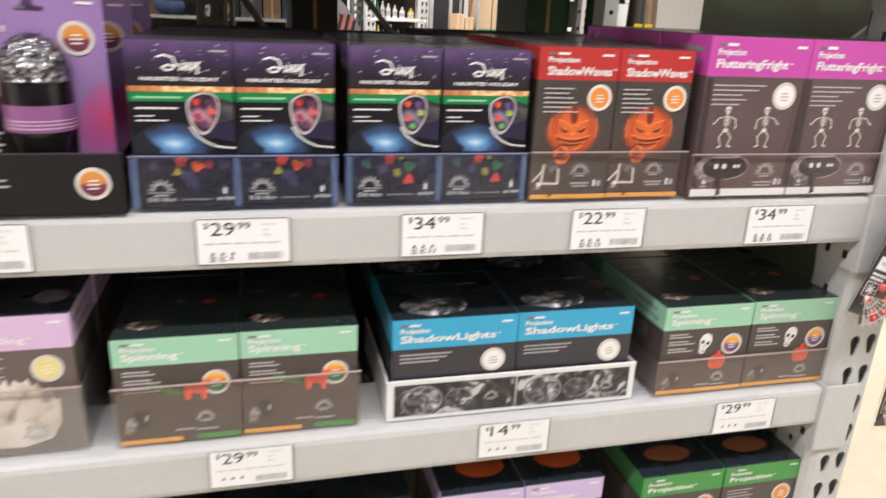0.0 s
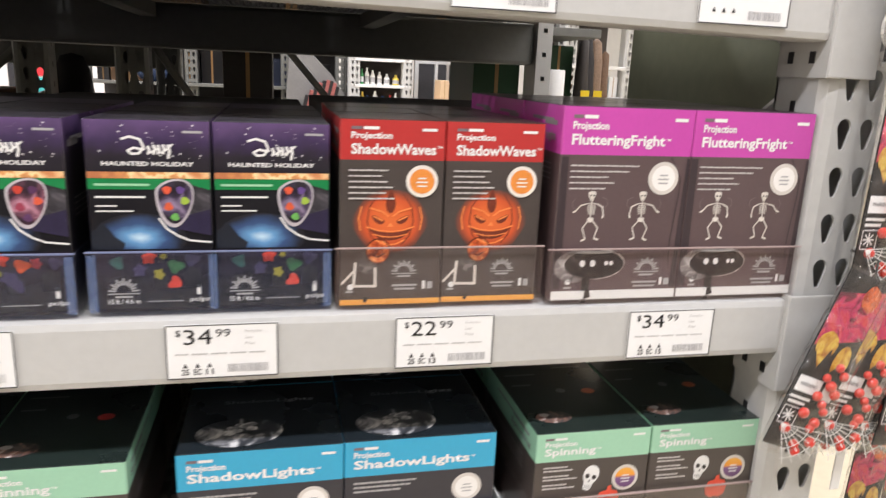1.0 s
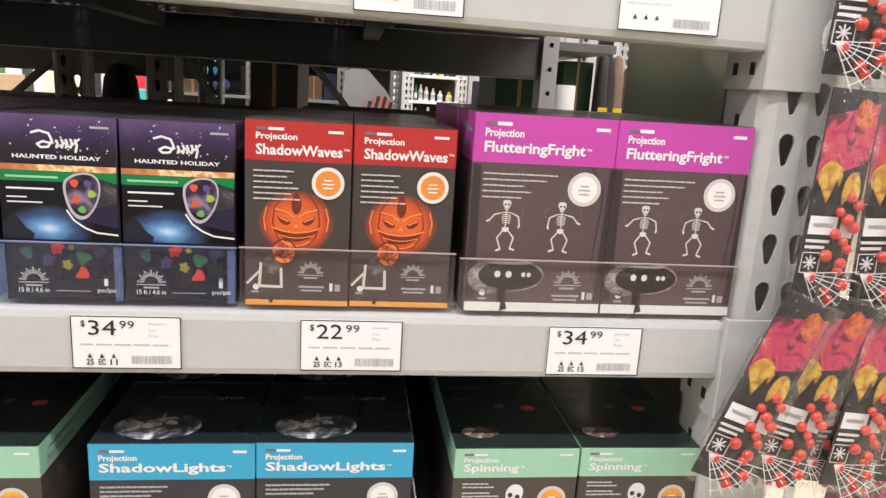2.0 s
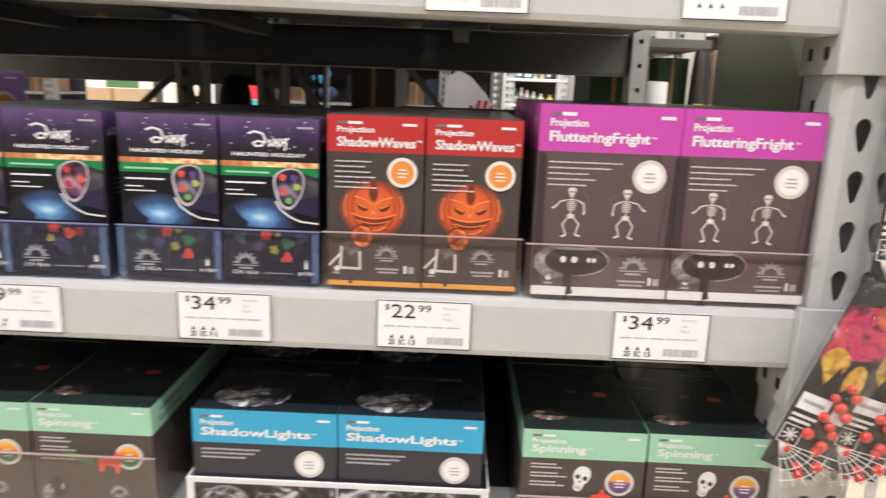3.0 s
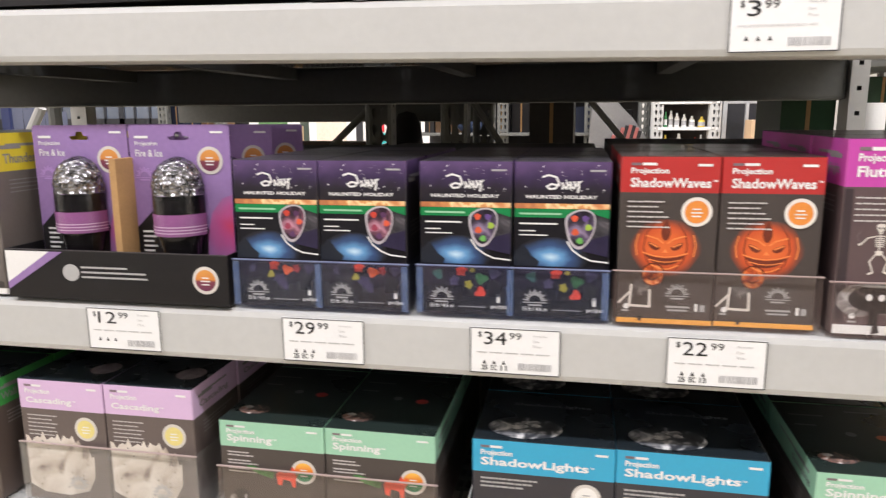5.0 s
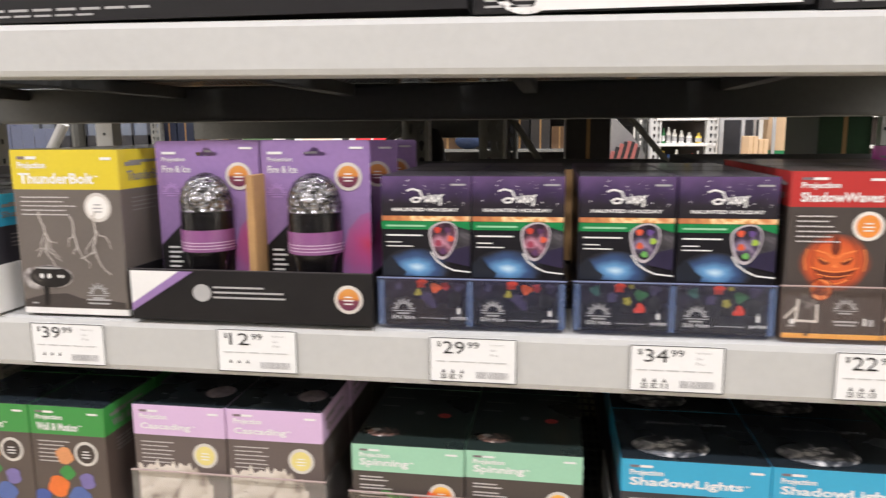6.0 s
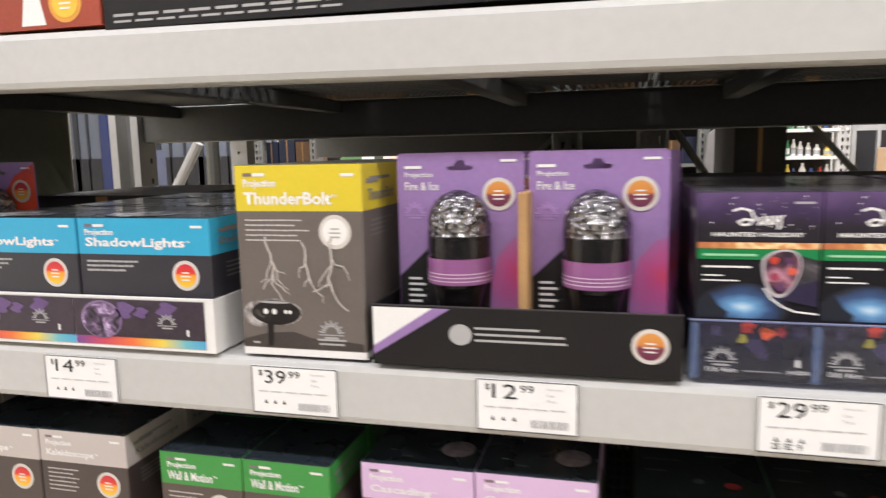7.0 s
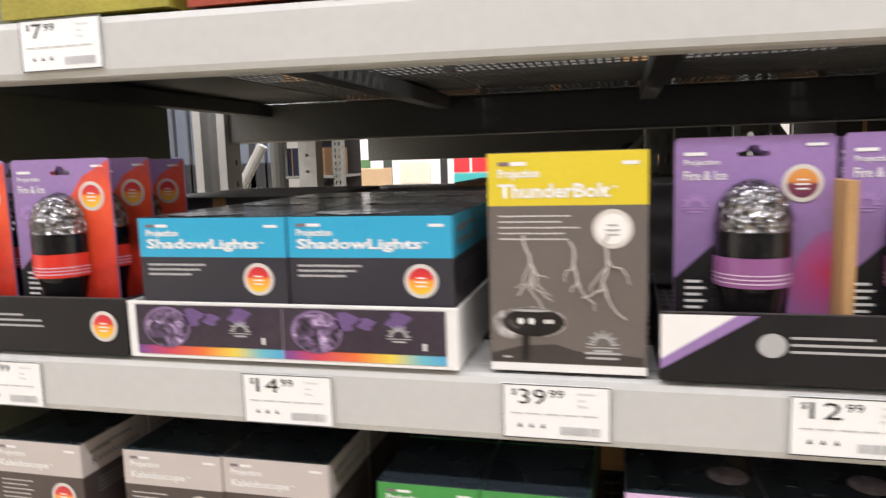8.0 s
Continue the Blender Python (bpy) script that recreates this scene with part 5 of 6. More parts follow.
def spin_carton(x, y, z, w, h, kind, group):
    d, band = 0.190, 0.034
    e = thing("projector_box", "mint green and dark light box with printed %s" % ("skull" if kind == "skull" else "green shapes"), "carton", x, y, z, group=group)
    carton_body(e, w, d, h, band, MINT, TAUPE, mat("dark_green_top", (38, 48, 45), 0.3, vary=0.15, coat=0.35))
    head_print(e, w, h, band, Y, "Spinning", 0.060, 0.0115)
    for q, ws in enumerate(((0.028, 0.034), (0.030, 0.040), (0.028, 0.038))):
        para(e, 0.010, h - band - 0.008 - 0.0108 * q, Y, ws, 0.0040, 0.0017)
    badge(e, w - 0.027, h - band - 0.0265, 0.0160, Y, DUSKBADGE if kind == "skull" else GREENBADGE)
    if kind == "skull":
        bm = bmesh.new()
        def sk_at(a, b):
            return 0.066 + (a * 0.966 + b * 0.259) * 0.001, h - band - 0.024 + (b * 0.966 - a * 0.259) * 0.001

        add_poly(bm, smooth_loop([sk_at(*q) for q in ((-10, 6), (-7, 14), (0, 17), (7, 14), (10, 6), (8, -2), (5.5, -5), (5, -13), (2, -15), (-2, -15), (-5, -13), (-5.5, -5), (-8, -2))], 2), Y)
        sk = part("printed_skull", bm, WHITE, e)
        bm = bmesh.new()
        for dx in (-4.2, 4.2):
            add_poly(bm, ring_pts(*sk_at(dx, 2.5), 0.0027, 0.0029, 10), Y - 0.0005)
        add_poly(bm, [sk_at(-1.2, -4), sk_at(1.2, -4), sk_at(0, -0.5)], Y - 0.0005)
        for dx in (-3, -1, 1, 3):
            stroke(bm, [sk_at(dx, -8), sk_at(dx, -12.5)], 0.0005, Y - 0.0005)
        part("skull_eyes", bm, DARKPIC, sk)
    # lid: printed lamp, small marks and an orange spot
    lidp = photo_mat("lid_lamp_photo", [(0.36, (38, 36, 36)), (0.5, (88, 82, 80)), (0.6, (150, 110, 96)), (0.7, (224, 220, 216))], 60)
    for cx, cy, rx, ry, mm in ((0.032, 0.035, 0.021, 0.014, lidp), (0.100, 0.095, 0.0085, 0.0075, mat("dull_orange_print" if kind == "skull" else "dull_red_print", (196, 104, 70) if kind == "skull" else (176, 62, 60), 0.35, vary=0.15)),
                               (0.066, 0.100, 0.006, 0.006, mat("dim_grey_print", (112, 115, 115), 0.35, vary=0.2))):
        bm = bmesh.new()
        add_poly(bm, ring_pts(0, 0, rx, ry, 18), 0)
        o = part("lid_print", bm, mm, e)
        o.matrix_basis = pose(cx, cy, h + 0.0014, -90)
    bm = bmesh.new()
    for a, b, c in ((0.010, 0.034, 0.118), (0.010, 0.05, 0.148), (0.080, 0.120, 0.166)):
        bm.faces.new([bm.verts.new(v) for v in ((a, c, h + 0.0014), (b, c, h + 0.0014), (b, c + 0.0035, h + 0.0014), (a, c + 0.0035, h + 0.0014))])
    tagged(part("lid_lettering", bm, mat("dim_grey_print", (112, 115, 115)), e), kind="stuff")
    bm = bmesh.new()
    add_poly(bm, ring_pts(0, 0, 0.006, 0.004, 10), 0)
    o = part("lid_glint_print", bm, GREYINK, e)
    o.matrix_basis = pose(0.022, 0.040, h + 0.0018, -90)
    spin_foot(e, 0.0, w, 0.055 if kind == "skull" else 0.078, kind)
    side_print(e, w, d, h, band, "Spinning")
    return e


def spin_tray(x0, x1, y0, h, w, kind):
    t = tray("clear plastic display tray holding mint boxes", x0, x1, y0, 0.21, LOW, h, clear_mat("clear_tray", 0.9, 0.035, (190, 160, 150), 0.05, 0.12), rim_mat=MATS["lip_highlight"])
    return t


p = spin_carton(-0.3200, 0.020, LOW + 0.002, 0.1370, 0.135, "shapes", "mint boxes with green pattern")
rows_of(p, 0.190, 0.1370, 2, 3)
spin_tray(-0.3235, -0.0415, 0.0165, 0.078, 0.140, "shapes")
p = spin_carton(0.3685, 0.018, LOW + 0.002, 0.1360, 0.132, "skull", "mint boxes with skulls")
rows_of(p, 0.190, 0.1370, 2, 3)
spin_tray(0.3650, 0.6415, 0.0145, 0.055, 0.139, "skull")
p = cyan_carton(-0.0015, 0.026, LOW + 0.003, 0.1630, 0.1335, False, "cyan boxes on the lower shelf")
rows_of(p, 0.150, 0.1630, 2, 4)
t = tray("white display tray with dark printed front", -0.0080, 0.3340, 0.0215, 0.20, LOW, 0.0555, WHITE, rim_mat=WHITE)
for k in range(2):
    bx = 0.009 + k * 0.163
    part("front_print", box_bm(bx, bx + 0.161, -0.0030, -0.0021, 0.006, 0.050), photo_mat("smoky_photo", [(0.40, (34, 32, 34)), (0.56, (70, 68, 70)), (0.66, (190, 188, 188))], 42), t)
    dome_picture(t, bx + 0.036, 0.027, 0.90, -0.0034, (134, 130, 132))
    dome_picture(t, bx + 0.084, 0.026, 0.62, -0.0034, (108, 104, 106))
    foot_print(t, bx + 0.128, 0.024, -0.0034, 0.010)


def plain_carton(x, y, z, w, d, h, band, band_mat, body_mat, word, badge_mat, label, group, extra=None):
    e = thing("projector_box", label, "carton", x, y, z, group=group)
    carton_body(e, w, d, h, band, band_mat, body_mat, NAVYTOP)
    head_print(e, w, h, band, Y, word, w * 0.55, 0.0105)
    para(e, 0.010, h - band - 0.010, Y, (0.044, 0.036, 0.044, 0.040, 0.044, 0.038), 0.0054)
    badge(e, w - 0.028, h - band - 0.024, 0.0165, Y, badge_mat)
    if extra:
        extra(e, w, h)
    side_print(e, w, d, h, band, word)
    return e


def snow_art(e, w, h):
    """A cream splash with drips along its upper edge and a few dark specks."""
    rnd = random.Random(5)
    bm = bmesh.new()
    n = 22
    top = [(w * (0.03 + 0.78 * k / n), h * (0.575 - 0.06 * rnd.random() - 0.10 * (k / n) ** 6) - (0.007 if k % 5 == 2 else 0.0)) for k in range(n + 1)]
    low = [(w * 0.84, h * 0.40), (w * 0.83, h * 0.22), (w * 0.74, h * 0.10), (w * 0.5, h * 0.05), (w * 0.2, h * 0.06), (w * 0.03, h * 0.12)]
    add_poly(bm, (top + low)[::-1], Y)
    glow = part("white_glow", bm, photo_mat("cream_splash_photo", [(0.27, (120, 104, 94)), (0.36, (196, 182, 166)), (0.6, (226, 217, 204))], 26, 0.4), e)
    bm = bmesh.new()
    for k in range(16):
        cx, cz = w * rnd.uniform(0.08, 0.78), h * rnd.uniform(0.12, 0.50)
        add_poly(bm, ring_pts(cx, cz, 0.0012, 0.0009, 6), Y - 0.0003 - 0.00001 * k)
    tagged(part("specks", bm, DARKPIC, glow), kind="stuff")
    # lid print: a pale moon and small white marks
    bm = bmesh.new()
    add_poly(bm, ring_pts(0, 0, 0.019, 0.021, 20), 0)
    o = part("lid_print", bm, photo_mat("lid_moon_photo", [(0.3, (84, 74, 82)), (0.7, (150, 138, 140))], 50), e)
    o.matrix_basis = pose(w * 0.78, 0.050, h + 0.0016, -90)
    bm = bmesh.new()
    for a, b, c, d in ((0.040, 0.052, 0.020, 0.0030), (0.022, 0.030, 0.034, 0.0022), (0.012, 0.070, 0.100, 0.0020)):
        bm.faces.new([bm.verts.new(v) for v in ((a, c, h + 0.0016), (b, c, h + 0.0016), (b, c + d, h + 0.0016), (a, c + d, h + 0.0016))])
    tagged(part("lid_lettering", bm, mat("dim_grey_print", (112, 115, 115), 0.35, vary=0.2), e), kind="stuff")


def spook_art(e, w, h):
    for k, (cx, cz, r, c) in enumerate(((0.32, 0.34, 0.0150, (222, 112, 48)), (0.60, 0.26, 0.0150, (84, 104, 160)), (0.46, 0.46, 0.0100, (62, 138, 66)), (0.44, 0.60, 0.0120, (206, 140, 92)), (0.72, 0.40, 0.0110, (122, 110, 162)), (0.10, 0.24, 0.0120, (70, 88, 150)))):
        bm = bmesh.new()
        add_poly(bm, [(w * cx + r * (1 + 0.15 * math.sin(4 * a + k)) * math.cos(a), h * cz + r * math.sin(a)) for a in [2 * math.pi * i / 16 for i in range(16)]], Y - 0.0001 * k)
        part("colour_shape", bm, mat("shape_%d_%d_%d" % c, c, 0.4, vary=0.15, scale=80), e)


def fire_art(e, w, h):
    for k, (cx, cz, r, c) in enumerate(((0.25, 0.30, 0.018, (120, 60, 90)), (0.50, 0.26, 0.020, (90, 60, 110)), (0.72, 0.30, 0.016, (180, 80, 60)))):
        bm = bmesh.new()
        add_poly(bm, ring_pts(w * cx, h * cz, r, r * 0.9, 16), Y - 0.0001 * k)
        part("colour_shape", bm, mat("shape_%d_%d_%d" % c, c, 0.4, vary=0.15, scale=80), e)


p = plain_carton(-0.6065, 0.022, LOW + 0.002, 0.1240, 0.120, 0.1690, 0.040, LILAC, mat("greige_brown_print", (96, 84, 80), 0.38, vary=0.07, coat=0.2), "Cascading", mat("cream_badge", (222, 206, 130), 0.4, vary=0.08), "lilac and grey-brown light box with white glow", "lilac projector boxes", snow_art)
rows_of(p, 0.120, 0.1240, 2, 3)
t = tray("clear plastic display tray holding lilac boxes", -0.6100, -0.3530, 0.0185, 0.25, LOW, 0.085, clear_mat("clear_ash_tray", 1.2, 0.10, (190, 186, 180), 0.12, 0.12), rim_mat=MATS["lip_highlight"])
for k in range(2):
    foot_print(t, 0.085 + 0.122 * k, 0.03, -0.0026)
p = plain_carton(-0.8480, 0.009, LOW + 0.002, 0.1045, 0.115, 0.1650, 0.038, GREEN, mat("umber_print", (84, 72, 66), 0.38, vary=0.07, coat=0.2), "Wall & Motion", mat("dark_badge", (60, 50, 46), 0.4, vary=0.08), "bright green and brown light box with coloured shapes", "green projector boxes", spook_art)
rows_of(p, 0.115, 0.1045, 2, 3)
p = plain_carton(-1.1570, 0.024, LOW + 0.002, 0.1245, 0.118, 0.1695, 0.040, WARMGREY, mat("dark_brown_print", (70, 60, 58), 0.38, vary=0.07, coat=0.2), "Kaleidoscope", FIREBADGE, "warm grey and brown light box with round badge", "warm grey projector boxes", fire_art)
rows_of(p, 0.118, 0.1245, 2, 3)
copy_thing(p, pose(-1.338, 0.024, LOW + 0.002))
copy_thing(p, pose(-1.338, 0.146, LOW + 0.002))

# ---- bottom shelf, just seen below the lower beam ----
BOT = BEAMS["bottom"][1] + 0.0025
p = plain_carton(0.372, 0.015, BOT, 0.1355, 0.150, 0.150, 0.034, GREEN, TAUPE, "Projection", WARMBADGE, "green and dark light box with a printed orange lid picture", "green boxes on the bottom shelf")
bm = bmesh.new()
add_poly(bm, ring_pts(0, 0, 0.038, 0.020, 20), 0)
o = part("lid_print", bm, mat("amber_lid_print", (150, 92, 62), 0.35, vary=0.35, scale=60), p)
o.matrix_basis = pose(0.066, 0.050, 0.1516, -90)
rows_of(p, 0.150, 0.1355, 2, 2)
p = plain_carton(0.070, 0.020, BOT, 0.120, 0.150, 0.158, 0.036, mat("pale_violet_head", (196, 176, 210), 0.36, vary=0.05), BLACKCARD, "Projection", WARMBADGE, "black light box with pale head and orange picture", "black boxes on the bottom shelf")
bm = bmesh.new()
add_poly(bm, ring_pts(0, 0, 0.036, 0.026, 20), 0)
o = part("lid_print", bm, mat("ember_lid_print", (190, 84, 40), 0.35, vary=0.4, scale=60), p)
o.matrix_basis = pose(0.070, 0.056, 0.1596, -90)
rows_of(p, 0.150, 0.120, 2, 2)
p = plain_carton(-0.33, 0.020, BOT, 0.180, 0.170, 0.155, 0.036, BLACKCARD, BLACKCARD, "Projection", WHITEBADGE, "plain black projector light box", "plain black boxes on the bottom shelf")
rows_of(p, 0.170, 0.180, 2, 1)


# ---- upper shelf, just seen above its beam ----
UP = BEAMS["upper"][1] + 0.0025


def black_display(x0, x1, label, white=False):
    t = tray(label, x0, x1, 0.003, 0.125, UP - SLOPE * (x0 + x1) / 2, 0.105, BLACKCARD, side_mat=BLACKCARD)
    w = x1 - x0
    bars([(0.012 + 0.03 * k, 0.012, 0.024, 0.0028) for k in range(int((w * 0.5) / 0.03))], -0.0026, GREYINK, t)
    bars([(0.012 + 0.026 * k, 0.006, 0.021, 0.0022) for k in range(int((w * 0.4) / 0.026))], -0.0026, GREYINK, t)
    if white:
        bm = bmesh.new()
        ps = ring_pts(0.055, 0.036, 0.036, 0.034, 22)
        for (a, b), (c, d) in zip(ps, ps[1:] + ps[:1]):
            add_line(bm, a, b, c, d, 0.007, -0.0026)
        part("white_ring", bm, WHITE, t)
        bm = bmesh.new()
        add_poly(bm, [(0.060, 0.002), (w - 0.010, 0.002), (w - 0.014, 0.018), (w * 0.6, 0.026), (0.100, 0.016), (0.085, 0.030), (0.070, 0.022)], -0.0030)
        part("white_field", bm, WHITE, t)
    return t


black_display(-0.866, -0.176, "long black display tray with rows of small print")
black_display(-0.170, 0.160, "black display tray with white ring and field", True)
black_display(0.166, 0.630, "black display tray on the upper shelf")
e = thing("gift_pack", "orange and white printed pack with a yellow badge", "carton", -1.02, 0.004, UP + 0.013, group="upper shelf packs")
carton_body(e, 0.148, 0.10, 0.12, 0.04, BLACKCARD, mat("rust_print", (150, 62, 40), 0.4, vary=0.2, scale=40), BLACKCARD)
bm = bmesh.new()
add_poly(bm, [(0.046, 0.004), (0.078, 0.004), (0.070, 0.040), (0.052, 0.040)], Y)
part("white_figure", bm, WHITE, e)
badge(e, 0.104, 0.026, 0.021, Y, mat("yellow_badge", (226, 186, 60), 0.4, vary=0.1), WHITE, mat("amber_ring", (214, 150, 60), 0.4))
e = thing("gift_pack", "olive and black printed pack on the upper shelf", "carton", -1.24, 0.004, UP + 0.016, group="upper shelf packs")
carton_body(e, 0.20, 0.10, 0.12, 0.04, BLACKCARD, mat("olive_yellow_print", (150, 140, 50), 0.4, vary=0.35, scale=40), BLACKCARD)
para(e, 0.012, 0.104, Y, (0.09, 0.07), 0.006)
foot_print(e, 0.16, 0.095, Y, 0.012)

# ---- hanging bags beside the post ----
FILM = clear_mat("crinkled_film", 1.8, 0.008, (200, 196, 192), 1.0, 0.10)
BAGPINK = photo_mat("hot_pink_photo", [(0.34, (96, 24, 44)), (0.48, (188, 44, 92)), (0.60, (196, 66, 62)), (0.72, (222, 110, 150))], 60)
BAGYELLOW = photo_mat("bag_yellow_photo", [(0.34, (150, 84, 36)), (0.5, (196, 150, 52)), (0.7, (216, 190, 90))], 70)
BAGRED = mat("glow_red_plastic", (206, 52, 40), 0.3, vary=0.15, scale=40, coat=0.4)
BAGCARD = mat("bag_black_card", (26, 24, 25), 0.4, vary=0.15, scale=40)


def bead_bag(w=0.062, h=0.215):
    """A clear bag on a card: pink and yellow night scene, white labels, red beads and a white web at the foot. Hangs from z = 0."""
    e = thing("bead_bag", "clear bag with pink and black card and red beads", "hanging bag", group="hanging bead bags")
    part("card", box_bm(-w / 2 + 0.003, w / 2 - 0.003, 0, 0.001, -h + 0.008, -0.004), BAGCARD, e)
    bm = bmesh.new()
    add_poly(bm, [(-w / 2 + 0.004, -0.090), (w / 2 - 0.004, -0.070), (w / 2 - 0.004, -0.014), (-0.004, -0.024), (-w / 2 + 0.004, -0.030)], -0.0004)
    part("pink_field", bm, BAGPINK, e)
    bm = bmesh.new()
    add_poly(bm, [(0.012 + 0.011 * math.cos(a), -0.026 + 0.014 * (1 + 0.1 * math.sin(4 * a)) * math.sin(a)) for a in [2 * math.pi * i / 18 for i in range(18)]], -0.0008)
    part("printed_pumpkin", bm, photo_mat("orange_photo", [(0.35, (150, 60, 34)), (0.6, (222, 108, 50))], 90), e)
    bm = bmesh.new()
    add_poly(bm, [(-0.012 + 0.012 * (1 + 0.25 * math.sin(3 * a)) * math.cos(a), -0.092 + 0.022 * math.sin(a)) for a in [2 * math.pi * i / 16 for i in range(16)]], -0.0008)
    part("yellow_moon", bm, BAGYELLOW, e)
    bm = bmesh.new()
    add_poly(bm, [(0.014 + 0.010 * math.cos(a), -0.100 + 0.020 * math.sin(a)) for a in [2 * math.pi * i / 14 for i in range(14)]], -0.0009)
    part("yellow_shape", bm, BAGYELLOW, e)
    bm = bmesh.new()
    add_poly(bm, [(-w / 2 + 0.004, -0.110), (-0.022, -0.094), (-0.012, -0.112), (-0.004, -0.088), (0.004, -0.116), (0.016, -0.100), (w / 2 - 0.004, -0.118), (w / 2 - 0.004, -0.122), (-w / 2 + 0.004, -0.122)], -0.0012)
    part("black_hills", bm, BAGCARD, e)
    bm = bmesh.new()
    add_quad(bm, -w / 2 + 0.006, 0.006, -0.142, -0.124, -0.0012)
    part("white_label", bm, PAPER, e)
    letter("WARNING", -w / 2 + 0.010, -0.135, -0.0016, 0.022, mat("soft_grey_ink", (110, 108, 108), 0.5), e, 0.0045)
    bm = bmesh.new()
    add_quad(bm, 0.010, w / 2 - 0.006, -0.144, -0.128, -0.0012)
    part("white_label", bm, PAPER, e)
    bars([(-w / 2 + 0.006, -0.150, 0.026, 0.003), (-w / 2 + 0.006, -0.156, 0.022, 0.003)], -0.0012, WHITE, e)
    bm = bmesh.new()
    for k in range(8):
        a = math.pi * k / 4
        add_line(bm, -0.016, -0.170, -0.016 + 0.0075 * math.cos(a), -0.170 + 0.0075 * math.sin(a), 0.0016, -0.0012 - 0.00005 * k)
    for a, b, c, d in ((-0.026, -0.180, -0.006, -0.180), (-0.006, -0.180, -0.006, -0.160), (-0.006, -0.160, -0.026, -0.160), (-0.026, -0.160, -0.026, -0.180)):
        add_line(bm, a, b, c, d, 0.001, -0.0018)
    part("star_mark", bm, WHITE, e)
    rnd = random.Random(4)
    bm = bmesh.new()
    z = -0.104
    k = 0
    while z > -h + 0.010:
        r = rnd.uniform(0.0046, 0.0064)
        bmesh.ops.create_icosphere(bm, subdivisions=2, radius=r, matrix=Matrix.Translation((0.012 + 0.011 * math.sin(k * 2.1) - max(0, -0.150 - z) * rnd.uniform(-0.3, 0.7), -0.006, z)) @ Matrix.Diagonal((1, 0.8, 1, 1)))
        z -= 0.0072
        k += 1
    for f in bm.faces:
        f.smooth = True
    tagged(part("bead_string", bm, BAGRED, e), kind="stuff")
    bm = bmesh.new()
    for k in range(7):
        a = -0.1 + k * 0.26
        add_line(bm, -w / 2 + 0.004, -h + 0.036, -w / 2 + 0.004 + 0.062 * math.cos(-a * 0.8), -h + 0.036 + 0.046 * math.sin(-a * 0.8), 0.0009, -0.0095 - 0.0001 * k)
    for r in (0.022, 0.036, 0.050):
        ps = ring_pts(-w / 2 + 0.004, -h + 0.036, r, r * 0.8, 8, -1.2, 0.05)
        for (a, b), (c, d) in zip(ps, ps[1:]):
            add_line(bm, a, b, c, d, 0.0009, -0.0102)
    part("printed_web", bm, WHITE, e)
    # film: a crumpled pillow in front of and behind the card
    bm = bmesh.new()
    nx, nz = 16, 40
    g = []
    for side in (-1, 1):
        g = []
        for j in range(nz + 1):
            row = []
            for i in range(nx + 1):
                u, v = i / nx, j / nz
                b = (math.sin(math.pi * u) ** 0.5) * (math.sin(math.pi * min(1, v * 1.02 + 0.0)) ** 0.5 if v < 0.98 else 0.0)
                wr = noise.noise(Vector((u * 5, v * 14, side * 3.0))) * 0.0035 + noise.noise(Vector((u * 13, v * 30, side))) * 0.0016
                row.append(bm.verts.new((-w / 2 - 0.002 + (w + 0.004) * u + 0.0012 * noise.noise(Vector((v * 20, side, 1))), side * (0.003 + 0.011 * b + wr * b) - 0.002, -h * v - 0.001 * abs(noise.noise(Vector((u * 9, 2, 2)))))))
            g.append(row)
        for j in range(nz):
            for i in range(nx):
                f = bm.faces.new((g[j][i], g[j][i + 1], g[j + 1][i + 1], g[j + 1][i]))
                f.smooth = True
    part("film", bm, FILM, e)
    return e


bag = bead_bag()
BAGS = [  # x, y, z of the hanging point, lean in degrees
    (0.709, -0.034, 1.612, 2), (0.762, -0.030, 1.612, -2), (0.815, -0.026, 1.61, 3), (0.867, -0.02, 1.61, 0),
    (0.716, -0.030, 1.398, 2), (0.770, -0.026, 1.398, -2), (0.823, -0.022, 1.396, 2), (0.877, -0.018, 1.396, 0),
    (0.697, -0.046, 1.196, 20), (0.745, -0.040, 1.196, 15), (0.799, -0.034, 1.194, 7), (0.853, -0.028, 1.194, 2),
    (0.733, -0.020, 1.190, 12), (0.783, -0.018, 1.190, 8), (0.833, -0.016, 1.188, 3),
    (0.892, 0.090, 0.925, 2), (0.949, 0.095, 0.925, -2), (1.007, 0.095, 0.925, 1),
]
for k, (bx, by, bz, lean) in enumerate(BAGS):
    m = pose(bx, by, bz, 0, lean, (-4, 5, -2)[k % 3])
    if k == 0:
        bag.matrix_basis = m
    else:
        copy_thing(bag, m)
# wire hooks and the strip that carries them
hang = thing("clip_strip", "white plastic clip strip hooked to the rack post", "clip strip", 0.699, 0, 0)
cu = bmesh.new()
add_box(cu, 0.0, 0.20, -0.016, -0.0135, 1.628, 1.640, bevel=0.0006)
add_box(cu, 0.0, 0.20, -0.014, -0.0115, 1.412, 1.424, bevel=0.0006)
add_box(cu, 0.0, 0.20, -0.014, -0.0115, 1.204, 1.216, bevel=0.0006)
add_box(cu, 0.030, 0.042, -0.0115, -0.0095, 0.92, 1.66, bevel=0.0006)
add_box(cu, 0.160, 0.172, -0.0115, -0.0095, 0.92, 1.66, bevel=0.0006)
part("strip", cu, WHITE, hang)
cu = bmesh.new()
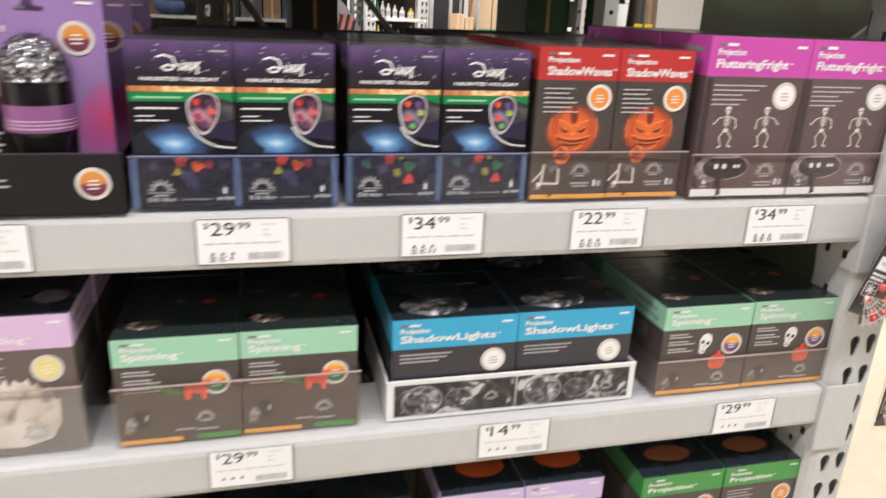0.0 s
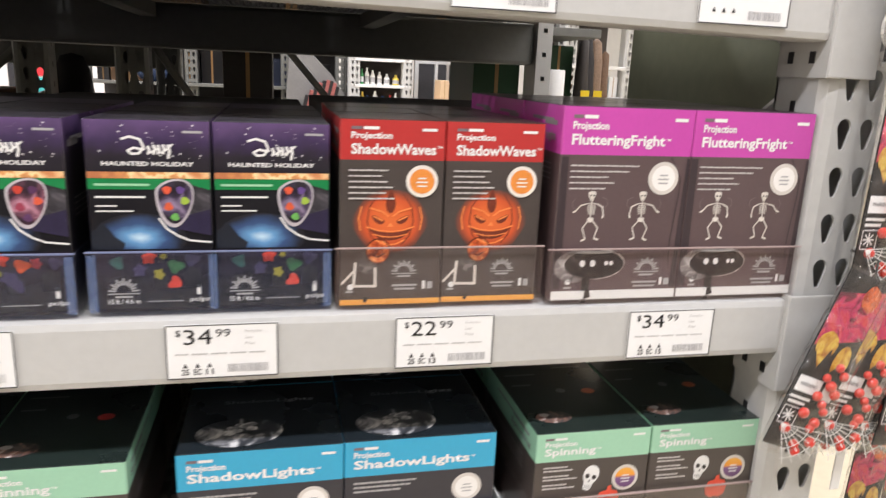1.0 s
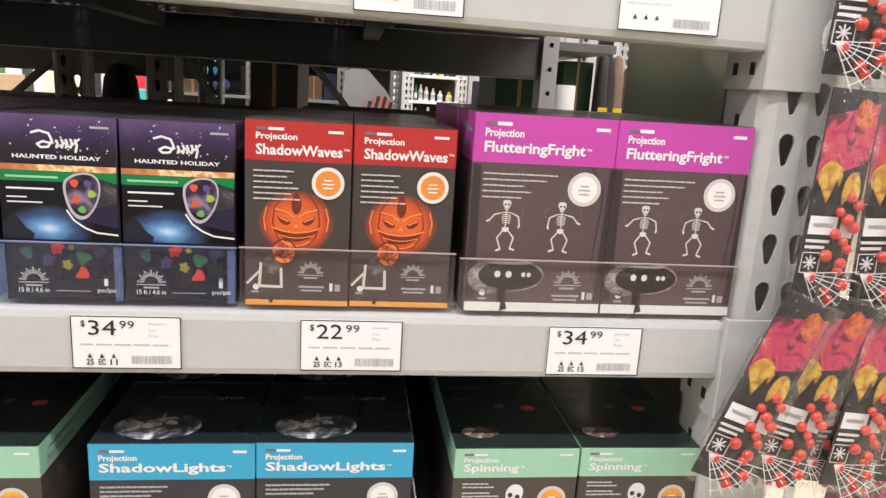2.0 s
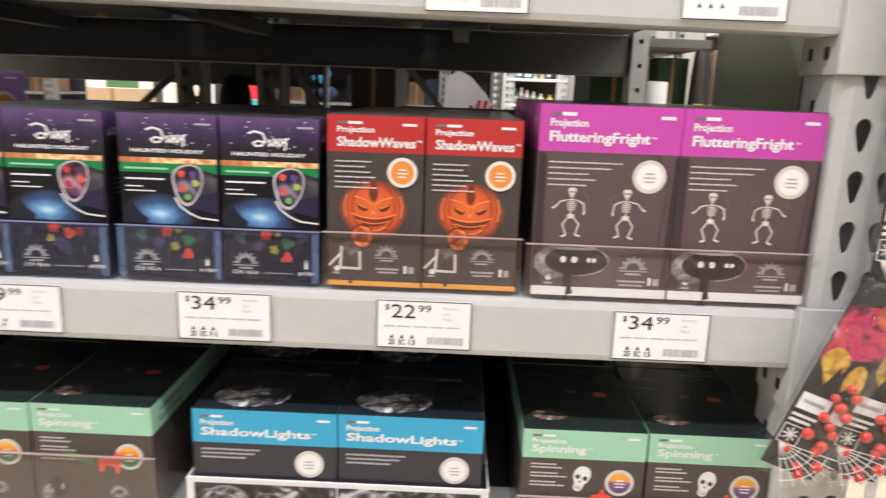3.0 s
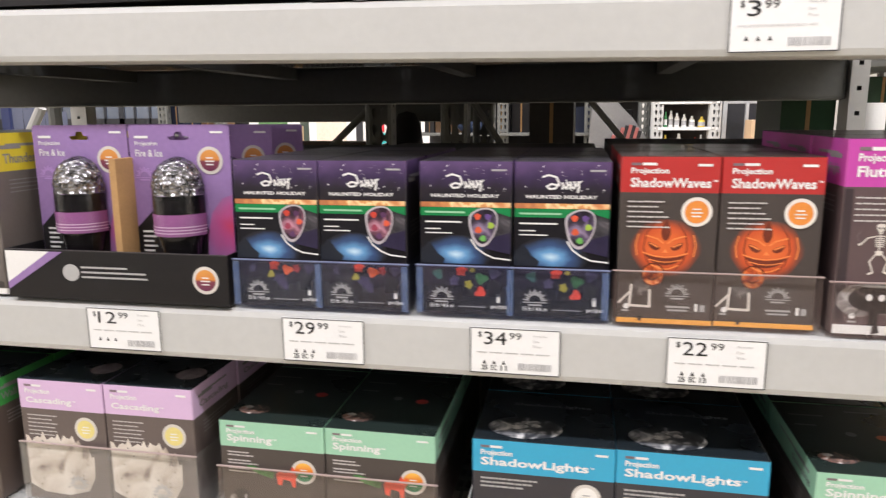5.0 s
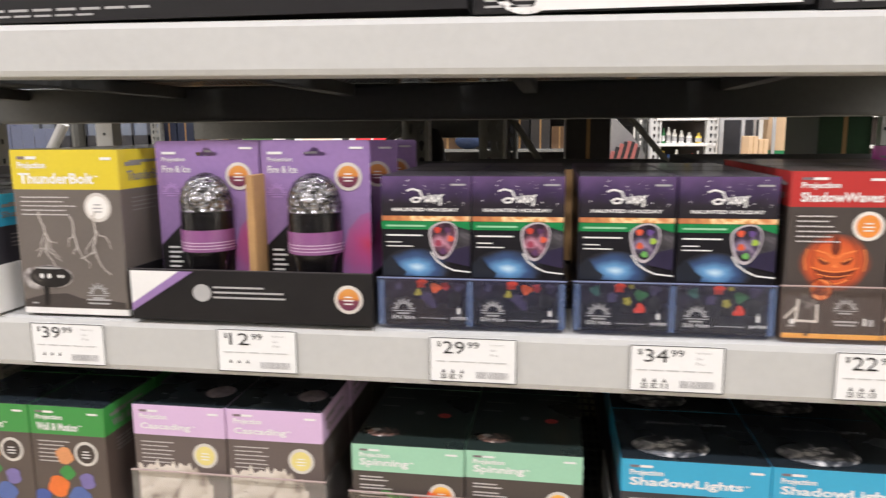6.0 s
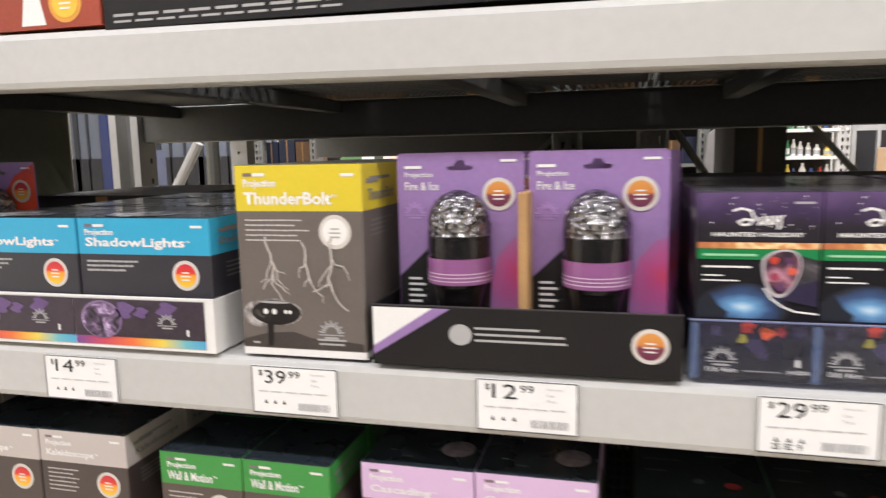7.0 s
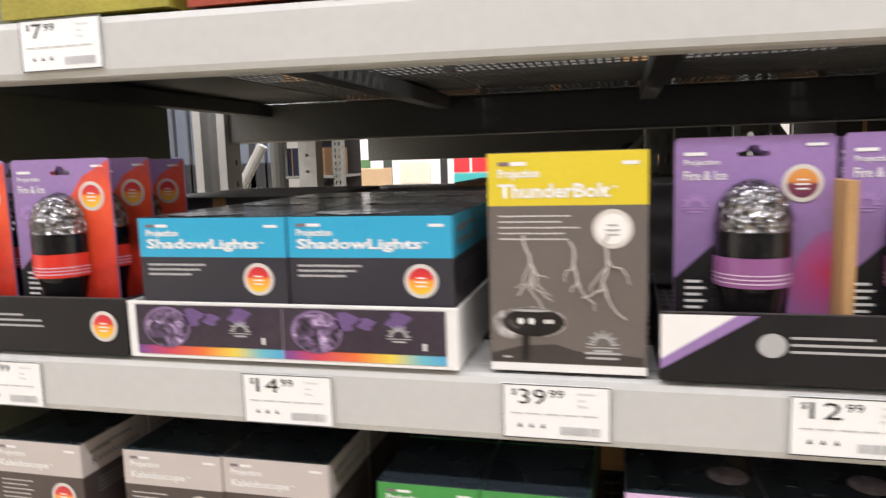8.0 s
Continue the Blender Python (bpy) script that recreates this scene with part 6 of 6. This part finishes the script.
ps = [Vector((0.0 + 0.017 * math.cos(a), -0.010 - 0.006 * math.sin(a * 0.5), 1.440 + 0.019 * math.sin(a))) for a in [math.pi * (0.75 + 1.1 * i / 12) for i in range(13)]]
for a, b in zip(ps, ps[1:]):
    add_tube(cu, a, b, 0.0026, 8)
part("hook", cu, mat("white_plastic", (222, 220, 214), 0.35, vary=0.04), hang)
for k, (bx, by, bz, lean) in enumerate(BAGS[:15]):
    cu = bmesh.new()
    add_tube(cu, (bx - 0.699, -0.0115, bz + 0.016), (bx - 0.699, by - 0.004, bz + 0.014), 0.0014, 6)
    add_tube(cu, (bx - 0.699, by - 0.002, bz + 0.015), (bx - 0.699, by - 0.002, bz - 0.004), 0.0012, 6)
    part("peg", cu, WIRE, hang)
cu = bmesh.new()
add_tube(cu, (0.10, 0.094, 0.928), (0.40, 0.100, 0.928), 0.003, 8)
add_tube(cu, (0.160, -0.010, 0.93), (0.160, 0.095, 0.929), 0.003, 8)
part("rod", cu, WIRE, hang)

# ---- the rack back to back with this one ----
back = thing("back_rack", "grey steel rack behind, stocked and in shade", "rack")
# middle posts get the shade-darkened paint, outer ones the lit paint
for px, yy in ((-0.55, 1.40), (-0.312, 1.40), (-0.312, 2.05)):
    column(back, px, yy, 2.6, side=1, material=STEEL_UNLIT if -1 < px < 0.5 else STEEL)
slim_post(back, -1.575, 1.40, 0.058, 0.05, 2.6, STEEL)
slim_post(back, 0.80, 2.06, 0.035, 0.04, 2.6, STEEL_UNLIT)
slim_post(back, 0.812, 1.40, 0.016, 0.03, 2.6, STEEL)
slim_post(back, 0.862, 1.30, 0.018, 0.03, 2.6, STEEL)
for (a, b), (c, d), r, mm in (((-0.67, 1.28), (-0.545, 1.395), 0.011, STEEL_UNLIT), ((-0.215, 1.415), (-0.10, 1.245), 0.010, STEEL_UNLIT), ((0.12, 1.43), (0.27, 1.255), 0.009, STEEL_UNLIT),
                              ((-1.71, 1.41), (-1.87, 1.16), 0.017, STEEL), ((-1.66, 1.47), (-1.66, 1.15), 0.022, STEEL_UNLIT)):
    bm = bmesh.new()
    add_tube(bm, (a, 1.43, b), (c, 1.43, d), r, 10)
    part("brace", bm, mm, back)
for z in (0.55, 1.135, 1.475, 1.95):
    part("deck_board", box_bm(-1.60, 0.86, 1.39 if z < 1.4 else 1.02, 2.11, z, z + 0.02, bevel=0.002), STEEL_UNLIT, back)
    part("beam", box_bm(-1.60, -0.30, 2.095, 2.135, z - (0.125 if z == 1.475 else 0.03), z + 0.035, bevel=0.004), STEEL_UNLIT, back)
    part("beam", box_bm(-0.298, 0.86, 2.095, 2.135, z - 0.03, z + 0.035, bevel=0.004), STEEL_UNLIT, back)
DULLBROWN = mat("dull_brown_carton", (110, 84, 60), 0.8, vary=0.15, scale=10)
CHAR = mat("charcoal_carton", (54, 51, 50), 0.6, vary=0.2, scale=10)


def stock_box(x0, x1, y0, y1, z0, z1, material, label):
    e = thing("stock_carton", label, "carton", x0, y0, z0, group="stock on the rack behind")
    part("carton", box_bm(0, x1 - x0, 0, y1 - y0, 0, z1 - z0, bevel=0.003), material, e)
    part("tape", box_bm((x1 - x0) * 0.46, (x1 - x0) * 0.54, -0.0006, 0.0, 0.002, z1 - z0 - 0.002), KRAFT, e)
    return e


# made-up cartons that block light and darken the rack behind
for x0, x1, z0, h, mm, lab in ((-1.50, -1.02, 1.497, 0.38, DULLBROWN, "made-up brown carton that darkens the rack behind"), (-1.00, -0.60, 1.497, 0.34, CHAR, "made-up charcoal carton that darkens the rack behind"),
                               (-0.58, -0.10, 1.497, 0.40, DULLBROWN, "made-up brown carton that darkens the rack behind"), (-0.08, 0.36, 1.497, 0.36, CHAR, "made-up charcoal carton that darkens the rack behind"),
                               (0.38, 0.76, 1.497, 0.40, CHAR, "made-up charcoal carton that darkens the rack behind"),
                               (-0.05, 0.085, 1.157, 0.30, CHAR, "made-up charcoal carton that darkens the rack behind")):
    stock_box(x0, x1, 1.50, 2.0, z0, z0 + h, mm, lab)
GREENBOX = mat("bottle_green_carton", (26, 62, 30), 0.5, vary=0.2, scale=8)
stock_box(0.655, 0.795, 1.42, 1.72, 1.157, 1.46, GREENBOX, "dark bottle green stock carton")
# low made-up cartons, to narrow the bright gap from below
for x0, x1, h, mm in ((-1.50, -1.15, 0.10, CHAR), (-1.12, -0.70, 0.12, DULLBROWN)):
    stock_box(x0, x1, 1.55, 2.0, 1.157, 1.157 + h, mm, "made-up low carton that keeps the gap behind dark")


# soft goods on the rack behind: a grey folded tarp, striped stockings, a black sleeve with pale glove, a teal toy wing
def folded_sheet(name, label, category, pts, y, depth, material, fold=0.012):
    bm = bmesh.new()
    n = len(pts)
    lay = []
    for k in range(4):
        yy = y + depth * k / 3
        lay.append([bm.verts.new((px + fold * noise.noise(Vector((i * 0.9, k * 1.3, 1))), yy, pz + fold * 0.6 * noise.noise(Vector((k * 1.1, i * 0.7, 4)))) ) for i, (px, pz) in enumerate(pts)])
    for a, b in zip(lay, lay[1:]):
        for i in range(n):
            bm.faces.new((a[i], a[(i + 1) % n], b[(i + 1) % n], b[i]))
    bm.faces.new(lay[0])
    bm.faces.new(list(reversed(lay[-1])))
    ob = part(name, bm, material, None)
    return tagged(ob, label, category)


folded_sheet("tarp", "grey folded tarpaulin hanging over the shelf edge", "tarp", [(0.15, 0.9), (0.16, 1.25), (0.18, 1.44), (0.26, 1.50), (0.34, 1.46), (0.46, 1.34), (0.55, 1.20), (0.56, 0.9)], 4.52, 0.08, mat("grey_tarp", (116, 114, 112), 0.6, vary=0.12, scale=20, bump=0.3))
STRIPE_A = mat("dusty_pink_knit", (146, 84, 78), 0.9, vary=0.2, scale=80, bump=0.6)
STRIPE_B = mat("black_knit", (34, 30, 30), 0.9, vary=0.2, scale=80, bump=0.6)
sock = thing("striped_stocking", "pink and black striped stocking hung on the tarp", "stocking", 0.25, 4.44, 1.06)
for k in range(9):
    bm = bmesh.new()
    x = 0.024 * k
    add_box(bm, x, x + 0.025, 0, 0.07, 0, 0.08 + 0.17 * math.sin(math.pi * min(1, (k + 1.5) / 13)), bevel=0.006)
    bmesh.ops.rotate(bm, verts=bm.verts, cent=(x, 0, 0), matrix=Matrix.Rotation(radians(14), 3, "Y"))
    part("stripe", bm, STRIPE_A if k % 2 else STRIPE_B, sock)
sleeve = thing("costume_glove", "black costume sleeve with pale rubber fingers", "costume", -0.66, 2.0, 1.157)
part("sleeve", add_lathe(bmesh.new(), [(0.0, 0.235), (0.035, 0.225), (0.055, 0.18), (0.065, 0.10), (0.075, 0.0)], 0.085, 0.05, 16), STRIPE_B, sleeve)
for k in range(4):
    bm = bmesh.new()
    add_tube(bm, (0.04, 0.03, 0.115 - 0.022 * k), (-0.035, 0.012, 0.085 - 0.024 * k), 0.010, 8)
    part("finger", bm, mat("pale_rubber", (170, 146, 120), 0.5, vary=0.2, scale=60), sleeve)
toy = thing("toy_wing", "bright teal and blue plush toy on the shelf", "toy", -0.86, 4.60, 1.242)
toy.scale = (1.7, 1.2, 1.0)
bm = bmesh.new()
bmesh.ops.create_icosphere(bm, subdivisions=3, radius=0.06, matrix=Matrix.Translation((0.06, 0.04, 0.17)) @ Matrix.Rotation(0.6, 4, "Y") @ Matrix.Diagonal((0.6, 0.5, 1.2, 1)))
for v in bm.verts:
    v.co += v.normal * 0.012 * noise.noise(v.co * 30)
part("wing", bm, mat("teal_plush", (40, 130, 160), 0.9, vary=0.3, scale=60, bump=0.6), toy)
bm = bmesh.new()
bmesh.ops.create_icosphere(bm, subdivisions=3, radius=0.055, matrix=Matrix.Translation((0.075, 0.05, 0.06)) @ Matrix.Diagonal((1.1, 0.8, 1.15, 1)))
part("body", bm, mat("dark_blue_plush", (30, 44, 70), 0.9, vary=0.3, scale=60, bump=0.6), toy)
tube = thing("paper_roll", "plain white paper roll standing on end", "paper roll", 0.728, 0.968, 1.1545)
bm = bmesh.new()
add_lathe(bm, [(0.006, 0.0), (0.024, 0.0), (0.024, 0.240), (0.022, 0.242), (0.008, 0.242), (0.008, 0.21)], 0, 0, 20)
part("roll", bm, PAPER, tube)
# added carton that covers the bright gap behind the paper roll
stock_box(0.787, 0.868, 1.200, 1.285, 1.1545, 1.462, GREENBOX, "dark bottle green stock carton")
shelf_under = part("support_shelf", box_bm(0.70, 1.14, 0.940, 1.38, 1.135, 1.1545, bevel=0.002), STEEL, back)
for k, (gx, gz, c) in enumerate(((0.878, 0.33, (48, 42, 38)), (0.902, 0.34, (34, 30, 30)), (0.932, 0.33, (132, 108, 88)), (0.968, 0.30, (110, 84, 62)), (0.925, 0.14, (60, 48, 40)))):
    g = thing("garden_tool_bag", "brown and black mesh bag with a yellow tag", "bag", gx, 1.16 + 0.02 * k, 1.1545, group="mesh bags on the end shelf")
    bm = add_lathe(bmesh.new(), [(0.002, gz), (0.012, gz * 0.97), (0.017, gz * 0.8), (0.022, gz * 0.4), (0.014, 0.0)], 0, 0, 12)
    for v in bm.verts:
        v.co += Vector((noise.noise(v.co * 40 + Vector((k, 0, 0))), noise.noise(v.co * 40 + Vector((0, k, 0))), 0)) * 0.008
    part("bag", bm, mat("mesh_bag_%d" % k, c, 0.6, vary=0.4, scale=40, bump=0.5), g)
    if k % 2 == 0:
        part("tag", box_bm(-0.012, 0.012, -0.033, -0.031, gz * 0.5, gz * 0.5 + 0.03), mat("bright_yellow_tag", (228, 196, 30), 0.4, vary=0.05), g)

# made-up stock that keeps the backs of this rack's shelves dark
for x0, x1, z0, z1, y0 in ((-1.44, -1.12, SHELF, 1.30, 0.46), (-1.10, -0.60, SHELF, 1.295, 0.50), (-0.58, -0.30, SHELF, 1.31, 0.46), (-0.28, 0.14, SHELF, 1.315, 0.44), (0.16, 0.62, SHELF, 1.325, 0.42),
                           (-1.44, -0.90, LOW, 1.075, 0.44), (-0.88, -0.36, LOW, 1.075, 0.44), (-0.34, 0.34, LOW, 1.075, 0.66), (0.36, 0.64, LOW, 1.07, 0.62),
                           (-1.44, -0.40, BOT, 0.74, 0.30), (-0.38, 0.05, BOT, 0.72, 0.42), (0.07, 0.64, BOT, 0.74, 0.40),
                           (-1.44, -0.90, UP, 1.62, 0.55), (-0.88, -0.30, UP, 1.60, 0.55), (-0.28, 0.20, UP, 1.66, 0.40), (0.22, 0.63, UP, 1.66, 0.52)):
    # top row in grey, standing for the light seen through the deck holes
    stock_box(x0, x1, y0, 0.84, z0, z1, mat("deck_hole_grey", (128, 125, 120), 0.75, vary=0.1, scale=12) if z0 == UP else CHAR, "made-up grey carton that shows pale through the deck holes" if z0 == UP else "made-up charcoal carton that keeps the shelf back dark")

# ---- across the next aisle ----
# made-up rack of dim stock and dark sheets, hiding the bright far wall
dim = thing("dark_filler_rack", "made-up dark rack that keeps the far gaps dark", "rack")
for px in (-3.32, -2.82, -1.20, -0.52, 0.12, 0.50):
    column(dim, px, 4.62, 2.4, side=1, material=STEEL_UNLIT)
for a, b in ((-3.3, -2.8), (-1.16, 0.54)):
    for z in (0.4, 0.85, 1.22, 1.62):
        part("deck_board", box_bm(a, b, 4.58, 5.2, z, z + 0.02, bevel=0.002), STEEL_UNLIT, dim)
    part("added_dark_sheet", box_bm(a, b, 5.2, 5.21, 0, 2.4), CHAR, dim)
rnd = random.Random(33)
for a, b in ((-3.28, -2.84), (-1.10, 0.48)):
    for z in (0.42, 0.87, 1.24, 1.64):
        x = a
        while x < b - 0.08:
            if z == 1.24 and -0.92 < x < -0.58:
                x = -0.57
            wd = min(rnd.uniform(0.08, 0.24), b - x)
            c = rnd.choice((CHAR, CHAR, DULLBROWN, GREENBOX, BLACKCARD, mat("navy_carton", (30, 40, 66), 0.6, vary=0.2, scale=10)))
            stock_box(x, x + wd - 0.01, 4.74, 5.1, z, z + rnd.uniform(0.14, 0.30), c, "made-up dim carton on the far dark rack")
            x += wd
far = thing("far_shelf_unit", "white lit store shelving across the next aisle", "shelf unit")
for px in (0.58, 0.965):
    column(far, px, 4.5, 2.3, side=1)
for z in (0.55, 0.90, 1.12, 1.28, 1.46, 1.75):
    part("shelf", box_bm(0.60, 1.03, 4.50, 4.90, z - 0.02, z, bevel=0.002), WHITE, far)
part("back_board", box_bm(0.60, 1.03, 4.9, 4.92, 0.0, 2.3), mat("dark_back_board", (60, 52, 46), 0.7, vary=0.2, scale=8), far)
rnd = random.Random(9)
for z in (0.90, 1.12, 1.28, 1.46):
    x = 0.67
    while x < 0.93:
        c = rnd.choice(((236, 234, 228), (236, 234, 228), (60, 90, 150), (200, 60, 50), (70, 150, 90), (230, 200, 80)))
        wd, hh = rnd.uniform(0.025, 0.05), rnd.uniform(0.07, 0.12)
        g = thing("bottle", "small bottle with printed label on the lit shelf", "bottle", x + wd / 2, 4.56, z, group="bottles on the lit shelf")
        part("flask", add_lathe(bmesh.new(), [(0.0, 0.0), (wd * 0.48, 0.0), (wd * 0.48, hh * 0.6), (wd * 0.2, hh * 0.82), (wd * 0.2, hh), (0.0, hh)], 0, 0, 12), mat("bottle_%d_%d_%d" % c, c, 0.4, vary=0.05), g)
        part("label", add_lathe(bmesh.new(), [(wd * 0.49, hh * 0.15), (wd * 0.49, hh * 0.5)], 0, 0, 12), PAPER if c[0] < 230 else GREYINK, g)
        x += wd + rnd.uniform(0.003, 0.02)
frame_unit = thing("glass_cabinet", "grey metal framed glass display cabinet", "cabinet", 1.06, 4.55, 0.0)
ALU = mat("brushed_aluminium", (196, 198, 200), 0.35, metal=0.6, vary=0.08, scale=20)
for a in ((0.0, 0.03, 0.0, 2.0), (0.15, 0.172, 0.0, 2.0), (0.34, 0.37, 0.0, 2.0)):
    part("upright", box_bm(a[0], a[1], 0, 0.03, a[2], a[3], bevel=0.002), ALU, frame_unit)
for z in (0.1, 1.44):
    part("rail", box_bm(0.03, 0.34, 0.002, 0.028, z, z + 0.04, bevel=0.002), ALU, frame_unit)
part("back", box_bm(0.0, 0.37, 0.40, 0.42, 0.0, 2.0), mat("dark_cabinet_back", (48, 48, 52), 0.5, vary=0.15, scale=8), frame_unit)
for x0, hh, wd in ((1.20, 1.33, 0.06), (1.265, 1.31, 0.06), (1.14, 1.18, 0.055)):
    stock_box(x0, x0 + wd, 4.3, 4.5, 0.0, hh, mat("tan_carton", (206, 176, 140), 0.75, vary=0.08, scale=12), "tall tan flat-pack carton on end")
cart = thing("stock_trolley", "white stock trolley with tan and green cartons", "trolley", 1.36, 4.35, 0.0)
for z in (0.25, 0.70, 1.105):
    part("tray", box_bm(0, 0.34, 0, 0.5, z, z + 0.035, bevel=0.003), WHITE, cart)
for px in (0.0, 0.32):
    for py in (0.0, 0.48):
        part("post", box_bm(px, px + 0.02, py, py + 0.02, 0.0, 1.8, bevel=0.002), ALU, cart)
for k in range(3):
    g = thing("banded_carton", "tan carton with a green printed base", "carton", 1.387 + 0.1 * k, 4.38, 1.1425, group="cartons on the trolley")
    carton_body(g, 0.092, 0.3, 0.36, 0.27, mat("tan_carton", (206, 176, 140)), mat("mid_green_print", (40, 130, 80), 0.5, vary=0.1), mat("tan_carton", (206, 176, 140)))

# ---- far side of the store ----
side_unit = copy_thing(far, pose(1.15, -1.1, 0.0))
for k in range(5):
    stock_box(1.79 + 0.065 * k, 1.845 + 0.065 * k, 3.44, 3.6, 1.28, 1.28 + (0.12, 0.09, 0.13, 0.10, 0.12)[k], (DULLBROWN, PAPER, CHAR, CYAN, PAPER)[k], "small boxed goods on white shelf")
wall = thing("display_wall", "bright white display wall with red and teal panels", "display wall", -5.0, 9.2, 0.0)
part("panel", box_bm(0, 3.6, 0, 0.06, 0, 2.4, bevel=0.004), WHITE, wall)
for a, b, z0, z1, c in ((1.05, 1.18, 0.9, 1.6, (60, 70, 60)), (1.9, 2.0, 0.8, 1.7, (40, 40, 44)), (2.10, 2.32, 1.14, 1.42, (206, 46, 54)), (2.36, 2.62, 1.14, 1.42, (216, 40, 50)), (2.10, 2.62, 0.80, 1.12, (60, 170, 170)),
                        (2.7, 2.78, 0.7, 1.7, (44, 44, 48)), (2.95, 3.25, 1.1, 1.5, (210, 60, 50)), (1.3, 1.75, 1.0, 1.3, (230, 210, 190)), (0.4, 0.85, 0.9, 1.35, (84, 120, 76)), (3.3, 3.5, 0.8, 1.4, (120, 150, 190))):
    part("poster", box_bm(a, b, -0.012, -0.001, z0, z1, bevel=0.002), mat("poster_%d_%d_%d" % c, c, 0.5, vary=0.15, scale=6), wall)
tb = stock_box(-4.10, -3.50, 7.7, 8.2, 0.0, 1.24, mat("tan_carton", (206, 176, 140)), "large tan carton standing on the floor")
glaz = thing("glazed_front", "glazed store front with dark upright bars", "shop window", -8.7, 8.6, 0.0)
part("pane", box_bm(0.0, 3.5, 0.02, 0.03, 0.9, 3.2), mat("dull_slate_glass", (96, 104, 118), 0.15, vary=0.04, scale=1, coat=0.5), glaz)
for k in range(15):
    part("bar", box_bm(0.06 + 0.24 * k, 0.06 + 0.24 * k + (0.035 if k % 3 else 0.09), 0.0, 0.02, 0.0, 3.2, bevel=0.003), mat("dark_frame", (44, 46, 52), 0.4, vary=0.1), glaz)
part("plinth", box_bm(0.0, 3.5, 0.0, 0.04, 0.0, 1.35), mat("dark_plinth", (40, 40, 44), 0.6, vary=0.3, scale=10), glaz)
curt = thing("strip_curtain", "blue-grey plastic strip curtain with a blue post", "curtain", -4.66, 4.5, 0.0)
part("post", box_bm(-0.03, 0.05, 0, 0.06, 0, 2.6, bevel=0.004), mat("deep_blue_paint", (32, 44, 88), 0.4, vary=0.1), curt)
for k in range(5):
    part("strip", box_bm(0.06 + 0.105 * k, 0.16 + 0.105 * k, 0.02 + 0.004 * (k % 2), 0.024 + 0.004 * (k % 2), 0.05, 1.42 if k > 2 else 2.2, bevel=0.0015), mat("blue_grey_plastic", (88, 94, 116), 0.3, vary=0.1, scale=10), curt)

# ---- the aisle's other side, behind the camera ----
opp = thing("opposite_rack", "grey steel store rack across the aisle with dark stock", "rack")
for px in (-4.0, -1.5, 1.0, 3.5):
    column(opp, px, -2.9, 2.6, side=1)
for z in (0.2, 0.8, 1.4, 2.0):
    part("deck_board", box_bm(-4.0, 3.58, -3.4, -2.83, z, z + 0.06, bevel=0.004), STEEL, opp)
rnd = random.Random(21)
for z in (0.26, 0.86, 1.46, 2.06):
    x = -3.85
    while x < 3.2:
        wd = rnd.uniform(0.25, 0.5)
        if not any(px - 0.1 < x + wd and x < px + 0.18 for px in (-4.0, -1.5, 1.0, 3.5)):
            c = rnd.choice((CHAR, DULLBROWN, TAUPE, BLACKCARD, GREENBOX))
            stock_box(x, x + wd, -3.3, -2.9, z, z + rnd.uniform(0.25, 0.42), c, "dark stock carton across the aisle")
        x += wd + 0.04
